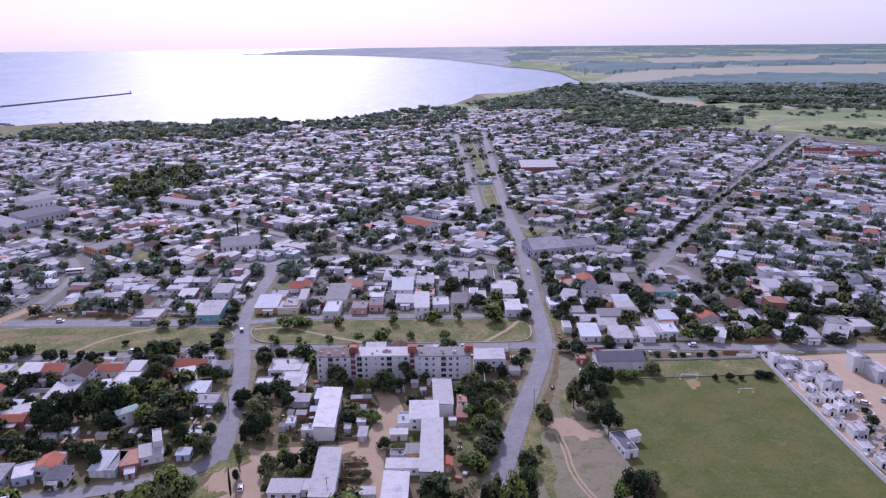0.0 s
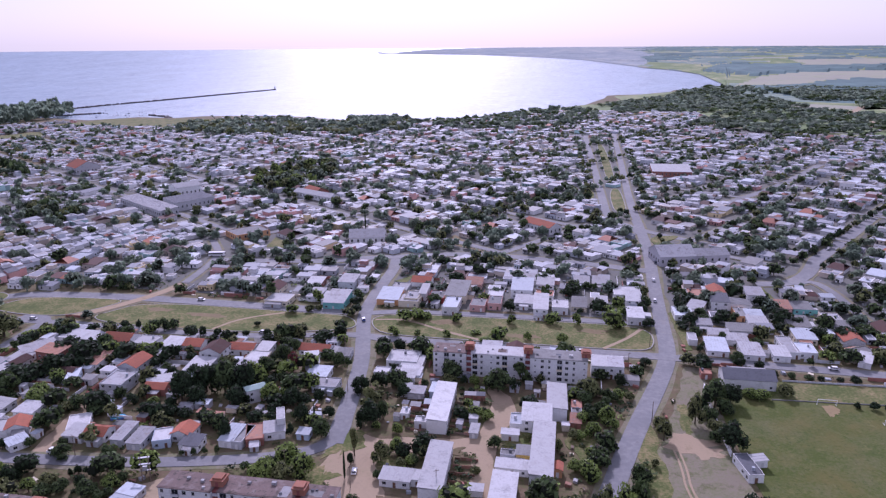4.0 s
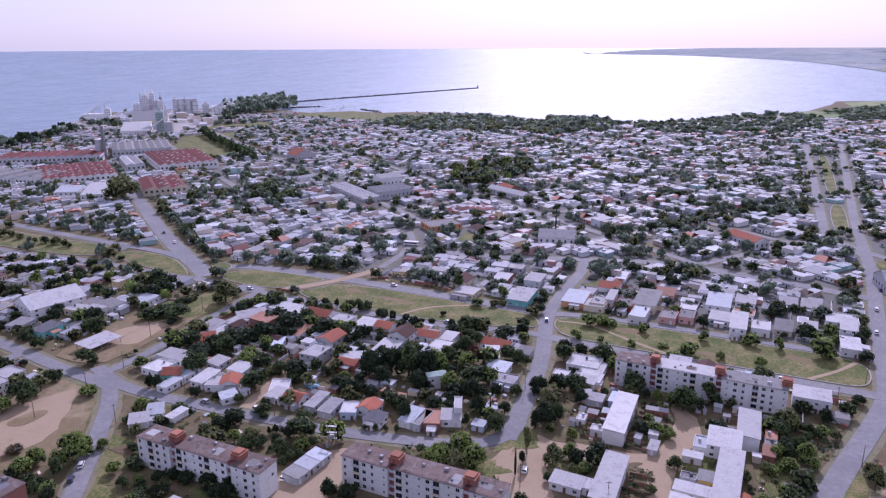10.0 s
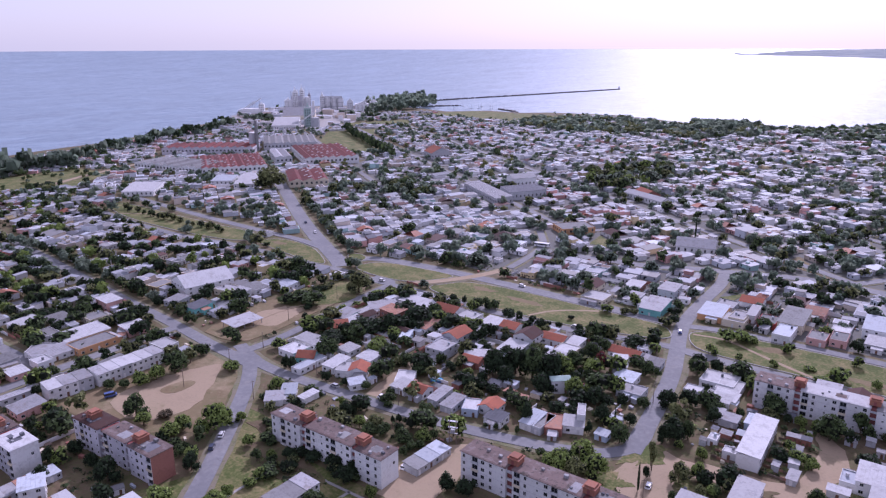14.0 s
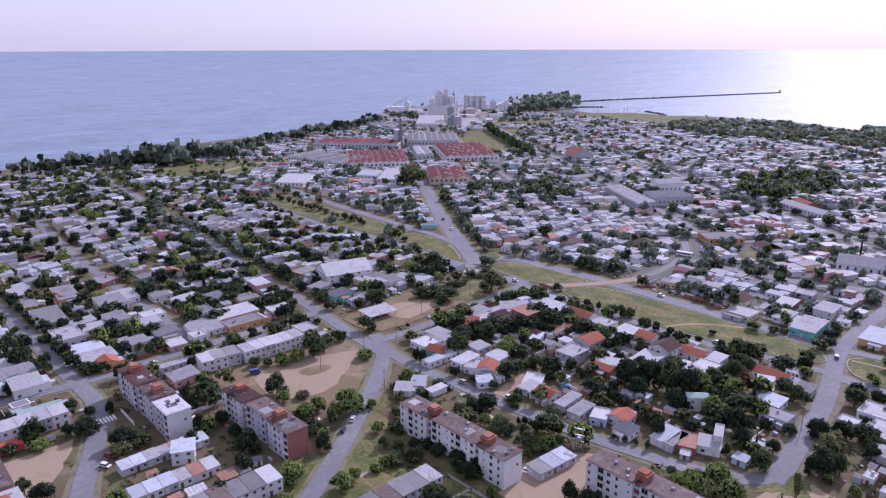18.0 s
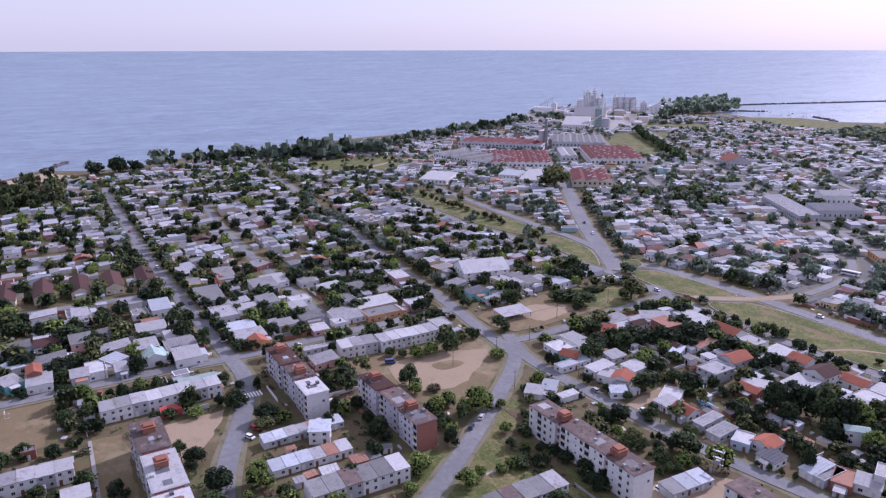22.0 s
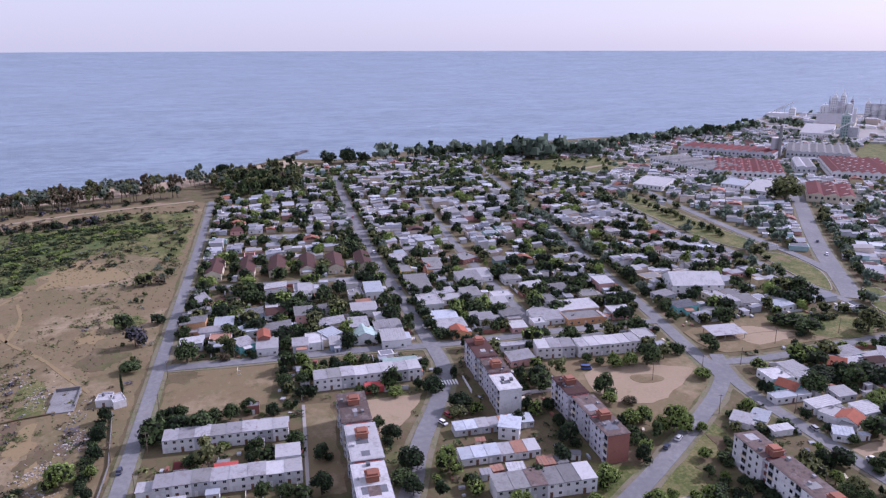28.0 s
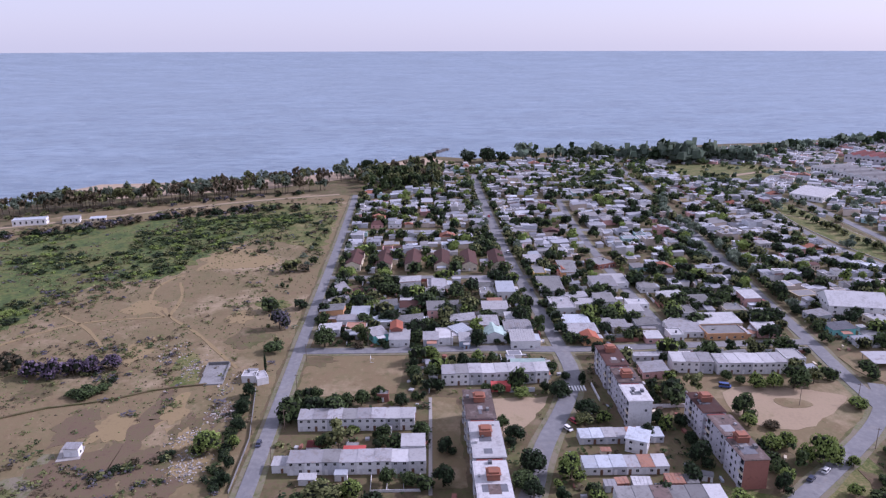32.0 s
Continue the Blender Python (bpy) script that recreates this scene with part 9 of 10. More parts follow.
# street trees
for line in ([(-330, 78), (-420, 76), (-530, 74), (-690, 75), (-790, 76)], [(-330, 61), (-420, 60), (-530, 58), (-690, 59), (-790, 60)], [(-330, -44), (-430, -44), (-530, -44), (-680, -46)],
             [(-330, 208), (-390, 212), (-500, 225)], [(-330, 190), (-390, 194), (-500, 207)], [(64, 375), (66, 420), (70, 490), (70, 540)], [(40, 372), (42, 420), (45, 480)],
             [(17, 600), (18, 700), (17, 800), (14, 900), (11, 1000)], [(70, 600), (70, 700), (73, 800), (76, 900), (79, 1000)],
             [(-520, 472), (-450, 420), (-390, 380), (-350, 355)], [(-540, 440), (-470, 395), (-420, 362)], [(-600, 330), (-520, 330), (-450, 332)]):
    row(line, 9.5, 4, 7.5, MIX, ("round",), 1.6)
for b in (-221, -304, -388, -472, -556, -640, 100, 180):
    row([q for q in (turned(a, b + 5) for a in np.arange(330, 1300, 40)) if q[1] > 480 and math.hypot(*q) < shore(bearing_of(*q)) - 140 and plan_at(*q) != 3], 11, 4.5, 8, MIX, ("round",), 1.5)
row([turned(a, -128) for a in np.arange(480, 1200, 40)], 12, 4.5, 8, MIX, ("round",), 2)
row([turned(a, -146) for a in np.arange(480, 1200, 40)], 12, 4.5, 8, MIX, ("round",), 2)
# garden trees between the nearer houses
for x0, y0, x1, y1, n in ((-230, 200, -95, 308, 110), (-430, -44, -322, 190, 190), (66, 322, 230, 440, 90)):
    for _ in range(n):
        x, y, h = wrng.uniform(x0, x1), wrng.uniform(y0, y1), wrng.uniform(3.2, 6.6)
        if is_free(x, y, 0, 2.5, 2.5):
            far_tree(x, y, h, h * wrng.uniform(0.9, 1.25), "round", wrng.choice(("dark", "dark", "broad", "dark", "olive")))
SCRUB = [(-158, 136), (-146, 156), (-165, 158), (-198, 178), (-204, 192), (-222, 172), (-196, 152), (-178, 130)]
for _ in range(420):
    x, y, h = wrng.uniform(-224, -144), wrng.uniform(130, 192), wrng.choice((wrng.uniform(0.5, 1.6), wrng.uniform(0.5, 1.6), wrng.uniform(2, 4.5)))
    if inside(x, y, SCRUB) and plan_at(x, y) not in (1, 3):
        far_tree(x, y, h, h * wrng.uniform(1.0, 1.7), "bush" if h < 1.7 else "round", wrng.choice(("dark", "broad", "olive", "broad")))
# weeds, hedges and shrubs in the yards of the nearer houses
for _ in range(9000):
    x, y = wrng.uniform(-430, 130), wrng.uniform(-46, 420)
    if math.hypot(x, y) < 205 or (y > 322 and x < -90 and y < 360) or not is_free(x, y, 0, 1.5, 1.5) or noise.noise((x * 0.05, y * 0.05, 8)) < -0.12:
        continue
    h = wrng.uniform(0.5, 2.1)
    far_tree(x, y, h, h * wrng.uniform(1.0, 1.8), "bush", wrng.choice(("dark", "broad", "olive", "dark", "brown")))
# the open field: scattered shrubs, denser by the marsh
FIELD = [(-180, -62), (-690, -64), (-660, -170), (-560, -330), (-300, -300), (-150, -200)]
for _ in range(12000):
    x, y = wrng.uniform(-690, -150), wrng.uniform(-330, -62)
    if not inside(x, y, FIELD):
        continue
    dense = noise.noise((x * 0.018, y * 0.018, 7)) * 0.7 + noise.noise((x * 0.08, y * 0.08, 2)) * 0.5 + wrng.uniform(-0.28, 0.28)
    if dense < 0.18:
        continue
    h = wrng.uniform(0.4, 1.1) + max(0, dense) * 1.5
    far_tree(x, y, h, h * wrng.uniform(1.2, 2.4), "bush", wrng.choice(("brown", "olive", "brown", "broad", "olive", "grey")))
MARSH = [(-345, -214), (-371, -206), (-420, -202), (-430, -177), (-439, -152), (-465, -150), (-502, -136), (-550, -116), (-588, -78), (-608, -92), (-604, -170), (-577, -247), (-550, -290), (-510, -305), (-380, -335)]
for _ in range(3200):
    x, y = wrng.uniform(-640, -330), wrng.uniform(-320, -66)
    if inside(x, y, MARSH) and noise.noise((x * 0.02, y * 0.02, 1)) + 0.4 * noise.noise((x * 0.07, y * 0.07, 5)) > -0.05 - 0.3 * (y > -170):
        h = wrng.uniform(1.2, 3.4)
        far_tree(x, y, h, h * wrng.uniform(1.3, 2.2), "bush", wrng.choice(("broad", "broad", "dark", "light", "olive")))
for _ in range(420):
    x, y, h = wrng.uniform(-650, -480), wrng.uniform(-150, -64), wrng.uniform(0.6, 2.6)
    if noise.noise((x * 0.04, y * 0.04, 4)) > -0.05:
        far_tree(x, y, h, h * wrng.uniform(1.2, 1.9), "bush", wrng.choice(("olive", "broad", "olive", "brown", "dark")))
for x0, y0, x1, y1, n, low, high in ((-213, -108, -228, -84, 44, 0.8, 2.4), (-251, -99, -271, -96, 12, 0.7, 1.6), (-206, -96, -214, -80, 26, 0.6, 1.6), (-272, -68, -206, -63.5, 46, 1.2, 3.2), (-224, -124, -214, -104, 40, 0.4, 1.2), (-262, -78, -254, -69, 14, 0.6, 1.8), (-300, -148, -288, -128, 16, 1, 2.6)):
    for _ in range(n):
        k, h = wrng.random(), wrng.uniform(low, high)
        far_tree(x0 + (x1 - x0) * k + wrng.uniform(-2.5, 2.5) * (y0 != -68), y0 + (y1 - y0) * k + wrng.uniform(-2.2, 2.2) * (y0 != -68), h, h * wrng.uniform(1.1, 1.8), "bush", wrng.choice(("dark", "olive", "broad", "brown", "grey") if y0 != -68 else ("dark", "broad", "dark")))
row([(-205, -65), (-240, -66), (-262, -67)], 2.2, 1.4, 3.6, ("dark", "broad", "dark"), ("bush", "round"), 1.2, 1.0)
row([(-440, -70), (-520, -72), (-600, -70), (-670, -72)], 16, 2, 5, MIX, ("round", "bush"), 7)
row([(-330, -64), (-380, -72), (-430, -80)], 10, 1.5, 4, DRY, ("bush", "round"), 9)
# the countryside
for poly, n, a, b in (([(330, 1180), (520, 1250), (620, 1420), (520, 1640), (300, 1560), (200, 1300)], 420, 8, 14), ([(100, 1500), (320, 1580), (520, 1700), (460, 2000), (240, 1900), (60, 1700)], 420, 9, 15), ([(620, 1700), (1000, 1640), (1250, 1560), (1300, 1700), (900, 1800), (650, 1820)], 420, 12, 20),
                      ([(560, 1900), (1000, 1880), (1600, 1850), (1700, 2000), (1250, 2250), (700, 2400), (560, 2300)], 1300, 11, 19), ([(700, 1000), (1000, 1000), (1300, 1200), (1500, 1100), (1200, 750), (800, 760)], 420, 4, 9), ([(600, 1500), (760, 1640), (1100, 1680), (1300, 1500), (1100, 1420), (800, 1520)], 330, 6, 13), ([(560, 1120), (640, 1190), (760, 1120), (660, 960)], 120, 4, 8), ([(150, 1600), (300, 1700), (520, 1850), (480, 2150), (330, 2200), (200, 1950), (60, 1750)], 300, 6, 12), ([(640, 1420), (900, 1480), (1100, 1400), (1000, 1330), (760, 1330)], 60, 4, 9), ([(800, 1130), (1000, 1250), (1200, 1200), (1000, 950), (800, 1000)], 220, 6, 11), ([(260, 2050), (540, 2150), (620, 2400), (420, 2450)], 180, 10, 16)):
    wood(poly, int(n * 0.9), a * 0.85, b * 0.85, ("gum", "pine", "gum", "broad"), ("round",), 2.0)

# ---- the rest of the town, filled lot by lot ----
srng = random.Random(23)
ROOF_PICK = ["white"] * 5 + ["grey"] * 7 + ["concrete"] * 5 + ["dark"] * 2 + ["rust"] + ["blue"] * 2 + ["tile", "brown"]
WALL_PICK = ["white"] * 10 + ["cream"] * 3 + ["grey"] * 4 + ["pink", "pink", "brick", "orange", "blue", "teal"]


def on_land(x, y, margin=75):
    return math.hypot(x, y) < shore(bearing_of(x, y)) - margin


def in_view(x, y, extra=3):
    return -33 - extra < bearing_of(x, y) < 121 + extra and math.hypot(x, y) > 150


def lot_angle(x, y):
    """The turn of the street grid at a place."""
    if y > 440 or (x < -330 and y > 352 and x + y > -250) or (x < -345 and y > 356):
        return -34.0
    if x < -330 and 190 < y <= 352:
        return 7.0
    return 0.0


def town(x, y):
    if not on_land(x, y) or not in_view(x, y):
        return False
    if y < -48 or (y > 1180 and x > 250) or math.hypot(x, y) > 1560:
        return False
    b, r = bearing_of(x, y), math.hypot(x, y)
    if x > 60 and b < -10 and r > 1050 + (b + 33) * 18:
        return False
    return True


def lot(x, y, rot, w, d, h, roof, wall):
    """A far lot: a front house, and wings or an upper room built on behind it."""
    c, s = math.cos(radians(rot)), math.sin(radians(rot))

    def put(a, b, ww, dd, hh, rr):
        FAR_HOUSES.append((x + c * a - s * b, y + s * a + c * b, rot, ww, dd, hh, rr, wall))

    if roof in ("tile", "brown") and srng.random() < 0.55:
        roof = srng.choice(("grey", "concrete", "white"))
    if roof in ("tile", "brown") or srng.random() < 0.12:
        put(0, 0, w, d, h, roof)
        return
    cut = srng.uniform(0.4, 0.65)
    side = srng.choice((-1, 1))
    front = -d * (1 - cut) / 2
    if srng.random() < 0.5:
        # two houses wall to wall under roofs of their own
        split = srng.uniform(0.35, 0.65)
        put(-w * (1 - split) / 2, front, w * split, d * cut, h, roof)
        put(w * split / 2, front + srng.uniform(-0.6, 0.6), w * (1 - split), d * cut, h + srng.uniform(-0.5, 0.6), srng.choice(ROOF_PICK))
    else:
        put(0, front, w, d * cut, h, roof)
    narrow = srng.uniform(0.35, 0.75)
    put(side * w * (1 - narrow) / 2, d * cut / 2, w * narrow, d * (1 - cut), h - srng.uniform(0.3, 0.7), srng.choice(ROOF_PICK[:13] + [roof]))
    if srng.random() < 0.4:
        put(-side * w * srng.uniform(0.25, 0.38), d * srng.uniform(0.25, 0.4), srng.uniform(2, 3.4), srng.uniform(2, 3.4), srng.uniform(2.1, 2.7), srng.choice(("rust", "dark", "concrete", "grey", "white")))
    if srng.random() < 0.16:
        put(-side * w * 0.2, front, w * 0.5, d * cut * 0.7, h + 2.5, srng.choice(("white", "grey", "concrete")))
    elif srng.random() < 0.35:
        # a tank or stair head on the roof
        put(side * w * srng.uniform(0.1, 0.35), front, srng.uniform(1.1, 2.2), srng.uniform(1.1, 2.0), h + srng.uniform(0.9, 1.7), srng.choice(("blue", "dark", "white", "concrete")))


def fill(angle, step_u, step_v, size):
    c, s = math.cos(radians(angle)), math.sin(radians(angle))
    for iv in range(int(-1700 / step_v), int(1900 / step_v)):
        for iu in range(int(-1700 / step_u), int(1700 / step_u)):
            stray = 0.03 if angle == -34.0 else 0.05
            u, v = (iu + srng.uniform(-stray, stray)) * step_u, (iv + srng.uniform(-stray, stray)) * step_v
            x, y = c * u - s * v, s * u + c * v
            if not (X0 < x < 1400 and -60 < y < 1600) or math.hypot(x, y) < 300 or lot_angle(x, y) != angle or not town(x, y):
                continue
            roll = srng.random()
            r = math.hypot(x, y)
            w, d = srng.uniform(*size[0]), srng.uniform(*size[1])
            if r > 430 and srng.random() < 0.07:
                w, d = srng.uniform(13, 22), srng.uniform(11, 19)
            if roll < (0.93 if angle == -34.0 else 0.88) and is_free(x, y, angle, w * 0.9, d * 0.9):
                h = 5.6 if srng.random() < 0.09 else srng.uniform(2.8, 3.6)
                roof, wall = srng.choice(ROOF_PICK), srng.choice(WALL_PICK)
                rot = angle + (srng.uniform(-0.4, 0.4) if angle == -34.0 else srng.choice((0, 90)) * (abs(w - d) < 2) + srng.uniform(-2, 2))
                if r < 420 and NEAR_COUNT[0] < 310:
                    house(x, y, rot, w, d, h, roof, wall)
                else:
                    lot(x, y, rot, w, d, h, roof, wall)
                    mark(corners(x, y, rot, w, d, -0.6 if angle == -34.0 else -0.3), 3)


# large garden trees that the houses stand round
for _ in range(5200):
    x, y = srng.uniform(-1150, 900), srng.uniform(-44, 1300)
    r = math.hypot(x, y)
    thick = noise.noise((x * 0.012, y * 0.012, 6)) + (0.24 if x < -300 and y < 340 else 0.42 if x > 60 and y < 640 else 0.0)
    if r < 300 or not town(x, y) or thick + srng.uniform(-0.25, 0.25) < 0.12 or not is_free(x, y, 0, 4, 4):
        continue
    hgt = srng.uniform(5.5, 9.5)
    # farther off in the old town most leaves are the haze-paled ones
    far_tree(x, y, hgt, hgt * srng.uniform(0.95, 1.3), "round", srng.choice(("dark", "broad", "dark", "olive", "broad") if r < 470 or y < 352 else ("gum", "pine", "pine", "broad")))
    mark(corners(x, y, 0, hgt * 0.55, hgt * 0.55), 4)
fill(0.0, 10.6, 13.5, ((9.0, 10.4), (10.5, 13.0)))
fill(7.0, 10.6, 13.5, ((9.0, 10.4), (10, 13.0)))
fill(-34.0, 11.0, 13.5, ((9.8, 10.7), (11.5, 13.1)))
# low works and stores crowded on the harbour yard
HARBOUR = [(-1250, 940), (-1120, 870), (-960, 840), (-905, 935), (-1060, 1150), (-1120, 1250), (-1330, 1180)]
for _ in range(240):
    x, y = srng.uniform(-1320, -910), srng.uniform(845, 1240)
    if not inside(x, y, HARBOUR) or plan_at(x, y) in (1, 3, 4):
        continue
    if srng.random() < 0.6:
        w, d = srng.uniform(7, 24), srng.uniform(7, 18)
        FAR_HOUSES.append((x, y, 44 + srng.choice((0, 90)), w, d, srng.choice((4, 5, 6, 8, 11)), srng.choice(("white", "grey", "concrete", "white")), srng.choice(("white", "white", "cream", "grey"))))
        mark(corners(x, y, 44, w, d, 2), 3)
    else:
        far_tree(x, y, srng.uniform(5, 11), srng.uniform(6, 11), "round", srng.choice(("gum", "pine", "broad")))
# sheds in what is left of the yards
for angle in (0.0, 7.0, -34.0):
    for _ in range(22000):
        x, y = srng.uniform(-1250, 1000), srng.uniform(-48, 1450)
        if lot_angle(x, y) == angle and town(x, y) and math.hypot(x, y) > 285:
            w, d = srng.uniform(3, 8), srng.uniform(3, 8)
            if is_free(x, y, angle, w, d):
                FAR_HOUSES.append((x, y, angle + srng.uniform(-4, 4), w, d, srng.uniform(2.3, 3.3), srng.choice(("white", "white", "grey", "grey", "grey", "blue", "concrete", "dark")), srng.choice(("grey", "white", "white"))))
                mark(corners(x, y, angle, w, d, 0.1), 3)
def shed(x, y, rot, w, d, h, roof, wall):
    """A small yard shed under one sloping sheet."""
    ob = thing("shed", x, y, 0, rot, f"small {WALL_WORD[wall]} shed with a {ROOF_WORD[roof]} roof", "shed", "yard sheds")
    v, f = box(-w / 2, -d / 2, -0.3, w / 2, d / 2, h - 0.1)
    part("wall", mesh_of("wall", [(a, b, c + (0.06 * d if b > 0 and c > 0 else 0)) for a, b, c in v], f[2:], "wall_" + wall), ob)
    part("roof", roof_shape(w, d, h, "lean", 0.2, 0.06 * d, "roof_" + roof), ob)
    part("door", door_mesh(0.85, 1.85, "door_wood"), ob, m=pose(w * 0.15, -d / 2, 0))
    mark(corners(x, y, rot, w, d, 0.3), 3)


for x, y, w, d, h, roof, wall in ((-229.6, -33, 6.5, 4.2, 2.7, "factory_red", "white"), (-218.5, -43.6, 5.4, 5.2, 3.1, "white", "white"), (-210, -33.4, 5.6, 3.4, 2.4, "white", "white"), (-211.8, -22.4, 4.2, 3.0, 2.6, "blue", "white"), (-252.5, -5.6, 4, 4, 3.2, "concrete", "brick"), (-252.5, 0.5, 4.4, 3.6, 3.0, "white", "brick"),
                                  (-240.8, -8, 3.4, 3, 2.5, "grey", "white"), (-228.5, -20, 4, 3, 2.5, "grey", "grey")):
    shed(x, y, 89, w, d, h, roof, wall)
for x, y, rot, w, d, h, roof, wall in ((-202.5, 87.5, 89, 5.5, 5, 3.2, "rust", "brick"), (-203, 93.2, 92, 4, 4.6, 2.6, "concrete", "grey"), (-202, 76.5, 86, 6, 4.6, 2.8, "white", "grey"), (-203.5, 70.4, 95, 4, 3.2, 2.3, "rust", "brick"), (-202, 66, 89, 3.6, 3.4, 2.5, "grey", "grey"),
                                       (-199.8, 81.8, 80, 3, 2.6, 2.2, "dark", "grey"), (-222.5, 70, 89, 3.4, 2.4, 2.2, "rust", "cream"), (-206, 100, 70, 3.5, 2.6, 2.3, "concrete", "white"),
                                       (-147.5, 236, 10, 5, 4, 2.6, "grey", "grey"), (-142, 240, 2, 6, 4, 2.5, "blue", "grey"), (-138, 233, -6, 5, 3.4, 2.4, "rust", "brick"), (-132, 231, 4, 6, 4, 2.6, "rust", "cream"), (-160, 226, -3, 4, 3, 2.4, "concrete", "brick"), (-165, 219, 3, 5, 3, 2.5, "concrete", "pink"), (-168, 213, 0, 4, 3, 2.4, "grey", "cream")):
    if is_free(x, y, rot, w * 0.6, d * 0.6, (2, 4)):
        shed(x, y, rot, w, d, h, roof, wall)
shed_rng, made = random.Random(61), 0
while made < 60:
    x, y = shed_rng.choice(((shed_rng.uniform(-235, -90), shed_rng.uniform(208, 308)), (shed_rng.uniform(-235, -90), shed_rng.uniform(208, 308)), (shed_rng.uniform(-66, 12), shed_rng.uniform(240, 284))))
    w, d = shed_rng.uniform(2.2, 5.2), shed_rng.uniform(2.2, 4.2)
    if plan_at(x, y) == 0 and is_free(x, y, 0, w + 1, d + 1):
        shed(x, y, shed_rng.choice((0, 90, 180)) + shed_rng.uniform(-5, 5), w, d, shed_rng.uniform(2.1, 2.8), shed_rng.choice(("rust", "grey", "white", "concrete", "dark", "grey", "blue")), shed_rng.choice(("grey", "brick", "cream", "white", "grey")))
        made += 1
# walls and fences between the yards
yard_rng = random.Random(77)
made = 0
made = 0
while made < 240:
    x, y = yard_rng.uniform(-420, 200), yard_rng.uniform(-45, 440)
    length, turn = yard_rng.uniform(7, 17), lot_angle(x, y) + yard_rng.choice((0, 90))
    if town(x, y) and (275 < math.hypot(x, y) < 430 or (-235 < x < -90 and y > 208)) and is_free(x, y, turn, length, 1.5):
        wall = thing("yard_wall", x, y, 0, turn, yard_rng.choice(("low grey block wall between yards", "whitewashed yard wall", "bare brick yard wall")), "yard wall", "yard walls")
        v, f = box(-length / 2, -0.1, -0.3, length / 2, 0.1, yard_rng.uniform(1.3, 2.1))
        part("wall", mesh_of("wall", v, f, {"low": "wall_grey", "whi": "wall_white", "bar": "wall_brick"}[wall["label"][:3]]), wall)
        mark(corners(x, y, turn, length, 0.6), 3)
        made += 1
# yard and street trees
LEAVES = ["dark"] * 6 + ["broad"] * 8 + ["olive"] * 3 + ["light"] * 4
# from mid distance on, trees mostly take the haze-paled leaves
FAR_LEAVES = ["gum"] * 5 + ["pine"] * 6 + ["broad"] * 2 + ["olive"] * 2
for _ in range(52000):
    x, y = srng.uniform(-1250, 1050), srng.uniform(-48, 1450)
    if town(x, y) and is_free(x, y, 0, 1.7, 1.7) and srng.random() < (0.5 if math.hypot(x, y) < 270 else 0.85 if math.hypot(x, y) < 360 else 0.95 if y < 330 else 0.66):
        hgt = srng.choice((3.5, 4.5, 5.5, 6.5, 7.5, 9) if math.hypot(x, y) > 480 else (4, 5.5, 6.5, 7.5, 9, 10.5))
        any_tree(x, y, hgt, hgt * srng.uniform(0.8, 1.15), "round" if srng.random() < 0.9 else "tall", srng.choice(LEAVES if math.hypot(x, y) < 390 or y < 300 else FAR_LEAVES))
        mark(corners(x, y, 0, hgt * 0.62, hgt * 0.62), 4)
# odds and ends lying about the yards, and low shrubs
odds, clutter_rng = {}, random.Random(41)
for _ in range(26000):
    x, y = clutter_rng.uniform(-430, 230), clutter_rng.uniform(-48, 440)
    if not town(x, y) or math.hypot(x, y) > 440 or plan_at(x, y) != 0 or not is_free(x, y, 0, 3.4, 3.4):
        continue
    if clutter_rng.random() < 0.5:
        h = clutter_rng.uniform(0.7, 2.1)
        far_tree(x, y, h, h * clutter_rng.uniform(1.0, 1.9), "bush", clutter_rng.choice(("broad", "dark", "light", "olive", "dark", "broad")))
        mark(corners(x, y, 0, 2.2, 2.2), 4)
    else:
        a, b, c = clutter_rng.uniform(0.3, 1.3), clutter_rng.uniform(0.3, 1.1), clutter_rng.uniform(0.25, 1.3)
        verts, faces = odds.setdefault(clutter_rng.choice(("roof_rust", "roof_grey", "roof_dark", "roof_white", "wall_brick", "wall_cream", "pole_wood", "roof_blue")), ([], []))
        v, f = box(-a, -b, -0.1, a, b, c)
        t, n = radians(lot_angle(x, y) + clutter_rng.uniform(-25, 25)), len(verts)
        verts += [(x + p * math.cos(t) - q * math.sin(t), y + p * math.sin(t) + q * math.cos(t), z * (1 if p < 0 else 0.8)) for p, q, z in v]
        faces += [tuple(i + n for i in g) for g in f[1:]]
        mark(corners(x, y, 0, 3.0, 3.0), 3)
for key, (verts, faces) in odds.items():
    tagged(new("yard_clutter", mesh_of("yard_clutter", verts, faces, key)), "small hutches, crates and stored things in the yards", "clutter", kind="stuff")


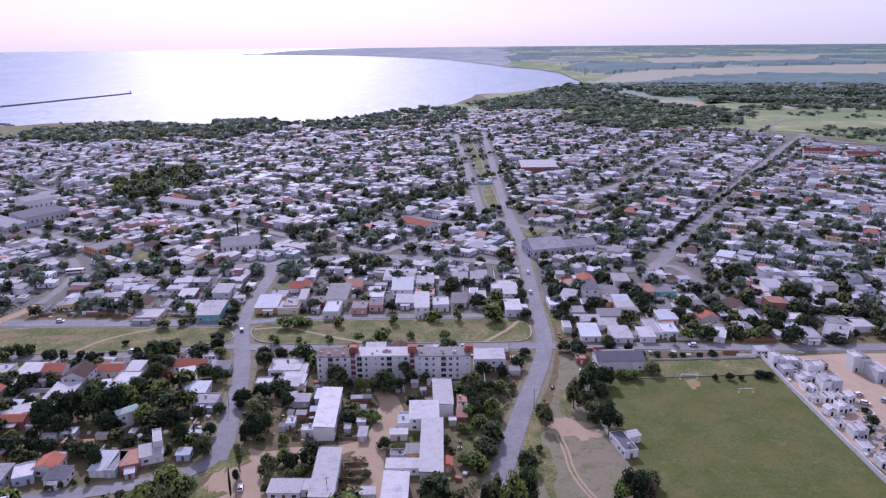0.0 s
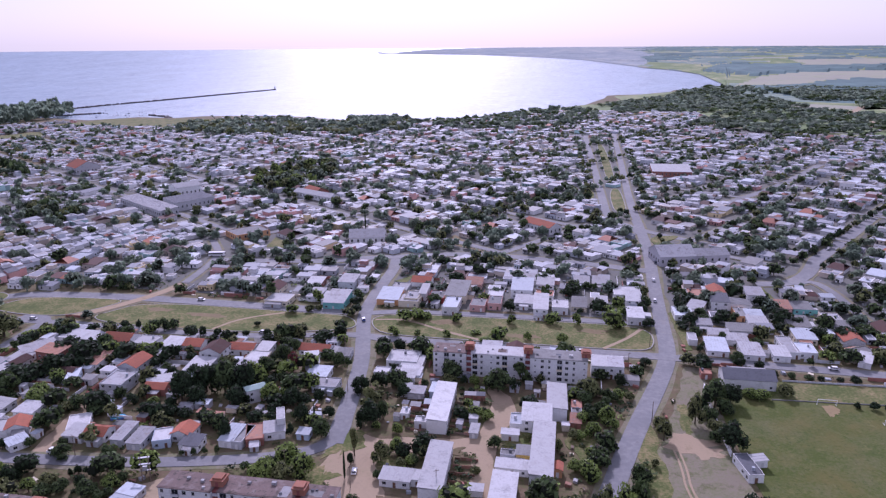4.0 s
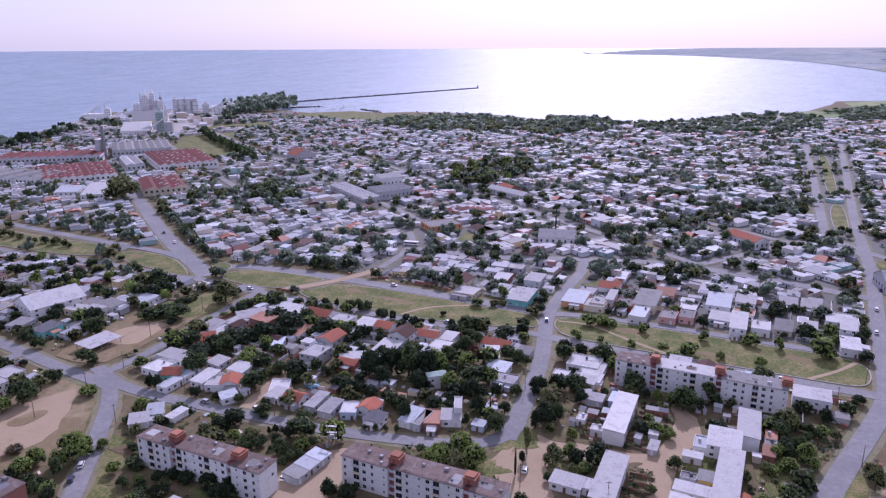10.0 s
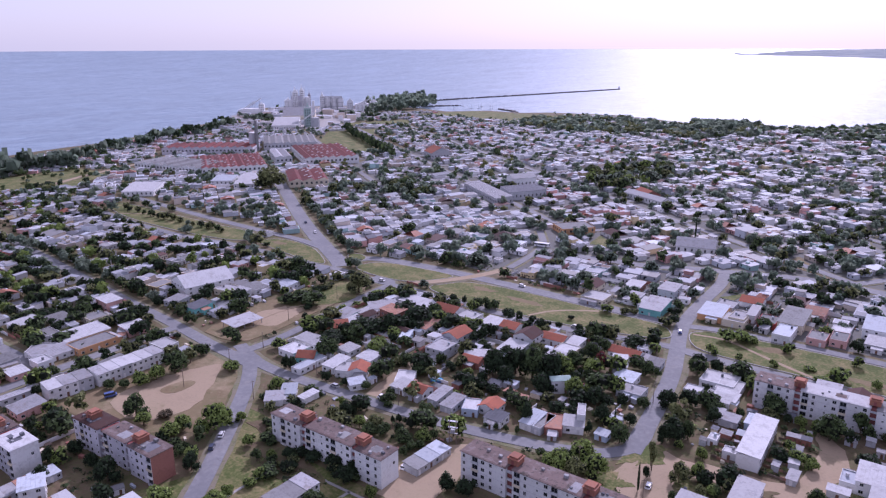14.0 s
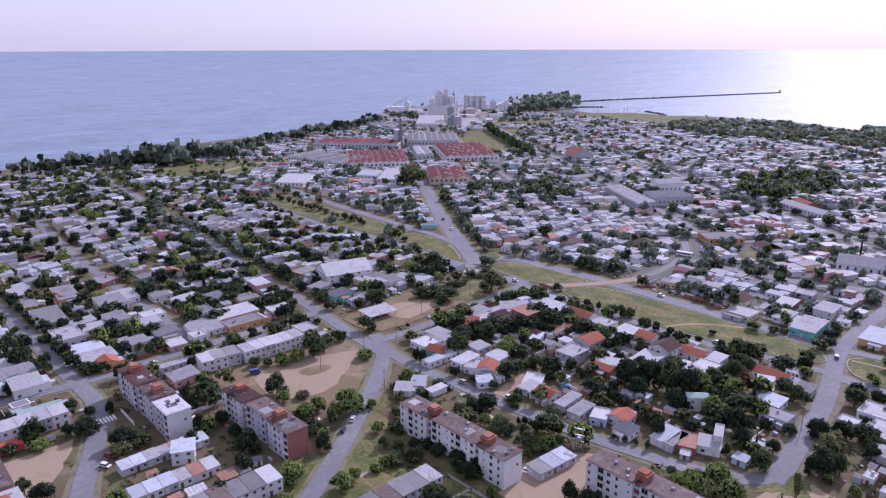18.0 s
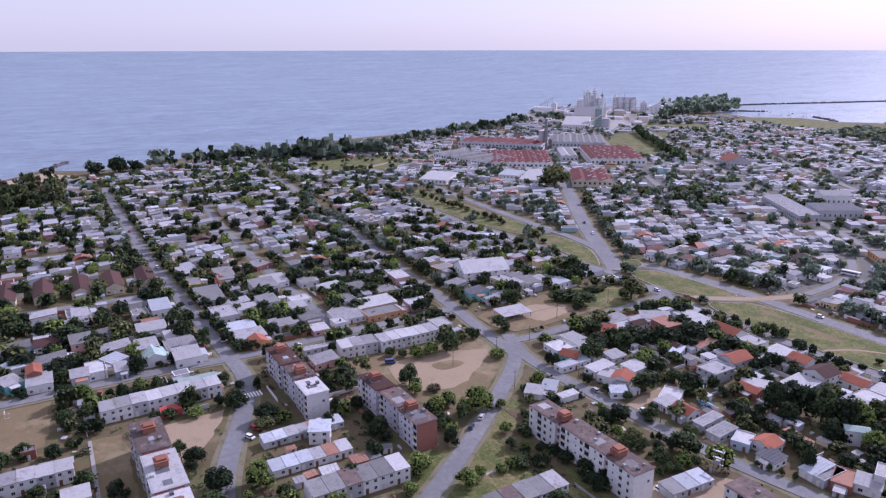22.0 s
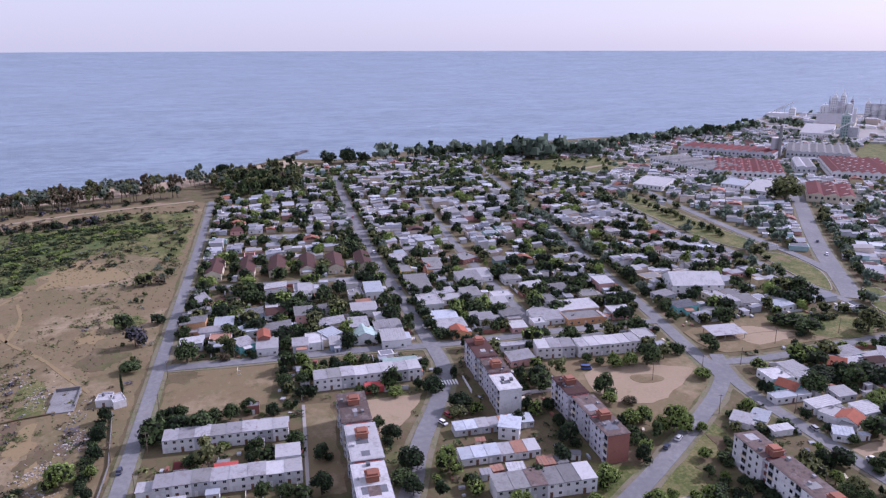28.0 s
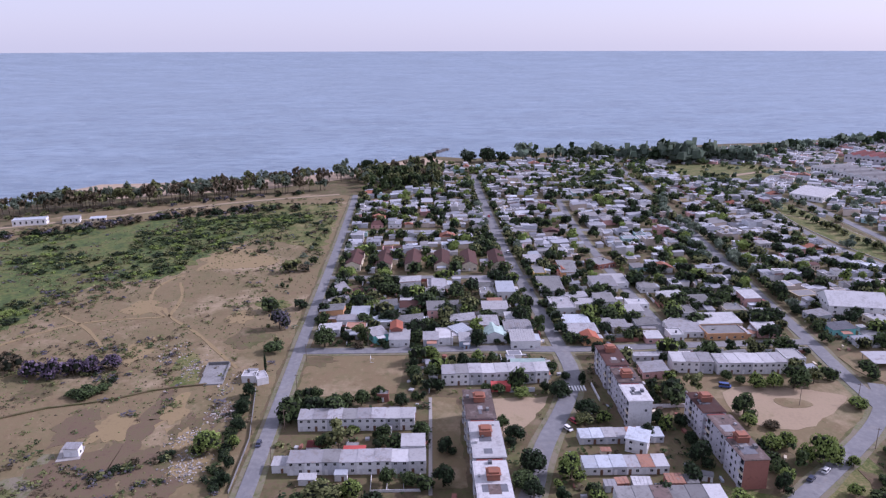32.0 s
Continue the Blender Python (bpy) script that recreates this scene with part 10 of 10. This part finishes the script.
def join_trees():
    """All the smaller and farther trees, joined by kind of leaf."""
    cheap = {}
    for shape in SHAPE_WORD:
        slim = 0.7 if shape in ("cypress", "gum") else 1.0
        for seed in range(4):
            cheap[shape, seed] = ((230, crown_arrays(shape, seed + 10, 230, 0.064 * slim)), (84, crown_arrays(shape, seed + 20, 84, 0.105 * slim, 0.9, 7, 4)), (14, crown_arrays(shape, seed + 30, 14, 0.19 * slim, 1.0, 4, 4)), (13, crown_arrays(shape, seed + 40, 13, 0.2, 1.0, 4, 0)))
    r = np.random.default_rng(5)
    by_leaf, stems = {}, []
    for t in FAR_TREES:
        by_leaf.setdefault(t[5], []).append(t)
    for leaf, many in by_leaf.items():
        vs, fs, ws, k = [], [], [], 0
        for x, y, hgt, spread, shape, _ in many:
            far = math.hypot(x, y)
            level = 3 if hgt < 2.2 else 0 if far < 420 or (hgt > 10 and far < 900) else 1 if far < 720 else 2
            cards, (v, f) = cheap[shape, int(r.integers(4))][level]
            # the second slot's near-black inner mass paints shade into nearer crowns
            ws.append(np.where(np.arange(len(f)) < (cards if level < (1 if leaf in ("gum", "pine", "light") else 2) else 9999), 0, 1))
            a = r.uniform(0, 6.28)
            ca, sa = math.cos(a), math.sin(a)
            q = np.stack([(v[:, 0] * ca - v[:, 1] * sa) * spread + x, (v[:, 0] * sa + v[:, 1] * ca) * spread + y, v[:, 2] * hgt], 1)
            vs.append(q)
            fs.append(f + k)
            k += len(v)
            if hgt > 9 and far < 1000:
                stems.append((x, y, hgt, spread, shape))
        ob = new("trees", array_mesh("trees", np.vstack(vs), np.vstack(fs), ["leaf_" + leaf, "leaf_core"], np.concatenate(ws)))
        tagged(ob, f"many {TREE_WORD[leaf]} trees in yards and along streets", "trees", kind="stuff")
    vs, fs = [], []
    for x, y, hgt, spread, shape in stems:
        wide = hgt * (0.013 if shape == "gum" else 0.02)
        lines = [((x, y, -0.3), (x + spread * r.uniform(-0.04, 0.04), y + spread * r.uniform(-0.04, 0.04), hgt * (0.45 if shape == "gum" else 0.6)), wide, wide * 0.6)]
        if shape == "gum":
            lines += [(lines[0][1], (x + spread * 0.3 * math.cos(a), y + spread * 0.3 * math.sin(a), hgt * r.uniform(0.66, 0.85)), wide * 0.6, wide * 0.25) for a in r.uniform(0, 6.28, 4)]
        for p, q, w0, w1 in lines:
            n = len(vs)
            vs += [(c[0] + w * a, c[1] + w * b, c[2]) for c, w in ((p, w0), (q, w1)) for a, b in ((-1, -1), (1, -1), (1, 1), (-1, 1))]
            fs += [(n + i, n + (i + 1) % 4, n + 4 + (i + 1) % 4, n + 4 + i) for i in range(4)]
    tagged(new("trunks", mesh_of("trunks", vs, fs, "bark")), "brown trunks of the tall trees in the woods", "trunks", kind="stuff")


def join_houses():
    """The farther houses: walls, roofs and window openings in one mesh."""
    mats = ["far_wall", "far_wall_warm", "far_roof_white", "far_roof_grey", "far_roof_concrete", "far_roof_tile", "far_roof_dark", "glass_dark", "far_roof_blue", "far_roof_brown", "far_wall_grey", "far_wall_teal", "far_wall_pink", "far_wall_yellow"]
    roof_slot = {"white": 2, "grey": 3, "concrete": 4, "tile": 5, "dark": 6, "blue": 8, "rust": 9, "brown": 9}
    r = np.random.default_rng(9)
    vs, fs, ws, k = [], [], [], 0
    for x, y, rot, w, d, h, roof, wall in FAR_HOUSES:
        wall_i = {"cream": 1, "brick": 1, "orange": 13, "pink": 12, "grey": 10, "blue": 10, "teal": 11}.get(wall, 0)
        rise = 0.09 * d if r.random() < 0.5 else 0.0
        v, f = box(-w / 2, -d / 2, -0.3, w / 2, d / 2, h - 0.1)
        v = [(a, b, c + (rise if b > 0 and c > 0 else 0)) for a, b, c in v]
        faces, slots = [q for q in f[2:]], [wall_i] * 4
        if roof in ("tile", "brown"):
            g = min(w, d) * 0.24
            o = 0.3
            n = len(v)
            v = [(a, b, min(c, h - 0.1)) for a, b, c in v]
            v += [(-w / 2 - o, -d / 2 - o, h - 0.1), (w / 2 + o, -d / 2 - o, h - 0.1), (w / 2 + o - 0.25 * w, 0, h + g), (-w / 2 - o + 0.25 * w, 0, h + g), (-w / 2 - o, d / 2 + o, h - 0.1), (w / 2 + o, d / 2 + o, h - 0.1)]
            faces += [(n, n + 1, n + 2, n + 3), (n + 3, n + 2, n + 5, n + 4), (n + 1, n + 5, n + 2, n + 2), (n, n + 3, n + 4, n + 4)]
            faces[-2], faces[-1] = (n + 1, n + 5, n + 2, n + 1), (n, n + 3, n + 4, n)
            faces = faces[:-2] + [(n, n + 4, n + 5, n + 1)]
            slots += [roof_slot[roof]] * 3
        else:
            n = len(v)
            rv, rf = box(-w / 2 - 0.25, -d / 2 - 0.3, h - 0.12, w / 2 + 0.25, d / 2 + 0.3, h + 0.05)
            v += [(a, b, c + (rise if b > 0 else 0)) for a, b, c in rv]
            faces += [tuple(i + n for i in q) for q in rf]
            slot = roof_slot.get(roof, 3)
            slots += [slot] * 6 if rise else [wall_i] * 6
            if not rise:
                # a parapet's rim round the flat roof
                n = len(v)
                v += [(-w / 2 + 0.15, -d / 2 + 0.15, h + 0.07), (w / 2 - 0.15, -d / 2 + 0.15, h + 0.07), (w / 2 - 0.15, d / 2 - 0.15, h + 0.07), (-w / 2 + 0.15, d / 2 - 0.15, h + 0.07)]
                faces.append((n, n + 1, n + 2, n + 3))
                slots.append(slot)
        if math.hypot(x, y) < 900 and h > 2.6:
            for side in (-1, 1):
                for u in (-0.28, 0.05, 0.3):
                    if r.random() < 0.75:
                        n = len(v)
                        yy = side * (d / 2 + 0.03)
                        tall = (1.0, 2.1) if u != 0.05 else (0.0, 2.0)
                        q = [(u * w - 0.5, yy, tall[0]), (u * w + 0.5, yy, tall[0]), (u * w + 0.5, yy, tall[1]), (u * w - 0.5, yy, tall[1])]
                        v += q if side < 0 else q[::-1]
                        faces.append((n, n + 1, n + 2, n + 3))
                        slots.append(7)
        c, s = math.cos(radians(rot)), math.sin(radians(rot))
        vs.append(np.array([(a * c - b * s + x, a * s + b * c + y, z) for a, b, z in v]))
        fs.append(np.array(faces) + k)
        ws += slots
        k += len(v)
    ob = new("houses", array_mesh("houses", np.vstack(vs), np.vstack(fs), mats, ws))
    tagged(ob, "many low houses with white, grey and orange roofs", "houses", kind="stuff")


join_trees()
join_houses()
